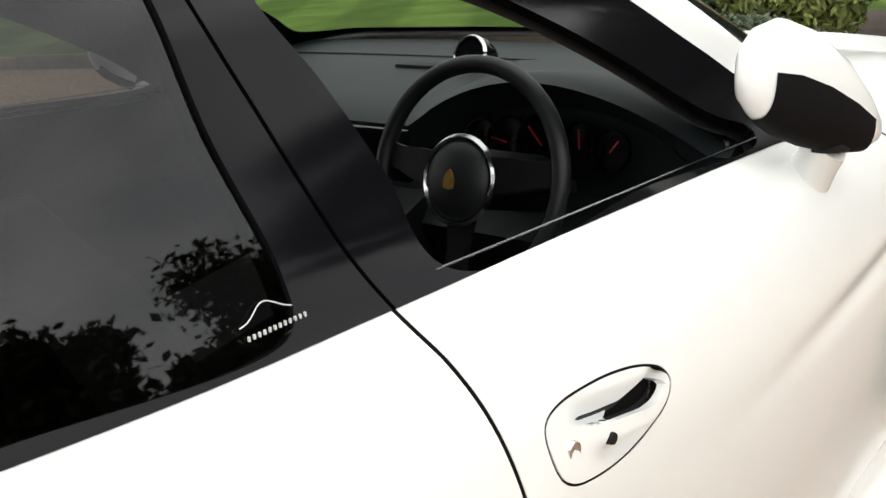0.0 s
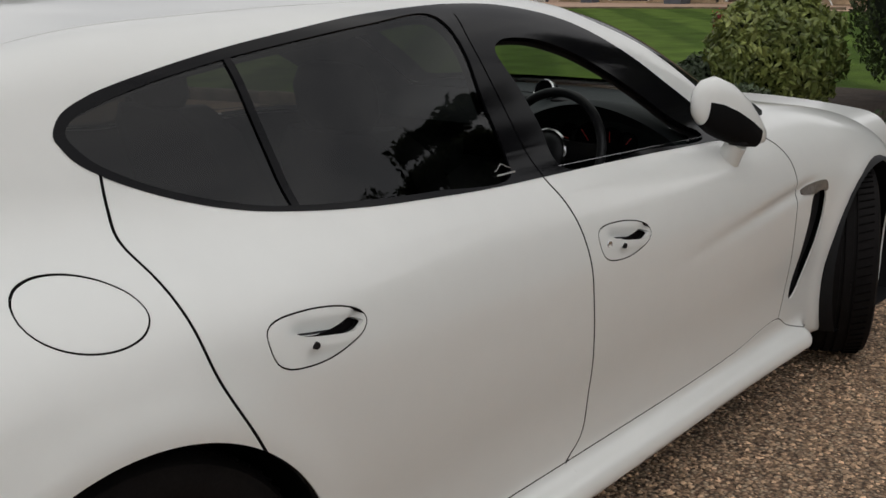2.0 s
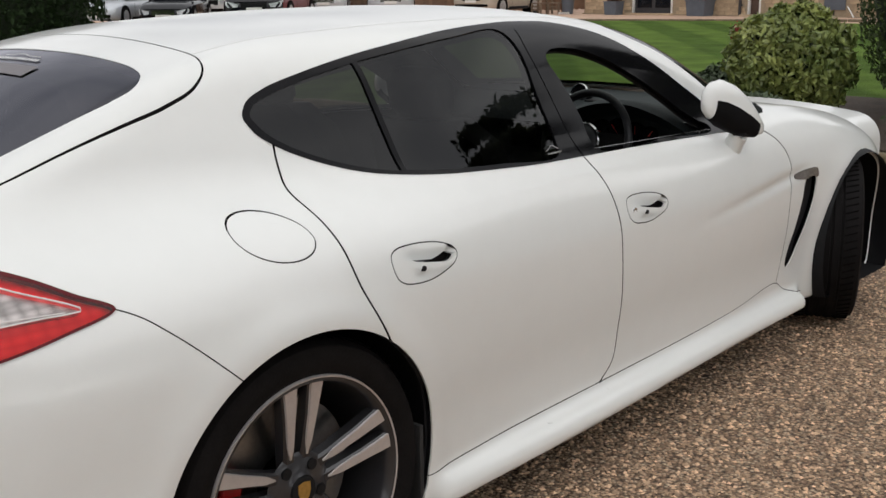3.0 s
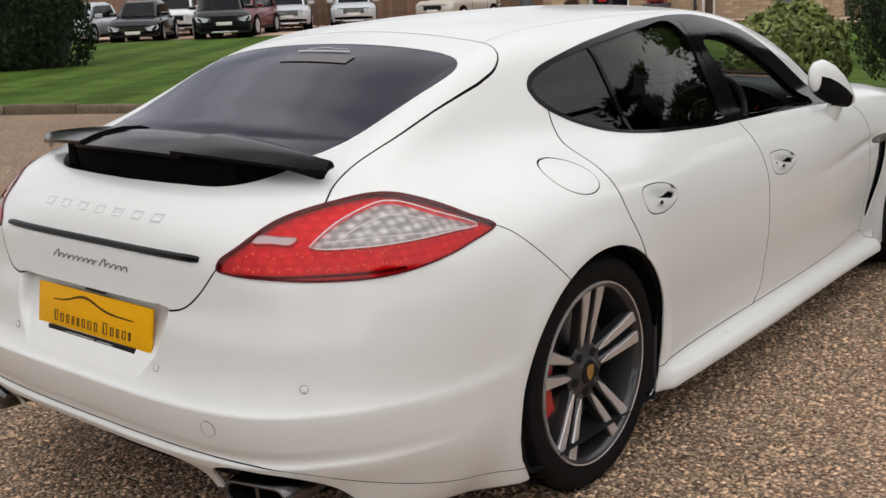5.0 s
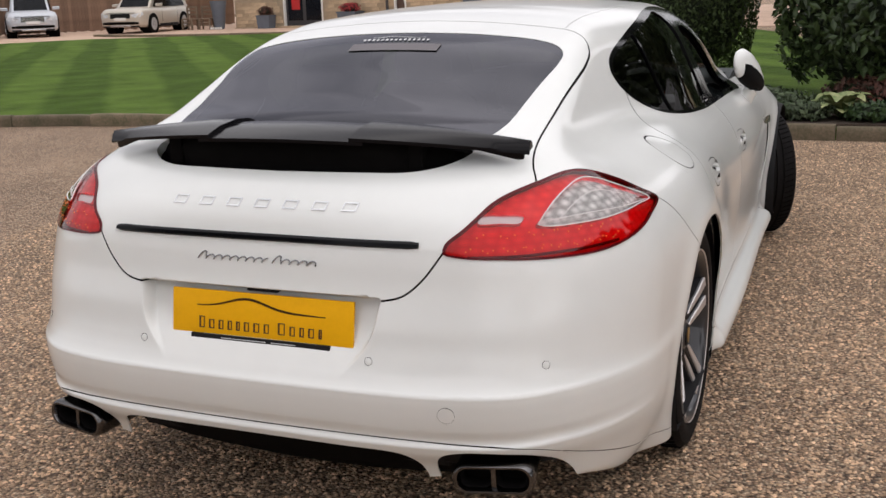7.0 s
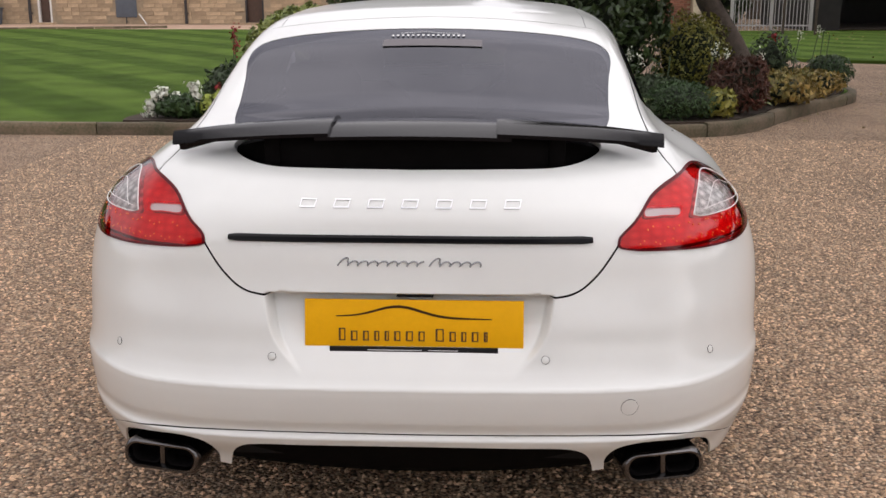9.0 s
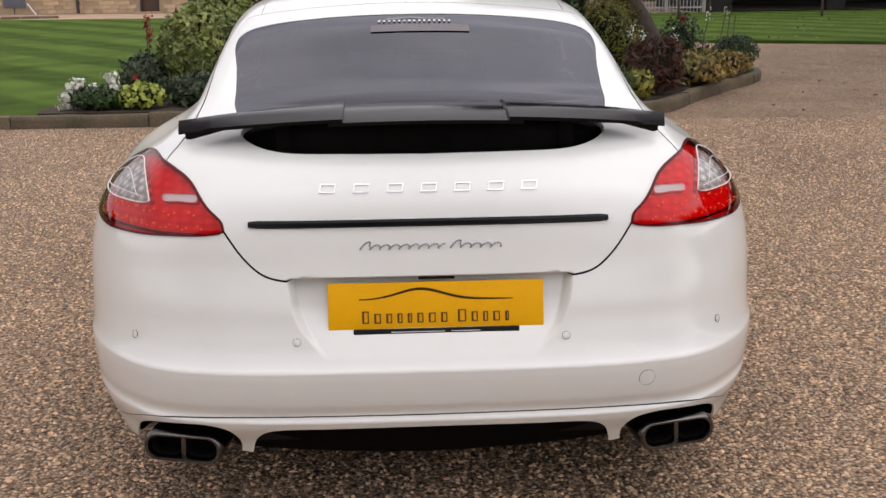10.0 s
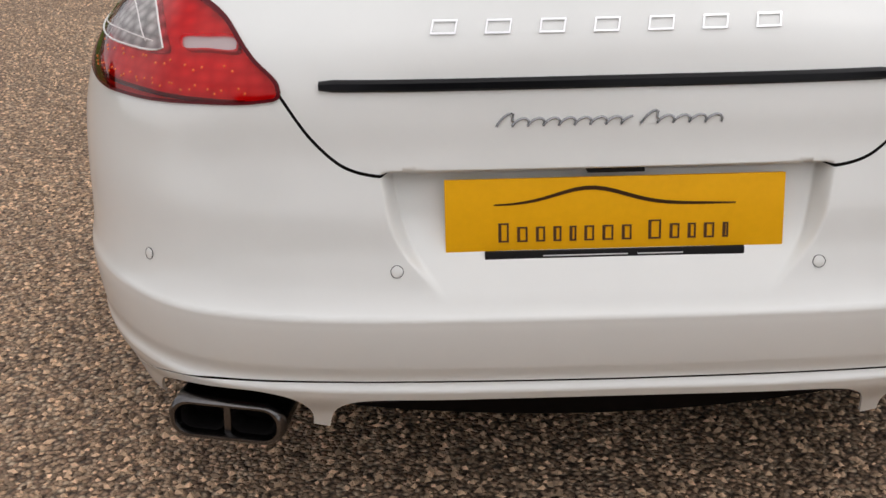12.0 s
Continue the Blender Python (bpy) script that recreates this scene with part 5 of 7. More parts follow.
for k, (x, r) in enumerate(((0.235, 0.036), (0.295, 0.046), (0.372, 0.056), (0.449, 0.046), (0.509, 0.036))):
    ob = part("dial", turned([(0.0, r), (-0.012, r), (-0.012, r * 0.93), (0.0, r * 0.90), (0.002, 0.001)], 32, None, pose(x, 2.070, 0.885, 0, 0, 90) @ pose(0, 0, 0, 0, 14, 0)), GLOSS_BLACK, dash)
    a = math.radians(210 - 40 * k)
    part("needle", tube([(x, 2.060, 0.885), (x + r * 0.75 * math.cos(a), 2.060, 0.885 + r * 0.75 * math.sin(a))], 0.0015, None, 6), RED_CALIPER, dash, "red needle")
for s in (-1, 1):
    m = pose(s * 0.668, 2.085, 0.912, 0, 0, 90 - s * 12) @ Matrix.Diagonal((1, 1.35, 0.85, 1))
    part("side_vent", turned([(0.02, 0.044), (-0.012, 0.043), (-0.014, 0.038), (-0.004, 0.036), (0.004, 0.001)], 28, None, m), BLACK_TRIM, dash)
    part("vent_ring", turned([(-0.013, 0.0435), (-0.018, 0.041), (-0.013, 0.0385)], 28, None, m), PIPE, dash, "dull ring of the vent")
pod = turned([(0.03, 0.030), (0.0, 0.043), (-0.028, 0.043), (-0.034, 0.037), (-0.028, 0.034), (-0.026, 0.001)], 32, None, pose(0.0, 2.36, 0.982, 0, 0, 90) @ pose(0, 0, 0, 0, 18, 0))
part("clock_pod", pod, GLOSS_BLACK, dash, "round clock pod")
part("clock_ring", turned([(-0.028, 0.0435), (-0.036, 0.040), (-0.030, 0.035)], 32, None, pose(0.0, 2.36, 0.982, 0, 0, 90) @ pose(0, 0, 0, 0, 18, 0)), CHROME, dash)
for s in (-1, 1):
    part("speaker_slot", box(s * 0.05, s * 0.19, 2.30, 2.36, 0.958, 0.9695), BLACK_TRIM, dash, bevel=0.003)
part("screen", box(-0.10, 0.10, 2.005, 2.02, 0.80, 0.90), GLOSS_BLACK, dash, bevel=0.004)
part("centre_console", loft([[(-0.11, 2.06, 0.78), (0.11, 2.06, 0.78), (0.11, 2.06, 0.5), (-0.11, 2.06, 0.5)], [(-0.12, 1.85, 0.70), (0.12, 1.85, 0.70), (0.12, 1.85, 0.45), (-0.12, 1.85, 0.45)], [(-0.13, 1.3, 0.62), (0.13, 1.3, 0.62), (0.13, 1.3, 0.40), (-0.13, 1.3, 0.40)], [(-0.12, 0.6, 0.60), (0.12, 0.6, 0.60), (0.12, 0.6, 0.40), (-0.12, 0.6, 0.40)]]), LEATHER, car, bevel=0.01)

sw = hang("steering_wheel", None, None, "black leather steering wheel with silver spokes")
m = pose(0.372, 1.850, 0.876, 0, 0, 0) @ pose(0, 0, 0, 74, 0, 0)
ring = [m @ Vector((0.182 * math.cos(a), 0.182 * math.sin(a), 0)) for a in np.arange(48) * math.pi / 24]
part("wheel_rim", tube(ring, 0.0145, None, 12, None, True), LEATHER, sw)
bm = bmesh.new()
bmesh.ops.create_uvsphere(bm, u_segments=28, v_segments=14, radius=1, matrix=m @ Matrix.LocRotScale((0, -0.005, 0.012), None, (0.066, 0.066, 0.030)))
part("horn_pad", bm, LEATHER, sw)
for a0, w0, w1 in ((8, 0.030, 0.020), (172, 0.030, 0.020)):
    d = Vector((math.cos(math.radians(a0)), math.sin(math.radians(a0)), 0))
    n = Vector((-d.y, d.x, 0))
    rings = []
    for t, w, up in ((0.055, w0, 0.022), (0.10, 0.026, 0.016), (0.14, w1, 0.006), (0.178, w1, 0.0)):
        c = d * t + Vector((0, 0, up))
        rings.append([m @ (c + n * w), m @ (c + n * w + Vector((0, 0, -0.014))), m @ (c - n * w + Vector((0, 0, -0.014))), m @ (c - n * w)])
    part("spoke", loft(rings), SILVER if a0 < 90 else BLACK_TRIM, sw, bevel=0.004)
rings = [[m @ Vector((x + s * w, y, up)) for s, up in ((-1, 0.006), (1, 0.006), (1, -0.008), (-1, -0.008))] for x, y, w in ((0, -0.06, 0.026), (0, -0.12, 0.018), (0, -0.178, 0.022))]
part("spoke", loft(rings), BLACK_TRIM, sw, bevel=0.003)
bm = turned([(0.0, 0.066), (0.006, 0.074), (0.012, 0.069), (0.006, 0.062)], 36, None, m @ pose(0, -0.004, 0.012, 0, -90, 0))
part("pad_ring", bm, SILVER, sw, "bright ring round the horn pad")
shield = [(0.011 * a, 0.7 * b) for a, b in ((-0.9, 0.018), (0, 0.022), (0.9, 0.018), (0.95, 0), (0.6, -0.015), (0, -0.024), (-0.6, -0.015), (-0.95, 0))]
part("pad_badge", blade(shield, 0.0, 0.003, None, m @ pose(0, -0.005, 0.041, 0, -90, 0) @ pose(0, 0, 0, 90, 0, 0)), GOLD, sw, "small gold shield")
for s in (-1, 1):
    part("control_stalk", tube([m @ Vector((s * 0.05, -0.01 - 0.01 * s, -0.045)), m @ Vector((s * 0.15, 0.005, -0.045)), m @ Vector((s * 0.175, 0.008, -0.045))], 0.010, None, 10), BLACK_TRIM, sw)
part("steering_column", tube([m @ Vector((0, 0, 0.0)), m @ Vector((0, 0, -0.20))], 0.05, None, 16), BLACK_TRIM, sw)

# dealer transfers on the glass, as plain shapes
z0 = 0.974
bm = bmesh.new()
for s in (1, -1):
    st = hang("window_sticker", None, None, "small white transfer on the rear door glass")
    pts = []
    for t in np.linspace(0, 1, 16):
        y = 1.066 + 0.072 * t
        z = z0 + 0.004 + 0.012 * math.exp(-((t - 0.45) / 0.24) ** 2)
        pts.append((s * (surface_x(y, z) + 0.001), y, z))
    part("sticker_line", tube(pts, 0.0006, None, 6), WHITE_INK, st)
    for k in range(12):
        y = 1.068 + 0.0057 * k
        x = s * (surface_x(y, z0 - 0.006) + 0.001)
        part("sticker_mark", box(min(x - 0.001, x + 0.001), max(x - 0.001, x + 0.001), y, y + 0.0020, z0 - 0.006, z0 - 0.0022), WHITE_INK, st)
st = hang("rear_sticker", None, None, "white transfer along the top of the rear screen")
for k in range(15):
    x = -0.112 + k * 0.0155
    z = surface_z(x, -0.092)
    ob = part("sticker_mark", box(-0.0036, 0.0036, -0.006, 0.006, -0.0006, 0.0006), WHITE_INK, st)
    ob.matrix_basis = pose(x, -0.092, z + 0.0012, 19, 0, 0)
pts = [(-0.09 + 0.18 * t, -0.074 + 0.010 * math.exp(-((t - 0.4) / 0.2) ** 2), 0) for t in np.linspace(0, 1, 14)]
part("sticker_line", tube([(x, y, surface_z(x, y) + 0.001) for x, y, _ in pts], 0.0010, None, 6), WHITE_INK, st)
bm = bmesh.new()
grid = [[bm.verts.new((x, y, surface_z(x, y) + 0.0012)) for x in np.linspace(-0.138, 0.162, 13)] for y in (-0.166, -0.144, -0.120)]
for low, high in zip(grid, grid[1:]):
    for i in range(12):
        bm.faces.new((low[i], low[i + 1], high[i + 1], high[i]))
part("high_brake_lamp", bm, PALE_LAMP, car, "long pale lamp at the top of the rear screen")

# rows of small lights and the bright guide round the clear lens
def on_lamp(s_mark, z, side):
    """A place on the lamp's skin from its flat view."""
    lo, hi = 0.40, 1.02
    for _ in range(30):
        ax = (lo + hi) / 2
        y = (s_mark - LAMP_A * ax) / LAMP_B
        if field(np.array([ax]), np.array([y]), np.array([z]))[0] < 0:
            lo = ax
        else:
            hi = ax
    y = (s_mark - LAMP_A * lo) / LAMP_B
    g = slope_of(np.array([[lo, y, z]]))[0]
    g = g / np.linalg.norm(g)
    return Vector((side * lo, y, z)), Vector((side * g[0], g[1], g[2]))


lamps_made = [o for o in car.children if o.name.startswith("tail_lamp")]
for lamp in lamps_made:
    side = math.copysign(1, lamp.data.vertices[0].co.x)
    for z, a, b, n, r in ((0.862, -0.33, 0.02, 17, 0.0026), (0.833, -0.36, 0.04, 28, 0.0024)):
        for k in range(n):
            p, nn = on_lamp(a + (b - a) * (k + 0.35 * math.sin(k * 4.1)) / (n - 1), z + 0.0045 * math.sin(k * 1.7 + a), side)
            bm = bmesh.new()
            bmesh.ops.create_icosphere(bm, subdivisions=1, radius=r, matrix=Matrix.Translation(p + nn * 0.0030))
            part("light_dot", bm, LAMP_LED, lamp)
    rib = [on_lamp(a, 0.8195 + 0.02 * max(a + 0.1, 0) ** 1.4, side) for a in np.linspace(-0.36, 0.04, 24)]
    part("lens_rib", tube([p - nn * 0.003 for p, nn in rib], 0.0035, None, 6), LAMP_DARK, lamp, "dark rib along the foot of the lens")
    for line, r in ((CLEAR, 0.0017), (flow([(-0.15, 0.886), (-0.03, 0.890), (0.10, 0.884), (0.22, 0.877)]), 0.0012), (flow([(-0.13, 0.884), (-0.06, 0.916), (0.02, 0.930), (0.11, 0.908)]), 0.0010)):
        pts = [on_lamp(q[0], q[1], side) for q in line[::3]]
        part("light_guide", tube([p + nn * 0.005 for p, nn in pts], r, None, 6, None, line is CLEAR), LAMP_GUIDE, lamp, "bright edge of the clear lens")


# ---- ground, lawn and kerbs ----
def stony(name, tones, cell, bump):
    """Loose stones: cells of several tones, darker towards their edges, lighter and darker patches at a larger scale.
    """
    m = bpy.data.materials.new(name)
    m.use_nodes = True
    n, l = m.node_tree.nodes, m.node_tree.links
    p = n["Principled BSDF"]
    p.inputs["Roughness"].default_value = 0.85
    place = n.new("ShaderNodeTexCoord")
    warp = n.new("ShaderNodeTexNoise")
    warp.inputs["Scale"].default_value = cell * 0.6
    l.new(place.outputs["Object"], warp.inputs["Vector"])
    add = n.new("ShaderNodeVectorMath")
    add.operation = "MULTIPLY_ADD"
    add.inputs[1].default_value = (0.012, 0.012, 0.012)
    l.new(warp.outputs["Color"], add.inputs[0])
    l.new(place.outputs["Object"], add.inputs[2])
    vor = n.new("ShaderNodeTexVoronoi")
    vor.inputs["Scale"].default_value = cell
    l.new(add.outputs[0], vor.inputs["Vector"])
    ramp_c = n.new("ShaderNodeValToRGB")
    e = ramp_c.color_ramp.elements
    e[0].position, e[0].color = 0.0, (*tones[0], 1)
    e[1].position, e[1].color = 1.0, (*tones[-1], 1)
    for k, t in enumerate(tones[1:-1]):
        e.new((k + 1) / (len(tones) - 1)).color = (*t, 1)
    split = n.new("ShaderNodeSeparateColor")
    l.new(vor.outputs["Color"], split.inputs[0])
    l.new(split.outputs[0], ramp_c.inputs[0])
    big = n.new("ShaderNodeTexNoise")
    big.inputs["Scale"].default_value, big.inputs["Detail"].default_value, big.inputs["Roughness"].default_value = 0.8, 10.0, 0.72
    l.new(place.outputs["Object"], big.inputs["Vector"])
    span = n.new("ShaderNodeMapRange")
    span.inputs["From Min"].default_value, span.inputs["From Max"].default_value = 0.3, 0.7
    span.inputs["To Min"].default_value, span.inputs["To Max"].default_value = 0.68, 1.24
    l.new(big.outputs["Fac"], span.inputs["Value"])
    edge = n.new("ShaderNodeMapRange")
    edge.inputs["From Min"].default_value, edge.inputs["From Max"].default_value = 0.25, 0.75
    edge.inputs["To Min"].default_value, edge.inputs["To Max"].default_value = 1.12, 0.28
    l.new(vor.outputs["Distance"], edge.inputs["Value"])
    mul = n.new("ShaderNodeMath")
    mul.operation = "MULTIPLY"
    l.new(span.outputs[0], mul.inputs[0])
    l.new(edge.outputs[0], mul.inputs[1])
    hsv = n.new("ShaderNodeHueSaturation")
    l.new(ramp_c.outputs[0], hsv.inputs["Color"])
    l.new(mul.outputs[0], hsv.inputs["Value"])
    l.new(hsv.outputs[0], p.inputs["Base Color"])
    b = n.new("ShaderNodeBump")
    b.invert = True
    b.inputs["Strength"].default_value, b.inputs["Distance"].default_value = bump, 0.012
    l.new(vor.outputs["Distance"], b.inputs["Height"])
    l.new(b.outputs[0], p.inputs["Normal"])
    return m


def striped_grass():
    """A mown lawn: broad light and dark stripes, mottled, with a fine pile."""
    m = bpy.data.materials.new("mown_grass")
    m.use_nodes = True
    n, l = m.node_tree.nodes, m.node_tree.links
    p = n["Principled BSDF"]
    p.inputs["Roughness"].default_value, p.inputs["Specular IOR Level"].default_value = 0.9, 0.06
    place = n.new("ShaderNodeTexCoord")
    turn = n.new("ShaderNodeMapping")
    turn.inputs["Rotation"].default_value = (0, 0, radians(-38))
    l.new(place.outputs["Object"], turn.inputs[0])
    wave = n.new("ShaderNodeTexWave")
    wave.bands_direction = "X"
    wave.inputs["Scale"].default_value, wave.inputs["Distortion"].default_value, wave.inputs["Detail Scale"].default_value = 0.19, 1.6, 0.4
    l.new(turn.outputs[0], wave.inputs["Vector"])
    r = n.new("ShaderNodeValToRGB")
    r.color_ramp.elements[0].position, r.color_ramp.elements[0].color = 0.35, (0.058, 0.100, 0.017, 1)
    r.color_ramp.elements[1].position, r.color_ramp.elements[1].color = 0.65, (0.088, 0.142, 0.026, 1)
    l.new(wave.outputs["Fac"], r.inputs[0])
    spot = n.new("ShaderNodeTexNoise")
    spot.inputs["Scale"].default_value, spot.inputs["Detail"].default_value = 1.4, 8.0
    l.new(place.outputs["Object"], spot.inputs["Vector"])
    span = n.new("ShaderNodeMapRange")
    span.inputs["From Min"].default_value, span.inputs["From Max"].default_value = 0.3, 0.7
    span.inputs["To Min"].default_value, span.inputs["To Max"].default_value = 0.72, 1.25
    l.new(spot.outputs["Fac"], span.inputs["Value"])
    hsv = n.new("ShaderNodeHueSaturation")
    l.new(r.outputs[0], hsv.inputs["Color"])
    l.new(span.outputs[0], hsv.inputs["Value"])
    l.new(hsv.outputs[0], p.inputs["Base Color"])
    fine = n.new("ShaderNodeTexNoise")
    fine.inputs["Scale"].default_value = 140
    l.new(place.outputs["Object"], fine.inputs["Vector"])
    b = n.new("ShaderNodeBump")
    b.inputs["Strength"].default_value, b.inputs["Distance"].default_value = 0.6, 0.02
    l.new(fine.outputs["Fac"], b.inputs["Height"])
    l.new(b.outputs[0], p.inputs["Normal"])
    return m


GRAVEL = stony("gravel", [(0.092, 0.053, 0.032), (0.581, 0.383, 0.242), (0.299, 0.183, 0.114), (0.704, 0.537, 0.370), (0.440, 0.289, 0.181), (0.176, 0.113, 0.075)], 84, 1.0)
STONES = material("loose_stones", (0.531, 0.362, 0.230), rough=0.75, island_random=0.65, vary=0.25, scale=60)
GRASS = striped_grass()
SOIL = material("bed_soil", (0.045, 0.03, 0.02), rough=0.95, vary=0.4, scale=5, bump=0.8, bump_scale=60)
TIMBER = material("weathered_timber", (0.185, 0.135, 0.090), rough=0.85, second=(0.085, 0.078, 0.040), scale=5, bump=0.5, bump_scale=40, object_random=0.25)
PAVING = material("pale_gravel", (0.50, 0.345, 0.25), rough=0.9, vary=0.18, scale=1.2, bump=0.3, bump_scale=60)

bm = bmesh.new()
bmesh.ops.create_grid(bm, x_segments=4, y_segments=4, size=400)
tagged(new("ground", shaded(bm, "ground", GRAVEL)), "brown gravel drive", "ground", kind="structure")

EDGE = flow([(-26, -2.0), (-16, 2.6), (-11, 5.25), (-9.3, 6.1), (-7.4, 6.72), (-5.5, 6.90), (-3, 6.93), (0, 6.93), (1.7, 6.93), (2.42, 7.05), (2.88, 7.48), (3.25, 8.12), (3.95, 9.15), (4.72, 10.25), (4.95, 10.9), (4.9, 11.6), (4.5, 12.1), (3.0, 12.6), (1.6, 13.4), (0.9, 15.2), (0.4, 18.5), (-0.5, 24), (-3.0, 30.5)], False, 0.25)


def sheet(name, outline, z, mat, label, kind="structure", category=""):
    bm = bmesh.new()
    top = [bm.verts.new((x, y, z)) for x, y in outline]
    low = [bm.verts.new((x, y, -0.02)) for x, y in outline]
    face = bm.faces.new(top)
    if face.calc_area() and face.normal.z < 0:
        face.normal_flip()
    for i in range(len(top)):
        j = (i + 1) % len(top)
        bm.faces.new((top[i], low[i], low[j], top[j]))
    bmesh.ops.triangulate(bm, faces=bm.faces[:])
    return tagged(new(name, shaded(bm, name, mat, smooth=False)), label, category or name, kind=kind)


far = [(-14.5, 30.8), (-24, 27), (-30, 18), (-34, 6)]
sheet("lawn", [tuple(p) for p in EDGE] + far, 0.105, GRASS, "mown striped green lawn")
BED = flow([(-3.45, 7.02), (-3, 7.03), (0, 7.03), (1.65, 7.03), (2.36, 7.14), (2.79, 7.54), (3.15, 8.16), (3.85, 9.2), (4.60, 10.28), (4.82, 10.9), (4.75, 11.4), (4.2, 11.7), (3.0, 11.2), (2.0, 10.2), (0.6, 8.7), (-0.5, 8.5), (-1.4, 10.6), (-2.7, 10.6), (-3.1, 9.2), (-3.45, 7.6)], True, 0.25)
sheet("flower_bed", [tuple(p) for p in BED], 0.135, SOIL, "dark soil of the flower bed")
sheet("far_drive", [(-45, 20), (-34, 20.5), (-25, 28.5), (-14.5, 32), (-4, 31.5), (6, 31), (6, 60), (-45, 60)], 0.02, PAVING, "pale gravel forecourt before the house", category="ground")
sheet("far_lawn", [(6.3, 17.6), (8.0, 17.1), (12, 15.6), (30, 11), (40, 34), (5.4, 31.0), (4.6, 23)], 0.06, GRASS, "further lawn beyond the drive", category="lawn")

kerb = tagged(new("kerb"), "weathered timber sleeper edging round the lawn", "kerb", kind="structure")
line = EDGE[(EDGE[:, 0] > -17)]
line = line[:np.argmax(line[:, 1] > 12.3)]
run = np.r_[0, np.cumsum(np.linalg.norm(np.diff(line, axis=0), axis=1))]
rng = random.Random(4)
at = 0.0
while at < run[-1] - 0.4:
    long = min(rng.uniform(0.9, 1.5), run[-1] - at)
    stations = np.linspace(at + 0.006, at + long - 0.006, 6)
    high = 0.128 + rng.uniform(-0.012, 0.012)
    shift = 0.032 + rng.uniform(-0.010, 0.012)
    rings = []
    for q in stations:
        p = np.array([np.interp(q, run, line[:, 0]), np.interp(q, run, line[:, 1])])
        d = np.array([np.interp(q + 0.05, run, line[:, 0]), np.interp(q + 0.05, run, line[:, 1])]) - p
        d = d / (np.linalg.norm(d) + 1e-9) if np.linalg.norm(d) > 1e-6 else np.array([1.0, 0.0])
        side = np.array([d[1], -d[0]])
        wob = rng.uniform(-0.006, 0.006)
        rings.append([(p[0] + side[0] * o, p[1] + side[1] * o, z) for o, z in ((shift, -0.01), (shift + 0.006, high * 0.6 + wob), (shift - 0.002, high - 0.008), (shift - 0.012, high + wob * 0.5), (shift - 0.095, high + wob), (shift - 0.105, high - 0.01), (shift - 0.105, 0.0))])
    part("sleeper", loft(rings), TIMBER, kerb, angle=50)
    at += long

# loose stones on the nearest gravel
count = 190000
gx = np.random.uniform(-3.6, 5.2, count)
gy = np.random.uniform(-2.4, 6.8, count)
near = np.exp(-np.hypot(gx - 0.6, gy + 0.4) / 4.5)
keep = (np.random.uniform(0, 1, count) < near + 0.25) & (gy < 6.85)
gx, gy = gx[keep], gy[keep]
count = len(gx)
r = np.random.uniform(0.0035, 0.0095, count)
spin = np.random.uniform(0, 6.28, count)
corners = np.array([(1, 0, 0), (0, 1, 0), (-1, 0, 0), (0, -1, 0), (0.25, 0.2, 0.75), (-0.2, -0.15, -0.3)])
faces = np.array([(0, 1, 4), (1, 2, 4), (2, 3, 4), (3, 0, 4), (1, 0, 5), (2, 1, 5), (3, 2, 5), (0, 3, 5)])
jit = np.random.uniform(0.65, 1.25, (count, 6, 3))
v = corners[None] * jit * r[:, None, None]
v[:, :, 0] *= 1.3
co, si = np.cos(spin)[:, None], np.sin(spin)[:, None]
vx = v[:, :, 0] * co - v[:, :, 1] * si + gx[:, None]
vy = v[:, :, 0] * si + v[:, :, 1] * co + gy[:, None]
vz = v[:, :, 2] + (r * 0.22)[:, None]
verts = np.stack([vx, vy, vz], 2).reshape(-1, 3)
tris = (faces[None] + 6 * np.arange(count)[:, None, None]).reshape(-1, 3)


def quick_mesh(name, verts, polys, mat, smooth=False):
    """A mesh of many equal polygons, made at once."""
    me = bpy.data.meshes.new(name)
    k = polys.shape[1]
    me.vertices.add(len(verts))
    me.vertices.foreach_set("co", np.ascontiguousarray(verts, np.float32).ravel())
    me.loops.add(polys.size)
    me.loops.foreach_set("vertex_index", np.ascontiguousarray(polys, np.int32).ravel())
    me.polygons.add(len(polys))
    me.polygons.foreach_set("loop_start", np.arange(len(polys), dtype=np.int32) * k)
    me.polygons.foreach_set("use_smooth", np.full(len(polys), smooth))
    me.update(calc_edges=True)
    me.materials.append(mat)
    return me


tagged(new("loose_gravel", quick_mesh("loose_gravel", verts, tris, STONES)), "loose tan and brown pebbles", "gravel", kind="stuff")


# ---- plants ----
def leaf_mat(name, color, second, rough=0.45, vary=0.45):
    m = material(name, color, rough=rough, second=second, scale=2.2, island_random=vary, spec=0.35)
    p = m.node_tree.nodes["Principled BSDF"]
    p.inputs["Subsurface Weight"].default_value = 0.0
    return m


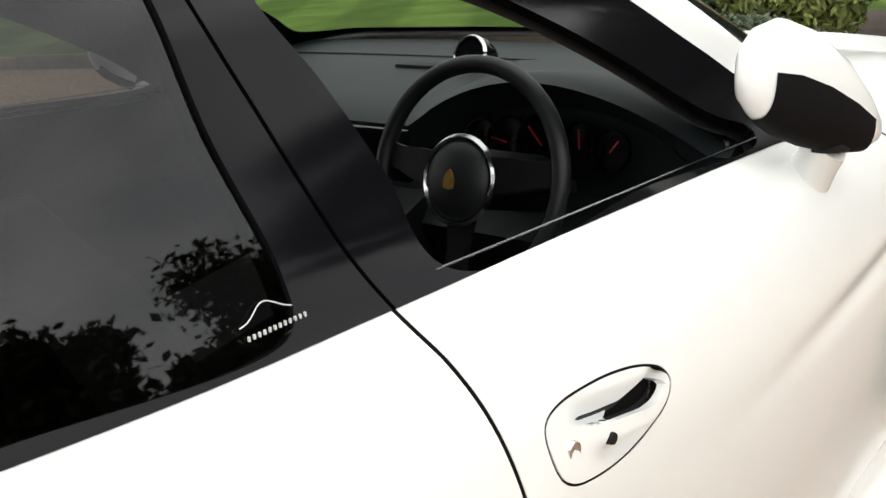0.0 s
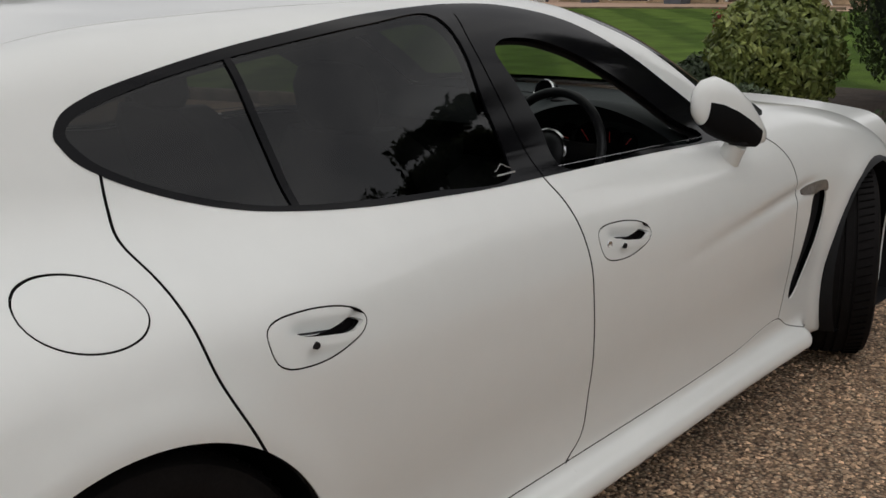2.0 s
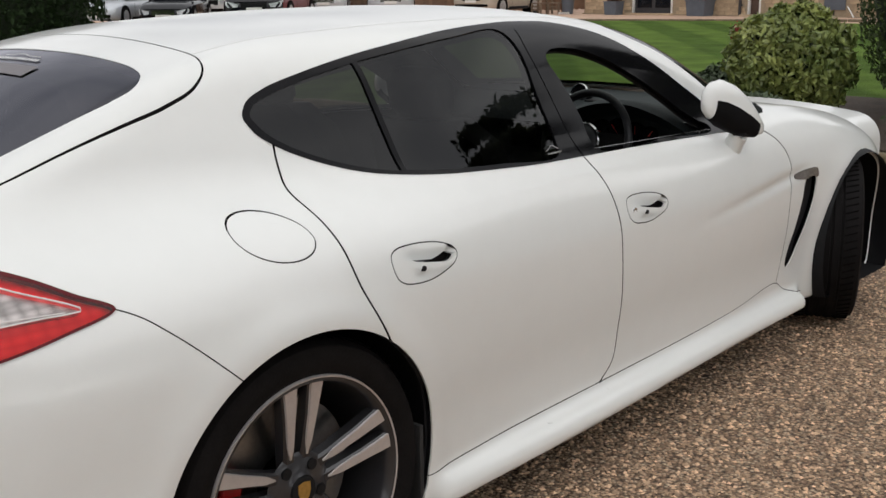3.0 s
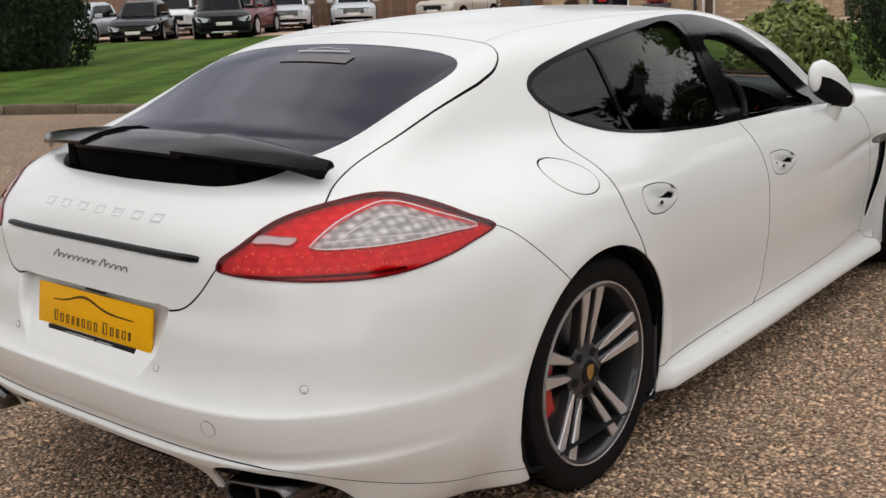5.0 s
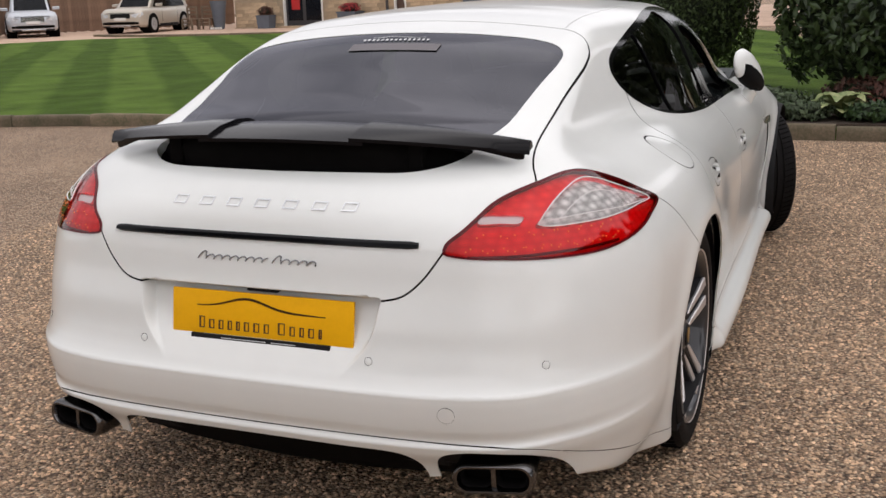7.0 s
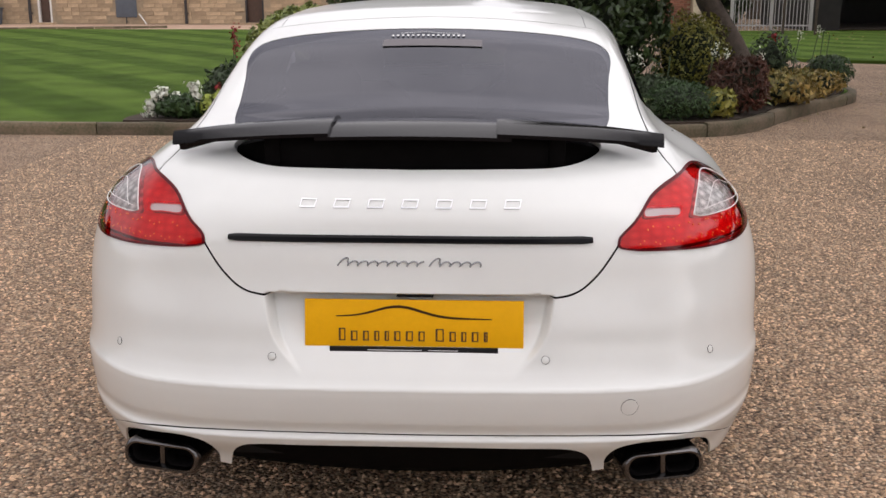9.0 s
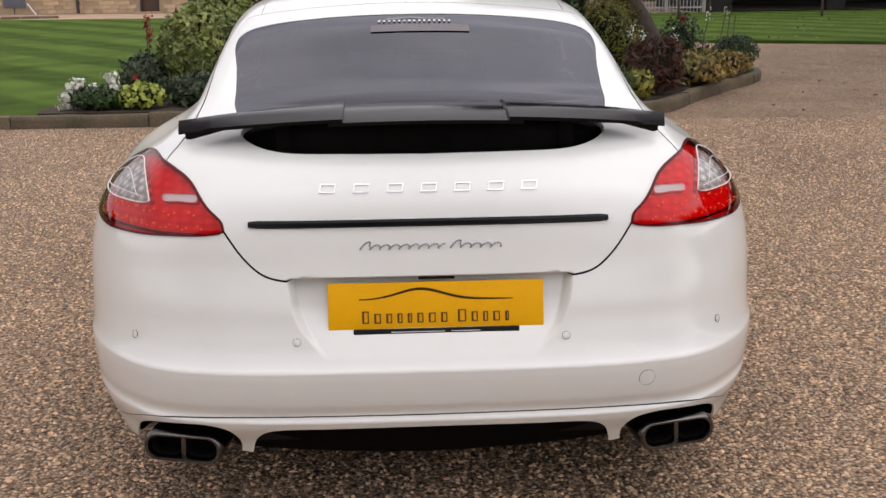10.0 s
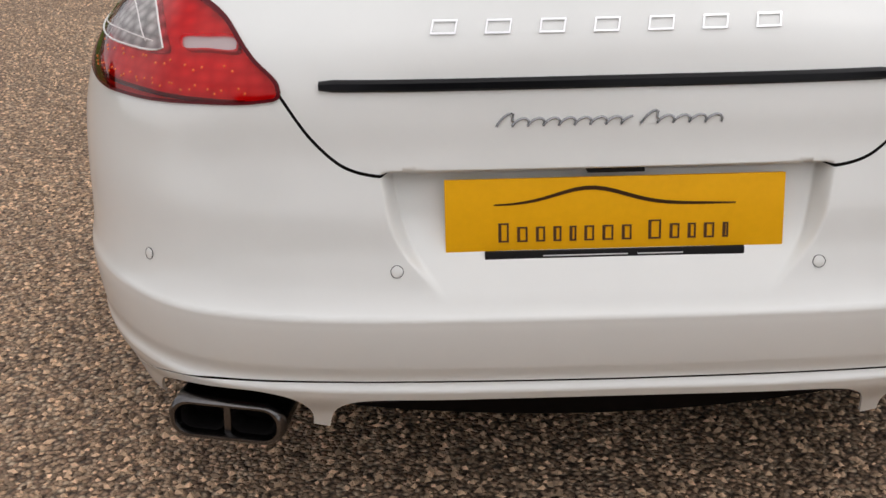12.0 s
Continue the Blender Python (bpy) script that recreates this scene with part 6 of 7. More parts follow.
def leaves(name, places, normals, size, mat, long=1.9, droop=0.25, spread=0.6):
    """Many small folded leaves at places, facing roughly along normals: four corners and a midrib each."""
    n = len(places)
    nv = normals + np.random.normal(0, spread, (n, 3))
    nv /= np.linalg.norm(nv, axis=1)[:, None]
    t = np.random.normal(0, 1, (n, 3))
    t -= (t * nv).sum(1)[:, None] * nv
    t /= np.linalg.norm(t, axis=1)[:, None] + 1e-9
    t[:, 2] -= droop
    b = np.cross(nv, t)
    s = size * np.random.uniform(0.6, 1.25, n)[:, None]
    tip, base = places + t * s * long * 0.5, places - t * s * long * 0.5
    left, right = places + b * s * 0.5 - nv * s * 0.12, places - b * s * 0.5 - nv * s * 0.12
    v = np.stack([base, right, tip, left], 1).reshape(-1, 3)
    i = 4 * np.arange(n)[:, None]
    tri_f = np.concatenate([i + np.array([[0, 1, 2]]), i + np.array([[0, 2, 3]])])
    return quick_mesh(name, v, tri_f, mat)


def lump(p, seed, scale, amount):
    """Uneven growth: a factor near one for each direction."""
    out = np.empty(len(p))
    for k, q in enumerate(p):
        out[k] = 1 + amount * noise.fractal(Vector(q) * scale + Vector((seed, seed * 0.7, 0)), 0.8, 2.0, 3)
    return out


def bush(name, x, y, z, rx, ry, h, n, size, mat, label, seed, flat=0.0, amount=0.28, core=None, long=1.9, category="shrub", spread=0.6, box_like=2.0, open_=0.28):
    """A shrub: stems, a near-black core as inner shade and an uneven shell of leaves with gaps."""
    b = tagged(new(name), label, category, kind="thing")
    b.location = (x, y, z)
    u = np.random.normal(0, 1, (n, 3))
    u /= np.linalg.norm(u, axis=1)[:, None]
    u[:, 2] = np.where(u[:, 2] < -0.75, -u[:, 2], u[:, 2])
    if box_like > 2:
        u /= (np.abs(u) ** box_like).sum(1)[:, None] ** (1 / box_like)
    g = lump(u, seed, 2.2, amount)
    depth = 1 - open_ * np.random.uniform(0, 1, n) ** 2.2
    p = u * np.array([rx, ry, h / 2]) * (g * depth)[:, None]
    p[:, 2] += h / 2
    p[:, 2] = np.maximum(p[:, 2], 0.02)
    ob = new("foliage", leaves("foliage", p, u, size, mat, long, spread=spread))
    ob.parent = b
    # solid core whose near-black colour stands in for shade between the leaves
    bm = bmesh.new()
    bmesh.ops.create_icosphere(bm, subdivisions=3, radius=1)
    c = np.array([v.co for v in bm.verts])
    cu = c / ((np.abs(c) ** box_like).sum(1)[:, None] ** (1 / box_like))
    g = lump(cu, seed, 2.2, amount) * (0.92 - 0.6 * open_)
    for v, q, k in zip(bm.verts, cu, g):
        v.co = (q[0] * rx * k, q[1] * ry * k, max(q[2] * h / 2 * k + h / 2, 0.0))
    part("inner_growth", bm, core or LEAF_CORE, b, "near-black core, shade inside the leaves")
    for k in range(4):
        a = k * 1.6 + seed
        part("stem", tube([(0.05 * math.cos(a), 0.05 * math.sin(a), -0.02), (0.25 * rx * math.cos(a), 0.25 * ry * math.sin(a), h * 0.35), (0.5 * rx * math.cos(a), 0.5 * ry * math.sin(a), h * 0.7)], 0.018 * max(h, 0.4), None, 6, (1, 0.7, 0.3)), BARK, b)
    return b


BARK = material("bark", (0.085, 0.065, 0.05), rough=0.9, vary=0.35, scale=14, bump=0.7, bump_scale=50)
# painted shade for the cores of shrubs and hedges
LEAF_CORE = material("foliage_shade", (0.012, 0.018, 0.007), rough=0.95, vary=0.4, scale=9)
LAUREL = leaf_mat("laurel_leaf", (0.27, 0.30, 0.085), (0.085, 0.125, 0.032), 0.38, 0.35)
DARK_LAUREL = leaf_mat("dark_laurel_leaf", (0.045, 0.072, 0.022), (0.020, 0.036, 0.012), 0.35, 0.45)
YEW = leaf_mat("yew_leaf", (0.055, 0.080, 0.022), (0.030, 0.050, 0.014), 0.6, 0.4)
GOLDEN = leaf_mat("golden_leaf", (0.26, 0.22, 0.035), (0.11, 0.13, 0.03), 0.5, 0.4)
BOX = leaf_mat("box_leaf", (0.045, 0.085, 0.025), (0.022, 0.045, 0.015), 0.45, 0.4)
LIME = leaf_mat("lime_leaf", (0.36, 0.40, 0.07), (0.22, 0.28, 0.05), 0.5, 0.3)
HOSTA = leaf_mat("hosta_leaf", (0.40, 0.40, 0.20), (0.10, 0.16, 0.05), 0.45, 0.45)
RUSSET = leaf_mat("russet_leaf", (0.11, 0.035, 0.022), (0.05, 0.03, 0.02), 0.6, 0.4)
MIXED = leaf_mat("autumn_bedding_leaf", (0.30, 0.19, 0.05), (0.10, 0.11, 0.03), 0.55, 0.5)
GREY_GREEN = leaf_mat("grey_green_leaf", (0.075, 0.10, 0.05), (0.035, 0.055, 0.025), 0.6, 0.4)
WHITE_PETAL = leaf_mat("white_petal", (0.72, 0.72, 0.66), (0.55, 0.58, 0.45), 0.6, 0.15)
RED_PETAL = leaf_mat("red_petal", (0.40, 0.03, 0.035), (0.22, 0.02, 0.03), 0.6, 0.3)
TREE_LEAF = leaf_mat("tree_leaf", (0.050, 0.065, 0.020), (0.026, 0.034, 0.012), 0.55, 0.4)

bush("laurel_bush", -1.90, 8.50, 0.10, 0.60, 0.60, 1.10, 8500, 0.040, LAUREL, "rounded laurel bush with pale green leaves", 1.0, long=2.3, amount=0.18)
bush("yew_dome", -0.85, 10.1, 0.10, 0.95, 0.95, 2.9, 24000, 0.026, YEW, "tall clipped dark green yew dome", 2.0, amount=0.08, long=2.0, open_=0.12, box_like=2.6)
bush("dark_laurel", 1.28, 9.0, 0.05, 0.95, 0.85, 2.5, 9000, 0.052, DARK_LAUREL, "tall dark glossy laurel in the bed", 3.0, amount=0.2, long=2.2)
bush("golden_shrub", 2.62, 9.75, 0.12, 0.46, 0.46, 0.98, 3600, 0.026, GOLDEN, "rounded golden green shrub", 4.0, long=1.8)
bush("box_mound", 2.10, 7.40, 0.10, 0.38, 0.34, 0.40, 4200, 0.016, BOX, "low dark green box mound", 5.0, long=1.6, amount=0.14)
bush("box_mound", 4.52, 10.55, 0.12, 0.30, 0.34, 0.46, 3400, 0.018, BOX, "low dark green box mound", 6.0, long=1.6, amount=0.14)
bush("russet_clump", 2.76, 7.85, 0.12, 0.31, 0.28, 0.60, 2800, 0.018, RUSSET, "fine russet grass clump", 7.0, long=5.0, spread=0.9)
bush("white_flower_bush", -2.92, 7.30, 0.12, 0.30, 0.22, 0.24, 1500, 0.034, BOX, "low bush with clusters of white blooms", 8.0)
bush("lime_plant", -2.50, 7.26, 0.12, 0.25, 0.18, 0.26, 420, 0.052, LIME, "lime green leafy plant", 9.0, long=1.3)
bush("low_bedding", -1.9, 7.55, 0.12, 0.55, 0.30, 0.34, 1500, 0.032, GREY_GREEN, "grey green bedding plants", 10.0)
bush("low_bedding", 0.15, 7.75, 0.12, 0.75, 0.42, 0.28, 1600, 0.034, GREY_GREEN, "grey green bedding plants", 11.0)
bush("low_bedding", -2.72, 8.6, 0.12, 0.30, 0.30, 0.44, 1500, 0.034, GREY_GREEN, "grey green bedding plants", 12.0)
bush("autumn_bedding", 3.42, 8.85, 0.12, 0.50, 0.46, 0.36, 1500, 0.038, MIXED, "yellow and russet bedding plants", 13.0)
bush("autumn_bedding", 4.0, 9.75, 0.12, 0.46, 0.42, 0.34, 1300, 0.036, MIXED, "yellow and russet bedding plants", 14.0)
bush("autumn_bedding", 2.48, 7.50, 0.12, 0.20, 0.24, 0.30, 500, 0.042, GOLDEN, "yellow leafed bedding plant", 15.0)
bush("rose_bush", 3.72, 10.35, 0.12, 0.36, 0.34, 0.72, 900, 0.034, GREY_GREEN, "rose bush with a few orange blooms", 16.0, open_=0.6)
bush("low_bedding", 2.0, 8.5, 0.12, 0.5, 0.4, 0.34, 1200, 0.036, GREY_GREEN, "grey green bedding plants", 17.0)
bush("red_bedding", 1.35, 8.55, 0.12, 0.42, 0.32, 0.30, 800, 0.036, RUSSET, "dark red bedding plants", 18.0)


for k, (x, y, mat) in enumerate(((0.45, 7.32, BOX), (0.80, 7.25, GREY_GREEN), (1.42, 7.22, BOX), (1.62, 7.28, GREY_GREEN))):
    bush("low_bedding", x, y, 0.12, 0.26, 0.16, 0.20, 700, 0.028, mat, "low green bedding plants along the edging", 19.0 + k)


def hosta(x, y, z, r, n, label):
    """A rosette of broad arching leaves."""
    h = tagged(new("hosta"), label, "plant", kind="thing")
    h.location = (x, y, z)
    for k in range(n):
        a = k * 2.4
        reach = r * (0.55 + 0.45 * ((k * 7) % 10) / 10)
        bm = bmesh.new()
        rows = []
        for t in np.linspace(0, 1, 6):
            w = 0.21 * r * math.sin(math.pi * min(0.04 + t * 0.95, 1)) ** 0.8 + 0.003
            d, up = reach * t, r * (1.75 - 0.5 * (k % 3)) * (t - 0.72 * t * t) + 0.02
            c = Vector((d * math.cos(a), d * math.sin(a), up))
            n2 = Vector((-math.sin(a), math.cos(a), 0))
            rows.append([bm.verts.new(c - n2 * w + Vector((0, 0, 0.25 * w))), bm.verts.new(c), bm.verts.new(c + n2 * w + Vector((0, 0, 0.25 * w)))])
        for p, q in zip(rows, rows[1:]):
            for i in (0, 1):
                bm.faces.new((p[i], p[i + 1], q[i + 1], q[i]))
        part("leaf", bm, HOSTA, h)
    return h


hosta(1.12, 7.42, 0.12, 0.36, 26, "pale edged hosta with broad leaves")
hosta(1.72, 7.45, 0.12, 0.28, 20, "pale edged hosta with broad leaves")
hosta(3.05, 8.25, 0.12, 0.24, 12, "pale edged hosta with broad leaves")


def spire(x, y, z, h, mat, heads, size, label, bend=0.1, name="flower_stem"):
    """A stem with a head of petals near its top."""
    f = tagged(new(name), label, "flower", kind="thing")
    f.location = (x, y, z)
    top = Vector((bend * h, bend * 0.4 * h, h))
    part("stem", tube([(0, 0, 0), (bend * 0.3 * h, 0, h * 0.6), top], 0.006, None, 6), GREY_GREEN, f)
    q = np.random.normal(0, 1, (heads, 3)) * np.array([size * 0.8, size * 0.8, size * 1.6]) + np.array(top) - np.array([0, 0, size])
    nrm = np.random.normal(0, 1, (heads, 3))
    ob = tagged(new("petals", leaves("petals", q, nrm, size * 0.8, mat, 1.4)), kind="stuff")
    ob.parent = f
    return f


for x, y, h in ((1.58, 7.95, 0.62), (1.70, 8.02, 0.58), (2.45, 7.9, 0.70), (2.56, 7.85, 0.66), (2.98, 8.1, 0.60), (3.75, 9.5, 0.78), (4.02, 9.7, 0.82)):
    spire(x, y, 0.12, h, WHITE_PETAL, 26, 0.028, "tall stem with drooping white blooms", 0.12)
for x, y, h in ((4.2, 9.95, 0.80), (4.32, 10.1, 0.72), (2.05, 8.0, 0.60)):
    spire(x, y, 0.12, h, GREY_GREEN, 10, 0.018, "tall faded seed stem", 0.05)
for x, y, h, s in ((-2.80, 9.05, 0.80, 0.034), (-2.77, 9.0, 0.66, 0.030)):
    spire(x, y, 0.12, h, RED_PETAL, 60, s, "dark red plume flower", 0.03)
for x, y, z in ((-3.16, 7.22, 0.36), (-3.08, 7.22, 0.39), (-3.22, 7.20, 0.26), (-3.24, 7.22, 0.19), (-2.78, 7.25, 0.44), (-2.76, 7.25, 0.36), (-2.96, 7.25, 0.34)):
    f = tagged(new("white_bloom"), "round cluster of white petals", "flower", kind="thing")
    f.location = (x, y, z)
    q = np.random.normal(0, 0.028, (80, 3))
    ob = tagged(new("petals", leaves("petals", q, q / 0.028, 0.042, WHITE_PETAL, 1.1)), kind="stuff")
    ob.parent = f
    part("stem", tube([(0, 0, 0.12 - z), (0, 0, 0)], 0.005, None, 6), GREY_GREEN, f)
for x, y, z, s in ((-1.75, 8.85, 0.42, 0.03), (-1.68, 8.80, 0.36, 0.025), (3.72, 10.30, 0.80, 0.035), (0.75, 7.6, 0.22, 0.03), (0.9, 7.7, 0.2, 0.03), (0.02, 9.95, 1.28, 0.035), (-2.6, 7.5, 0.42, 0.02)):
    f = tagged(new("red_bloom"), "small red flower among the leaves", "flower", kind="thing")
    f.location = (x, y, z)
    q = np.random.normal(0, s, (40, 3))
    ob = tagged(new("petals", leaves("petals", q, q / s, s, RED_PETAL, 1.2)), kind="stuff")
    ob.parent = f
    part("stem", tube([(0, 0, 0.12 - z), (0, 0, 0)], 0.005, None, 6), GREY_GREEN, f)


def tree(x, y, trunk, limbs, crown, leaf_n, size, mat, label, seed, layered=False):
    """A tapered trunk with limbs and a crown of leaf clumps."""
    t = tagged(new("tree"), label, "tree", kind="thing")
    t.location = (x, y, 0)
    r = trunk[0][3]
    part("trunk", tube([p[:3] for p in trunk], 1.0, None, 12, [p[3] for p in trunk]), BARK, t)
    rr = random.Random(seed)
    tips = []
    for k in range(limbs):
        i = rr.randrange(len(trunk) // 2, len(trunk))
        p = Vector(trunk[i][:3])
        a = rr.uniform(0, 6.28)
        out = Vector((math.cos(a), math.sin(a), rr.uniform(-0.1, 0.9) if not layered else rr.uniform(-0.15, 0.2)))
        q = p + out * crown * rr.uniform(0.5, 0.9)
        mid = (p + q) / 2 + Vector((0, 0, 0.1 * crown))
        part("limb", tube([p, mid, q], 1.0, None, 7, (trunk[i][3] * 0.6, trunk[i][3] * 0.35, trunk[i][3] * 0.1)), BARK, t)
        tips += [q, mid, (mid + q) / 2]
    tips = np.array(tips)
    pick = np.random.randint(0, len(tips), leaf_n)
    sp = np.array([0.34, 0.34, 0.10 if layered else 0.30]) * crown
    p = tips[pick] + np.random.normal(0, 1, (leaf_n, 3)) * sp * 0.6
    ob = new("crown", leaves("crown", p, np.random.normal(0, 1, (leaf_n, 3)), size, mat, 1.8))
    ob.parent = t
    return t


lean = [(0, 0, 0, 0.19), (-0.10, 0.02, 0.35, 0.155), (-0.30, 0.06, 0.75, 0.14), (-0.62, 0.10, 1.25, 0.13), (-0.85, 0.15, 1.8, 0.12), (-0.95, 0.2, 2.6, 0.092), (-0.9, 0.3, 3.4, 0.075), (-0.8, 0.3, 4.2, 0.055), (-0.7, 0.3, 5.0, 0.03)]
tree(3.47, 10.05, lean, 22, 1.5, 15000, 0.12, TREE_LEAF, "leaning dark trunk in the flower bed", 3)
straight = [(0, 0, 0, 0.05), (0, 0, 0.8, 0.045), (0.02, 0, 1.5, 0.04), (0.04, 0, 2.2, 0.03), (0.05, 0, 2.9, 0.02)]
tree(12.6, 27.5, straight, 6, 0.9, 1200, 0.08, LIME, "young tree with yellow leaves", 5)
tree(9.6, 28.5, straight, 6, 0.9, 700, 0.08, TREE_LEAF, "slim young tree on the far lawn", 6)
tree(8.8, 29.0, straight, 6, 0.9, 700, 0.08, TREE_LEAF, "slim young tree on the far lawn", 7)
big = [(0, 0, 0, 0.26), (0.05, 0, 1.2, 0.22), (0.1, 0.1, 2.8, 0.18), (0.1, 0.1, 4.2, 0.14), (0.05, 0.1, 5.6, 0.09), (0, 0, 7.0, 0.04)]
for k, (x, y, layered, c, n) in enumerate(((17.0, 9.2, False, 1.9, 12000), (18.5, 6.2, False, 2.2, 12000), (15.6, 12.0, False, 1.2, 5000), (9.9, 13.6, True, 2.0, 16000))):
    tree(x, y, [(a, b, c0 * (0.55 if c < 1.5 else 0.86 if not layered else 1.0), r) for a, b, c0, r in big], 24, c, n, 0.20, TREE_LEAF, "tall dark conifer beside the drive" if layered else "tall dark tree beside the drive", 70 + k, layered)
for k, (x, y, layered, c) in enumerate(((19.5, 1.0, False, 2.6), (19.0, 17.5, False, 2.8), (19.0, -4.0, False, 4.0), (12.0, -13.0, False, 4.0), (0.0, -19.0, False, 4.0), (-12.0, -17.0, False, 4.0), (21.0, 24.0, False, 4.0))):
    tree(x, y, big, 16, c, 6500, 0.20, TREE_LEAF, "tall dark tree beside the drive", 20 + k, layered)


for k, (x, y) in enumerate(((7.5, 45.0), (12.0, 46.0), (17.0, 45.0), (22.5, 44.0), (28.0, 40.0))):
    tree(x, y, [(a, b, c0 * 1.55, r * 1.5) for a, b, c0, r in big], 18, 3.4, 5000, 0.42, TREE_LEAF, "tall dark tree behind the barn", 90 + k)


def hedge(name, x, y, w, d, h, turn, n, size, mat, label, seed):
    return bush(name, x, y, -0.25 * h, w / 2, d / 2, 1.25 * h, n, size, mat, label, seed, amount=0.10, box_like=4.0, open_=0.10, category="hedge")


HEDGE_LEAF = material("conifer_leaf", (0.022, 0.036, 0.014), rough=0.85, spec=0.1, second=(0.011, 0.019, 0.008), scale=2.2, island_random=0.4)
hedge("conifer_hedge", -21.7, 10.0, 6.3, 3.2, 4.8, 0, 26000, 0.07, HEDGE_LEAF, "tall dark conifer hedge at the lawn's edge", 31)
for k, (x, y, w, d) in enumerate(((24, 8, 3, 40), (4, -24, 50, 3), (-20, -16, 26, 3))):
    hedge("boundary_hedge", x, y, w, d, 2.6, 0, 9000, 0.16, DARK_LAUREL, "dark boundary hedge beside the drive", 40 + k)


# ---- house, fence and outbuildings ----
STONE = material("buff_stone", (0.46, 0.34, 0.22), rough=0.9, vary=0.22, scale=6, bump=0.5, bump_scale=45, object_random=0.22)
MORTAR = material("stone_mortar", (0.34, 0.265, 0.18), rough=0.95, vary=0.15, scale=9, bump=0.4, bump_scale=70)
BRICK = material("red_brick", (0.27, 0.115, 0.075), rough=0.9, vary=0.25, scale=12, bump=0.4, bump_scale=80, object_random=0.3)
SLATE = material("roof_slate", (0.09, 0.085, 0.085), rough=0.7, vary=0.25, scale=3, bump=0.3, bump_scale=20)
WHITE_JOINERY = material("white_joinery", (0.72, 0.71, 0.68), rough=0.45, vary=0.06, scale=6)
DARK_JOINERY = material("dark_joinery", (0.035, 0.032, 0.034), rough=0.5, vary=0.2, scale=10)
BROWN_DOOR = material("brown_door", (0.075, 0.040, 0.026), rough=0.5, vary=0.2, scale=10)
SLATE_BLUE = material("slate_blue_paint", (0.10, 0.115, 0.14), rough=0.6, vary=0.12, scale=5)
FENCE_WOOD = material("fence_boards", (0.19, 0.115, 0.075), rough=0.85, vary=0.22, scale=3, bump=0.3, bump_scale=40, object_random=0.18)
OLD_WOOD = material("old_wood", (0.17, 0.125, 0.085), rough=0.85, vary=0.25, scale=9, bump=0.3, bump_scale=60)
BLACK_BOARD = material("black_weatherboard", (0.014, 0.012, 0.011), rough=0.8, vary=0.3, scale=4, bump=0.3, bump_scale=30)
PIER_STONE = material("pale_pier_stone", (0.52, 0.44, 0.31), rough=0.9, vary=0.25, scale=5, bump=0.5, bump_scale=40)
RAIL_PAINT = material("pale_rail_paint", (0.42, 0.41, 0.40), rough=0.5, vary=0.1, scale=20)
PANE = material("dark_pane", (0.008, 0.009, 0.012), rough=0.08, spec=0.35, vary=0.1, scale=1)

house = tagged(new("house"), "long buff stone house with dark doors and drainpipes", "house", kind="thing")
FACE_Y = 37.5
doors = [(-22.2, -20.3), (-17.02, -16.48), (-9.05, -8.35)]
bm = bmesh.new()
edges = [-24.6] + [e for d in doors for e in d] + [-6.0]
for x0, x1 in zip(edges[::2], edges[1::2]):
    box(x0, x1, FACE_Y, FACE_Y + 0.5, -0.02, 2.15, bm)
box(-24.6, -6.0, FACE_Y, FACE_Y + 0.5, 2.15, 5.0, bm)
box(-24.6, -24.1, FACE_Y + 0.5, FACE_Y + 8, -0.02, 5.0, bm)
box(-6.5, -6.0, FACE_Y + 0.5, FACE_Y + 8, -0.02, 5.0, bm)
box(-24.6, -6.0, FACE_Y + 7.5, FACE_Y + 8, -0.02, 5.0, bm)
part("wall", bm, MORTAR, house, "buff coursed stone wall", angle=30)
bm = loft([[(x, FACE_Y - 0.35, 4.95), (x, FACE_Y + 4, 8.0), (x, FACE_Y + 8.35, 4.95), (x, FACE_Y + 8.35, 4.85), (x, FACE_Y - 0.35, 4.85)] for x in (-24.9, -5.7)])
part("roof", bm, SLATE, house, "grey slate roof", angle=20)
for k, (x0, x1) in enumerate(doors):
    wide = k == 0
    frame_mat = WHITE_JOINERY if k < 2 else DARK_JOINERY
    d = part("door", box(x0 + 0.06, x1 - 0.06, FACE_Y + 0.12, FACE_Y + 0.18, 0.03, 2.09), DARK_JOINERY if wide else BROWN_DOOR, house, "dark glazed double doors" if wide else "dark brown door")
    for x in (x0, x1 - 0.07):
        part("jamb", box(x, x + 0.07, FACE_Y - 0.02, FACE_Y + 0.2, 0.0, 2.15), frame_mat, d, bevel=0.006)
    part("lintel", box(x0 + 0.07, x1 - 0.07, FACE_Y - 0.02, FACE_Y + 0.2, 2.085, 2.15), frame_mat, d)
    if wide:
        half = (x0 + x1) / 2
        for a, b in ((x0 + 0.17, half - 0.08), (half + 0.08, x1 - 0.17)):
            part("pane", box(a, b, FACE_Y + 0.112, FACE_Y + 0.119, 0.30, 1.98), PANE, d)
        part("display", box(x0 + 0.35, x0 + 0.75, FACE_Y + 0.104, FACE_Y + 0.111, 0.75, 1.35), RED_CALIPER, d, "red poster behind the glass")
    else:
        part("knob", turned([(0, 0.03), (-0.03, 0.03), (-0.04, 0.001)], 12, None, pose(x1 - 0.14, FACE_Y + 0.12, 1.0, 0, 0, 90)), CHROME, d)
    part("step", box(x0 - 0.15, x1 + 0.15, FACE_Y - 0.4, FACE_Y - 0.001, -0.01, 0.09), STONE, house, "stone doorstep", bevel=0.01)
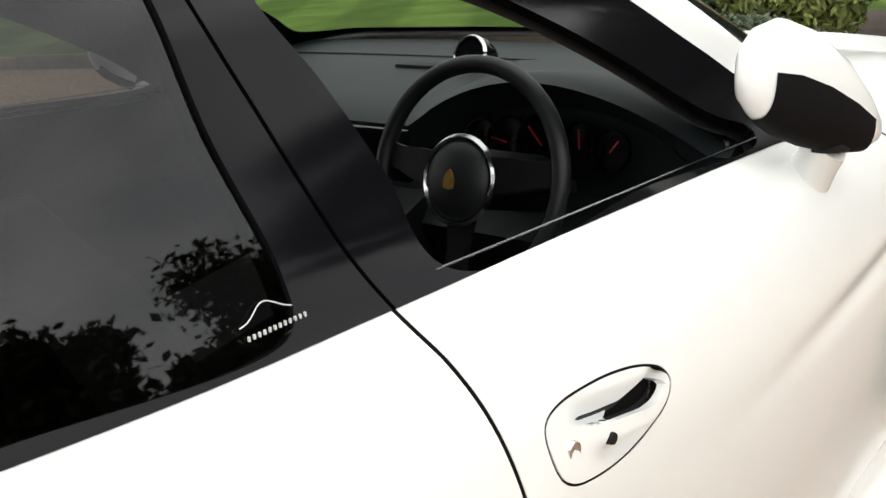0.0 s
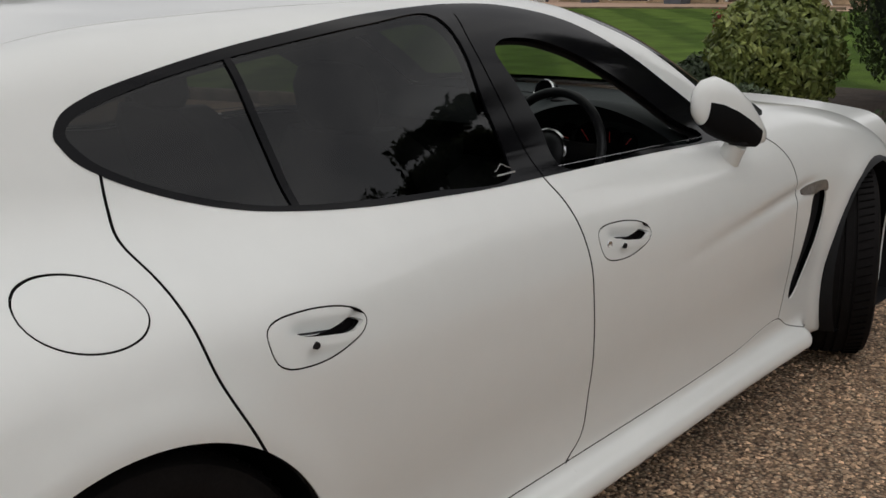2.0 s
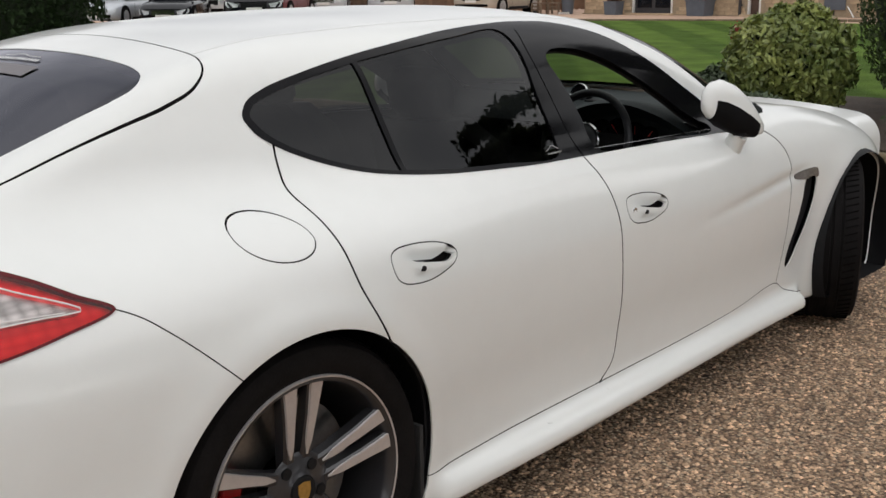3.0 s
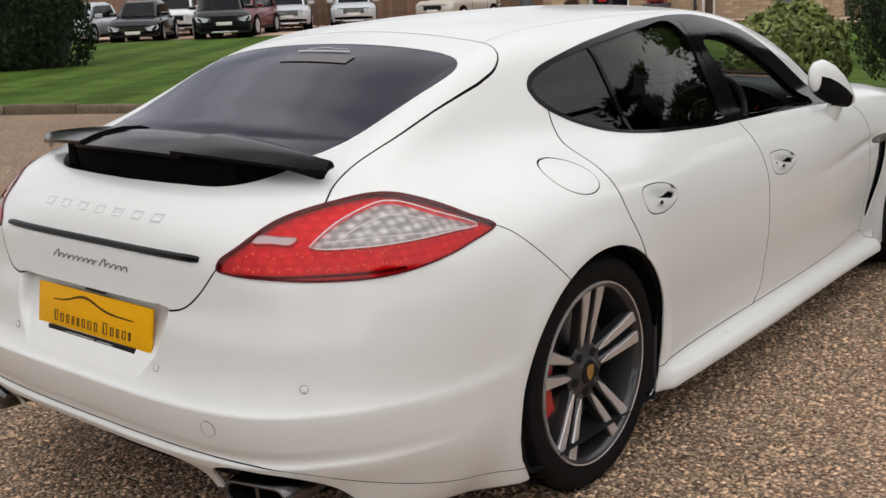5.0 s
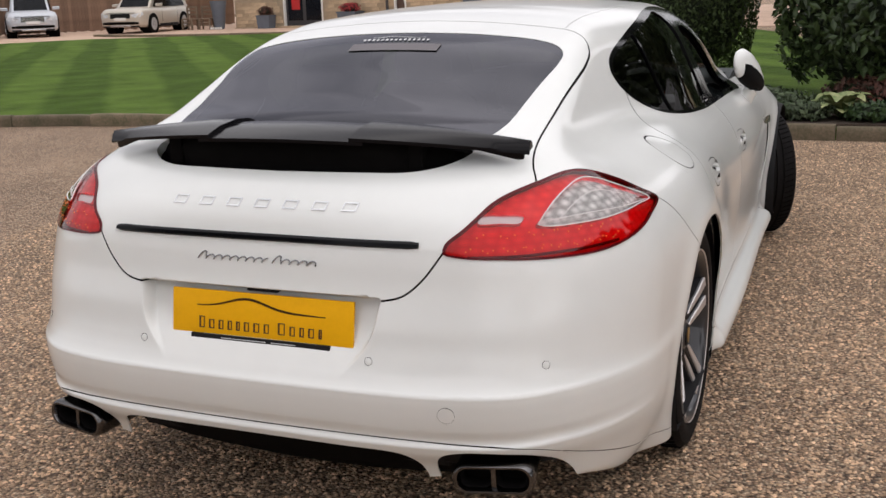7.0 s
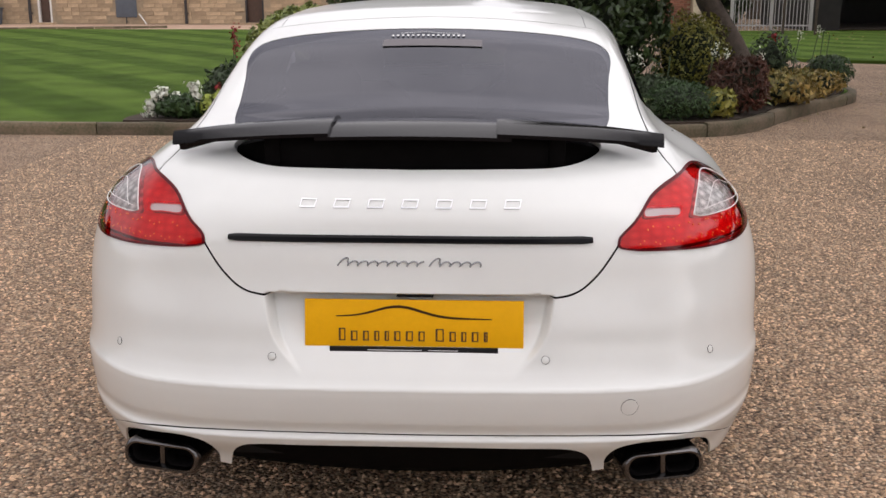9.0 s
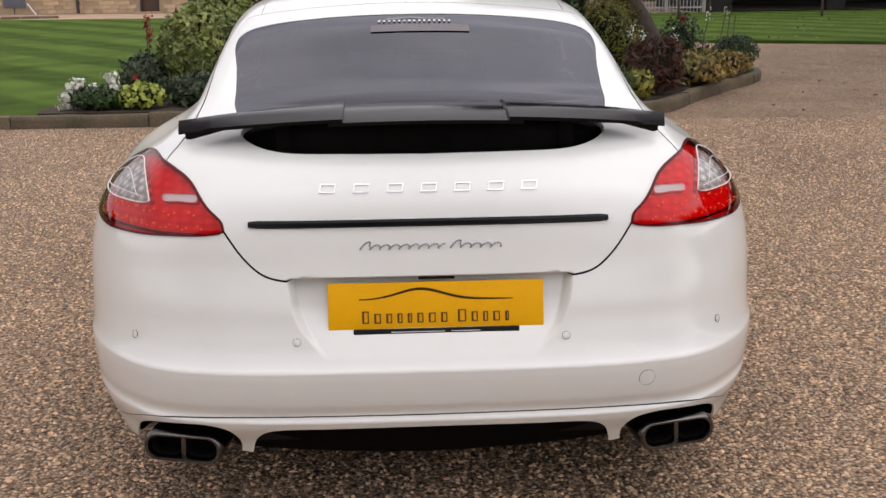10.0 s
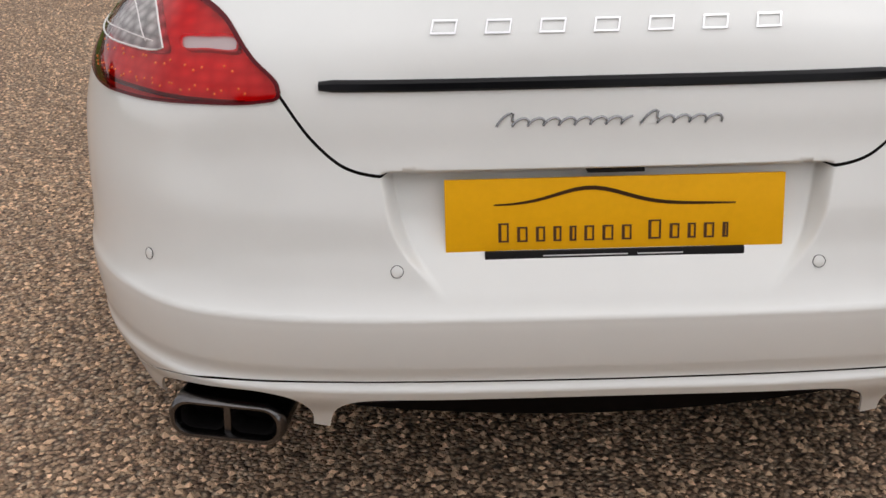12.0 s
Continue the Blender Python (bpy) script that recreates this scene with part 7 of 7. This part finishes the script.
for x in (-17.3, -11.3):
    p = part("drainpipe", tube([(x, FACE_Y - 0.09, 0.05), (x, FACE_Y - 0.09, 4.85)], 0.055, None, 12), DARK_JOINERY, house, "black drainpipe")
    for z in (0.4, 2.2, 4.0):
        part("bracket", box(x - 0.08, x + 0.08, FACE_Y - 0.06, FACE_Y - 0.008, z, z + 0.06), DARK_JOINERY, p)
part("wall_panel", box(-14.0, -13.2, FACE_Y - 0.05, FACE_Y - 0.010, 0.28, 1.55), SLATE_BLUE, house, "grey boarded panel", bevel=0.01)
part("plinth", box(-24.6, -6.0, FACE_Y - 0.16, FACE_Y - 0.012, -0.02, 0.05), MORTAR, house)

hose = tagged(new("hose_stand"), "pale hose and stand leaning below the panel", "hose", kind="thing")
part("hose", tube([(-13.1, FACE_Y - 0.12, 0.42), (-12.95, FACE_Y - 0.2, 0.25), (-12.75, FACE_Y - 0.35, 0.03)], 0.025, None, 8), WHITE_JOINERY, hose)
part("tap", tube([(-13.62, FACE_Y - 0.03, 0.28), (-13.62, FACE_Y - 0.03, 0.02)], 0.02, None, 8), DARK_JOINERY, hose)


def planter(x, y, w, h, label):
    p = tagged(new("planter"), label, "planter", kind="thing")
    p.location = (x, y, 0.02)
    rings = [[(a * q * w / 2, b * q * w / 2, z) for a, b in ((-1, -1), (1, -1), (1, 1), (-1, 1))] for q, z in ((0.86, 0.0), (0.98, h - 0.04), (1.04, h - 0.04), (1.04, h), (0.92, h), (0.90, h - 0.08))]
    part("box", loft(rings), SLATE_BLUE, p, angle=30)
    part("soil", box(-w * 0.45, w * 0.45, -w * 0.45, w * 0.45, h - 0.1, h - 0.06), SOIL, p)
    return p


for k, (x, w, h) in enumerate(((-22.75, 0.62, 0.55), (-18.75, 0.85, 0.62))):
    planter(x, FACE_Y - 0.55, w, h, "square slate grey planter against the wall")
    bush("planter_flowers", x, FACE_Y - 0.55, 0.02 + h - 0.07, w * 0.52, w * 0.45, 0.42, 420, 0.05, RED_PETAL if k else RUSSET, "red flowers in the planter", 51 + k, category="flower")

pot = tagged(new("tall_pot"), "tall tapering grey pot beside the house", "pot", kind="thing")
pot.location = (-25.05, 36.9, 0.02)
rings = [[(r * math.cos(a), r * math.sin(a), z) for a in np.arange(28) * math.pi / 14] for r, z in ((0.20, 0.0), (0.22, 0.05), (0.30, 0.8), (0.36, 1.15), (0.36, 1.20), (0.32, 1.20), (0.31, 1.12))]
part("bowl", loft(rings), SLATE_BLUE, pot, angle=50)
part("soil", loft([[(0.31 * math.cos(a), 0.31 * math.sin(a), z) for a in np.arange(28) * math.pi / 14] for z in (1.08, 1.13)]), SOIL, pot)
for k in range(5):
    part("foot", box(-0.26 + 0.12 * k - 0.03, -0.26 + 0.12 * k + 0.03, -0.30, -0.22, -0.015, 0.09), WHITE_JOINERY, pot)

chair = tagged(new("garden_chair"), "rough wooden garden chair before the house", "chair", group="garden chairs")
chair.location = (-26.35, 36.6, 0.02)
for x, y, z in ((-0.24, -0.22, 0.44), (0.24, -0.22, 0.44), (-0.24, 0.22, 1.0), (0.24, 0.22, 1.0)):
    part("leg", box(x - 0.035, x + 0.035, y - 0.035, y + 0.035, 0, z), OLD_WOOD, chair, bevel=0.006)
part("seat", box(-0.27, 0.27, -0.26, 0.19, 0.44, 0.48), OLD_WOOD, chair, bevel=0.006)
for z in (0.62, 0.78, 0.93):
    part("back_rail", box(-0.20, 0.20, 0.20, 0.24, z, z + 0.07), OLD_WOOD, chair)
for z in (0.16, 0.28):
    part("stretcher", box(-0.20, 0.20, -0.24, -0.20, z, z + 0.05), OLD_WOOD, chair)
copy_thing(chair, pose(-25.75, 36.95, 0.02, 0, 0, 14))

# low edging in the forecourt
edging = tagged(new("forecourt_edging"), "low brown edging across the forecourt", "kerb", kind="structure")
line = flow([(-27.0, 31.2), (-25.6, 30.6), (-23, 30.2), (-19.7, 30.6), (-15.5, 32.2), (-11, 33.9)], False, 0.6)
for a, b in zip(line, line[1:]):
    d = Vector((*(b - a), 0))
    m = Matrix.Translation((*(a + b) / 2, 0)) @ d.to_track_quat("X", "Z").to_matrix().to_4x4()
    part("edging_stone", box(-d.length / 2 + 0.01, d.length / 2 - 0.01, -0.12, 0.12, -0.01, 0.10, None, m), TIMBER, edging, bevel=0.012)

fence = tagged(new("fence"), "tall brown close-boarded timber fence", "fence", kind="thing")
start, end = Vector((-39.5, 23.4, 0)), Vector((-28.2, 43.3, 0))
way = (end - start).normalized()
turn = way.to_track_quat("X", "Z").to_matrix().to_4x4()
count = int((end - start).length / 0.15)
board = shaded(box(-0.0735, 0.0735, -0.011, 0.011, 0.05, 2.0), "board", FENCE_WOOD, smooth=False, bevel=0.004)
for k in range(count):
    ob = new("board", board)
    ob.parent = fence
    ob.matrix_basis = Matrix.Translation(start + way * (0.15 * k) + Vector((0, 0, 0.02 * math.sin(k * 2.3)))) @ turn
for k in range(0, count, 13):
    ob = part("post", box(-0.05, 0.05, 0.055, 0.155, -0.02, 2.05), FENCE_WOOD, fence)
    ob.matrix_basis = Matrix.Translation(start + way * (0.15 * k)) @ turn
for z in (0.4, 1.6):
    ob = part("rail", box(0, (end - start).length, 0.014, 0.052, z, z + 0.09), FENCE_WOOD, fence)
    ob.matrix_basis = Matrix.Translation(start) @ turn


# ---- parked cars ----
def paint(name, color, metal):
    return material(name, color, rough=0.35, metal=metal, coat=0.3, vary=0.04, scale=2)


SILVER_PAINT = paint("silver_paint", (0.50, 0.52, 0.55), 0.35)
CHAMPAGNE = paint("champagne_paint", (0.50, 0.45, 0.38), 0.3)
BLACK_PAINT = material("black_paint", (0.006, 0.007, 0.010), rough=0.12, spec=0.45, vary=0.1, scale=2)
WHITE_PAINT = paint("white_paint", (0.72, 0.72, 0.71), 0.0)
RED_PAINT = paint("dark_red_paint", (0.13, 0.018, 0.02), 0.1)
CAR_RIM = material("grey_rim", (0.55, 0.55, 0.56), rough=0.35, metal=0.6, vary=0.1, scale=20)
HEADLAMP = material("headlamp", (0.62, 0.64, 0.66), rough=0.15, coat=1.0, vary=0.3, scale=14)


def parked_car(x, y, facing, body_mat, label, long=4.7, wide=1.84, high=1.44, tall=False, grille=CHROME):
    """A parked car: lofted body and cabin, glass, lamps, grille, plate, mirrors and wheels; it faces along +y before turning."""
    c = tagged(new("parked_car"), label, "car", group="parked cars")
    h = long / 2
    w = wide / 2
    floor = 0.24 if tall else 0.18
    belt = 1.02 if tall else 0.86
    nose = 0.98 if tall else 0.74
    stations = [(-h, 0.72, floor + 0.22, belt - 0.10), (-h + 0.10, 0.88, floor + 0.08, belt), (-h * 0.55, 0.99, floor, belt + 0.02), (0, 1.0, floor, belt), (h * 0.45, 1.0, floor, belt), (h * 0.62, 0.99, floor, belt - 0.02), (h - 0.35, 0.96, floor + 0.02, nose + 0.02), (h - 0.10, 0.90, floor + 0.05, nose - 0.06), (h, 0.76, floor + 0.10, nose - 0.20)]
    rings = []
    for yy, q, z0, z1 in stations:
        ww = w * q
        rings.append([(a * ww, yy, z0 + b * (z1 - z0)) for a, b in ((-0.90, 0), (-0.98, 0.12), (-1.0, 0.45), (-0.985, 0.75), (-0.93, 0.93), (-0.80, 1.0), (-0.4, 1.03), (0.4, 1.03), (0.80, 1.0), (0.93, 0.93), (0.985, 0.75), (1.0, 0.45), (0.98, 0.12), (0.90, 0))])
    part("body", loft(rings), body_mat, c, angle=50)
    back = -h + (0.12 if tall else 0.75)
    cabin = [(back, 0.80, belt - 0.02, belt + 0.02), (back + 0.22, 0.76, belt - 0.02, high - 0.08), (back + 0.8, 0.78, belt - 0.02, high), (0.15, 0.78, belt - 0.02, high), (0.55, 0.76, belt - 0.02, high - 0.07), (h * 0.50, 0.84, belt - 0.04, belt + 0.02)]
    rings = [[(a * w * q * (1 if b < 0.5 else 0.86), yy, z0 + b * (z1 - z0)) for a, b in ((-1.0, 0), (-1.0, 0.88), (-0.86, 1.0), (0.86, 1.0), (1.0, 0.88), (1.0, 0))] for yy, q, z0, z1 in cabin]
    part("cabin", loft(rings), body_mat, c, angle=40)
    ws = [(-0.70, 0.60, high - 0.085), (0.70, 0.60, high - 0.085), (0.80, h * 0.49, belt + 0.035), (-0.80, h * 0.49, belt + 0.035)]
    bm = bmesh.new()
    f = bm.faces.new([bm.verts.new((a * w * 0.80, yy + 0.012, z + 0.014)) for a, yy, z in ws])
    bmesh.ops.solidify(bm, geom=[f], thickness=0.006)
    part("windscreen", bm, PANE, c)
    for s in (-1, 1):
        side = [(back + 0.35, belt + 0.03), (back + 0.55, high - 0.11), (0.45, high - 0.13), (h * 0.43, belt + 0.03)]
        bm = bmesh.new()
        f = bm.faces.new([bm.verts.new((s * w * (0.80 if z < belt + 0.1 else 0.705), yy, z)) for yy, z in side])
        bmesh.ops.solidify(bm, geom=[f], thickness=0.012)
        part("side_window", bm, PANE, c)
        lamp = [(0.50, nose - 0.21), (0.74, nose - 0.17), (0.93, nose - 0.13), (0.95, nose - 0.22), (0.88, nose - 0.31), (0.70, nose - 0.33), (0.54, nose - 0.31)]
        bm = bmesh.new()
        f = bm.faces.new([bm.verts.new((s * a * w, float(np.interp(a, (0, 0.74, 0.88, 0.95), (h + 0.020, h + 0.020, h - 0.06, h - 0.22))), z)) for a, z in lamp])
        bmesh.ops.solidify(bm, geom=[f], thickness=0.03)
        part("headlamp", bm, HEADLAMP, c, bevel=0.006)
        part("fog_lamp", turned([(0, 0.05), (-0.02, 0.045), (-0.024, 0.001)], 14, None, pose(s * 0.70 * w, h - 0.02, floor + 0.20, 0, 0, -90)), HEADLAMP, c)
        m = part("door_mirror", loft([[(s * (w * q), h * 0.36 + a, belt + 0.10 + b) for a, b in ((-0.05, -0.05), (0.05, -0.05), (0.06, 0.04), (-0.05, 0.07))] for q in (0.86, 0.98, 1.10, 1.13)]), body_mat, c, bevel=0.008)
        for yy in (-h * 0.58, h * 0.60):
            r = 0.37 if tall else 0.33
            # flat black disc on the flank stands for the shade inside the arch
            part("wheel_arch", turned([(s * w * 0.6, r + 0.06), (s * (w + 0.004), r + 0.06), (s * (w + 0.004), 0.02)], 28, None, pose(0, yy, r)), SOOT_SHADE_BLACK, c)
            wh = part("wheel", turned([(s * (w - 0.20), r * 0.7), (s * (w - 0.20), r - 0.02), (s * (w - 0.17), r), (s * (w - 0.03), r), (s * (w + 0.010), r - 0.03), (s * (w + 0.012), r * 0.70), (s * (w + 0.008), r * 0.66)], 32, None, pose(0, yy, r)), TYRE, c)
            part("rim", turned([(s * (w + 0.010), r * 0.70), (s * (w + 0.014), r * 0.66), (s * (w + 0.007), r * 0.62), (s * (w + 0.007), r * 0.3)], 28, None, pose(0, yy, r)), CAR_RIM, wh)
            for k in range(5):
                part("spoke", box(s * (w + 0.011) - 0.008, s * (w + 0.011) + 0.008, -0.035, 0.035, 0.02, r * 0.66, None, pose(0, yy, r, 72 * k, 0, 0)), CAR_RIM, wh)
            part("door_gap", box(s * w - 0.003, s * w + 0.003, -0.1 + 0.5 * yy, -0.094 + 0.5 * yy, floor + 0.15, belt - 0.1), SOOT_SHADE_BLACK, c)
    g = part("grille", box(-0.44 * w, 0.44 * w, h - 0.05, h + 0.012, nose - 0.36, nose - 0.17), BLACK_TRIM, c, bevel=0.01)
    for k in range(4):
        part("grille_bar", box(-0.42 * w, 0.42 * w, h + 0.008, h + 0.022, nose - 0.345 + 0.045 * k, nose - 0.325 + 0.045 * k), grille, g)
    part("lower_intake", box(-0.62 * w, 0.62 * w, h - 0.08, h + 0.004, floor + 0.13, floor + 0.25), SOOT_SHADE_BLACK, c, bevel=0.01)
    part("number_plate", box(-0.26, 0.26, h + 0.024, h + 0.032, nose - 0.44, nose - 0.33), WHITE_JOINERY, c, bevel=0.003)
    for k in (-1, 1):
        part("bumper_scoop", box(min(k * 0.50 * w, k * 0.80 * w), max(k * 0.50 * w, k * 0.80 * w), h - 0.10, h + 0.010, floor + 0.14, floor + 0.24), SOOT_SHADE_BLACK, c, bevel=0.015)
        part("sill_cladding", box(min(k * w * 0.90, k * w * 1.006), max(k * w * 0.90, k * w * 1.006), -h * 0.34, h * 0.36, floor + 0.0, floor + 0.12), BLACK_TRIM, c, bevel=0.02)
    part("bonnet_edge", box(-0.66 * w, 0.66 * w, h - 0.07, h + 0.006, nose - 0.150, nose - 0.138), SOOT_SHADE_BLACK, c)
    part("skid_plate", box(-0.45 * w, 0.45 * w, h - 0.08, h + 0.012, floor + 0.04, floor + 0.10), SILVER if tall else body_mat, c, bevel=0.01)
    part("bumper_lip", box(-0.80 * w, 0.80 * w, h - 0.14, h - 0.005, floor + 0.03, floor + 0.09), BLACK_TRIM, c, bevel=0.02)
    c.matrix_basis = pose(x, y, 0.02, 0, 0, facing - 90)
    return c


parked_car(-33.7, 20.5, -55, SILVER_PAINT, "silver saloon parked beside the hedge")
parked_car(-31.5, 21.6, -46, BLACK_PAINT, "black saloon with a chrome grille")
parked_car(-34.8, 25.6, -42, WHITE_PAINT, "white off-roader behind the saloons", 4.7, 1.92, 1.70, True, BLACK_TRIM)
parked_car(-28.53, 22.75, -37, BLACK_PAINT, "black off-roader facing the lawn", 4.85, 1.98, 1.78, True, BLACK_TRIM)
parked_car(-31.0, 25.95, -58, RED_PAINT, "dark red car behind the black off-roader", 4.5, 1.85, 1.6, True, BLACK_TRIM)
parked_car(-32.8, 29.97, -44, SILVER_PAINT, "large silver off-roader before the fence", 5.0, 2.0, 1.84, True, SILVER)
parked_car(-31.4, 32.57, -46, SILVER_PAINT, "large silver off-roader before the fence", 5.0, 2.0, 1.84, True, SILVER)
parked_car(-27.7, 35.5, -80, CHAMPAGNE, "silver sporting off-roader parked sideways", 4.85, 1.98, 1.78, True, BLACK_TRIM)

# ---- brick wall, railing gate and dark barn across the further lawn ----
wall = tagged(new("brick_wall"), "red brick garden wall across the lawn", "wall", kind="thing")
part("core", box(3.4, 6.62, 32.02, 32.3, -0.02, 2.2), MORTAR, wall)
brick = shaded(box(-0.105, 0.105, -0.03, 0.03, -0.031, 0.031), "brick", BRICK, smooth=False, bevel=0.004)
for row in range(15):
    for k in range(14):
        ob = new("brick", brick)
        ob.parent = wall
        ob.matrix_basis = pose(3.53 + 0.22 * k + (0.11 if row % 2 else 0), 32.0, 0.05 + 0.073 * row)
part("coping", box(3.35, 6.62, 31.94, 32.36, 2.2, 2.28), STONE, wall, bevel=0.015)
pier = tagged(new("gate_pier"), "pale weathered stone gate pier at the wall's end", "pier", kind="thing")
part("shaft", loft([[(7.03 + a * w, 32.1 + b * w, z) for a, b in ((-1, -1), (1, -1), (1, 1), (-1, 1))] for w, z in ((0.44, -0.02), (0.44, 0.22), (0.39, 0.26), (0.37, 2.5), (0.42, 2.55), (0.42, 2.68), (0.05, 2.95))]), PIER_STONE, pier, bevel=0.02, angle=30)
gate = tagged(new("railing_gate"), "pale painted metal railing gate", "gate", kind="thing")
for z in (0.18, 1.0, 1.45):
    part("rail", box(7.95, 10.35, 31.78, 31.82, z, z + 0.05), RAIL_PAINT, gate, bevel=0.005)
for k in range(21):
    x = 8.0 + 0.115 * k
    part("bar", tube([(x, 31.80, 0.06), (x, 31.80, 1.62)], 0.014, None, 8), RAIL_PAINT, gate)
for x in (7.9, 9.15, 10.4):
    part("gate_post", box(x - 0.05, x + 0.05, 31.75, 31.85, -0.02, 1.75), RAIL_PAINT, gate, bevel=0.008)
barn = tagged(new("barn"), "black weatherboarded barn with an open dark front", "barn", kind="thing")
for x0, x1, y0, y1 in ((10.6, 11.4, 32.0, 32.3), (14.6, 15.2, 32.0, 32.3), (19.6, 20.2, 32.0, 32.3), (25.4, 26, 32.0, 32.3), (10.6, 10.9, 32.3, 39), (25.7, 26, 32.3, 39), (10.9, 25.7, 38.7, 39)):
    part("wall", box(x0, x1, y0, y1, -0.02, 3.0), BLACK_BOARD, barn)
part("beam", box(10.6, 26, 31.95, 32.35, 3.0, 3.4), BLACK_BOARD, barn, bevel=0.02)
part("roof", loft([[(x, 31.5, 3.4), (x, 35.5, 6.2), (x, 39.5, 3.4), (x, 39.5, 3.3), (x, 31.5, 3.3)] for x in (10.2, 26.4)]), SLATE, barn, angle=20)
part("barn_floor", box(10.9, 25.7, 32.3, 38.7, 0.061, 0.075), SOIL, barn)
hedge("boundary_hedge", 5.5, 40, 9, 3, 3.6, 0, 7000, 0.16, DARK_LAUREL, "dark boundary hedge behind the wall", 61)
n = 240
q = np.stack([np.random.uniform(6.5, 18, n), np.random.uniform(17.5, 30, n), np.full(n, 0.072)], 1)
tagged(new("fallen_leaves", leaves("fallen_leaves", q, np.tile([0, 0, 1.0], (n, 1)), 0.055, MIXED, 1.3, spread=0.25)), "fallen yellow leaves on the further lawn", "leaves", kind="stuff")

n = 90
q = np.stack([np.random.normal(4.6, 1.6, n), np.random.normal(9.0, 2.0, n), np.full(n, 0.008)], 1)
q = q[(q[:, 0] > 3.6 + 0.62 * np.maximum(q[:, 1] - 8.4, 0)) & (q[:, 1] > 6)]
tagged(new("leaf_litter", leaves("leaf_litter", q, np.tile([0, 0, 1.0], (len(q), 1)), 0.035, MIXED, 1.3, spread=0.3)), "brown leaf litter on the gravel beside the bed", "leaves", kind="stuff")

# the pale stones of the house front, laid in courses
block = [shaded(box(-0.5 * w, 0.5 * w, -0.02, 0.02, -0.068, 0.068), "stone_block", STONE, smooth=False, bevel=0.008) for w in (0.30, 0.42, 0.55)]
rng = random.Random(9)
for row in range(7):
    x = -24.55
    while x < -6.4:
        k = rng.randrange(3)
        w = (0.30, 0.42, 0.55)[k]
        c = x + w / 2
        if not any(a - w / 2 < c < b + w / 2 for a, b in doors + [(-14.0, -13.2)]):
            ob = new("stone_block", block[k])
            ob.parent = house
            ob.matrix_basis = pose(c, FACE_Y + rng.uniform(-0.006, 0.004), 0.125 + 0.148 * row)
        x += w + 0.012
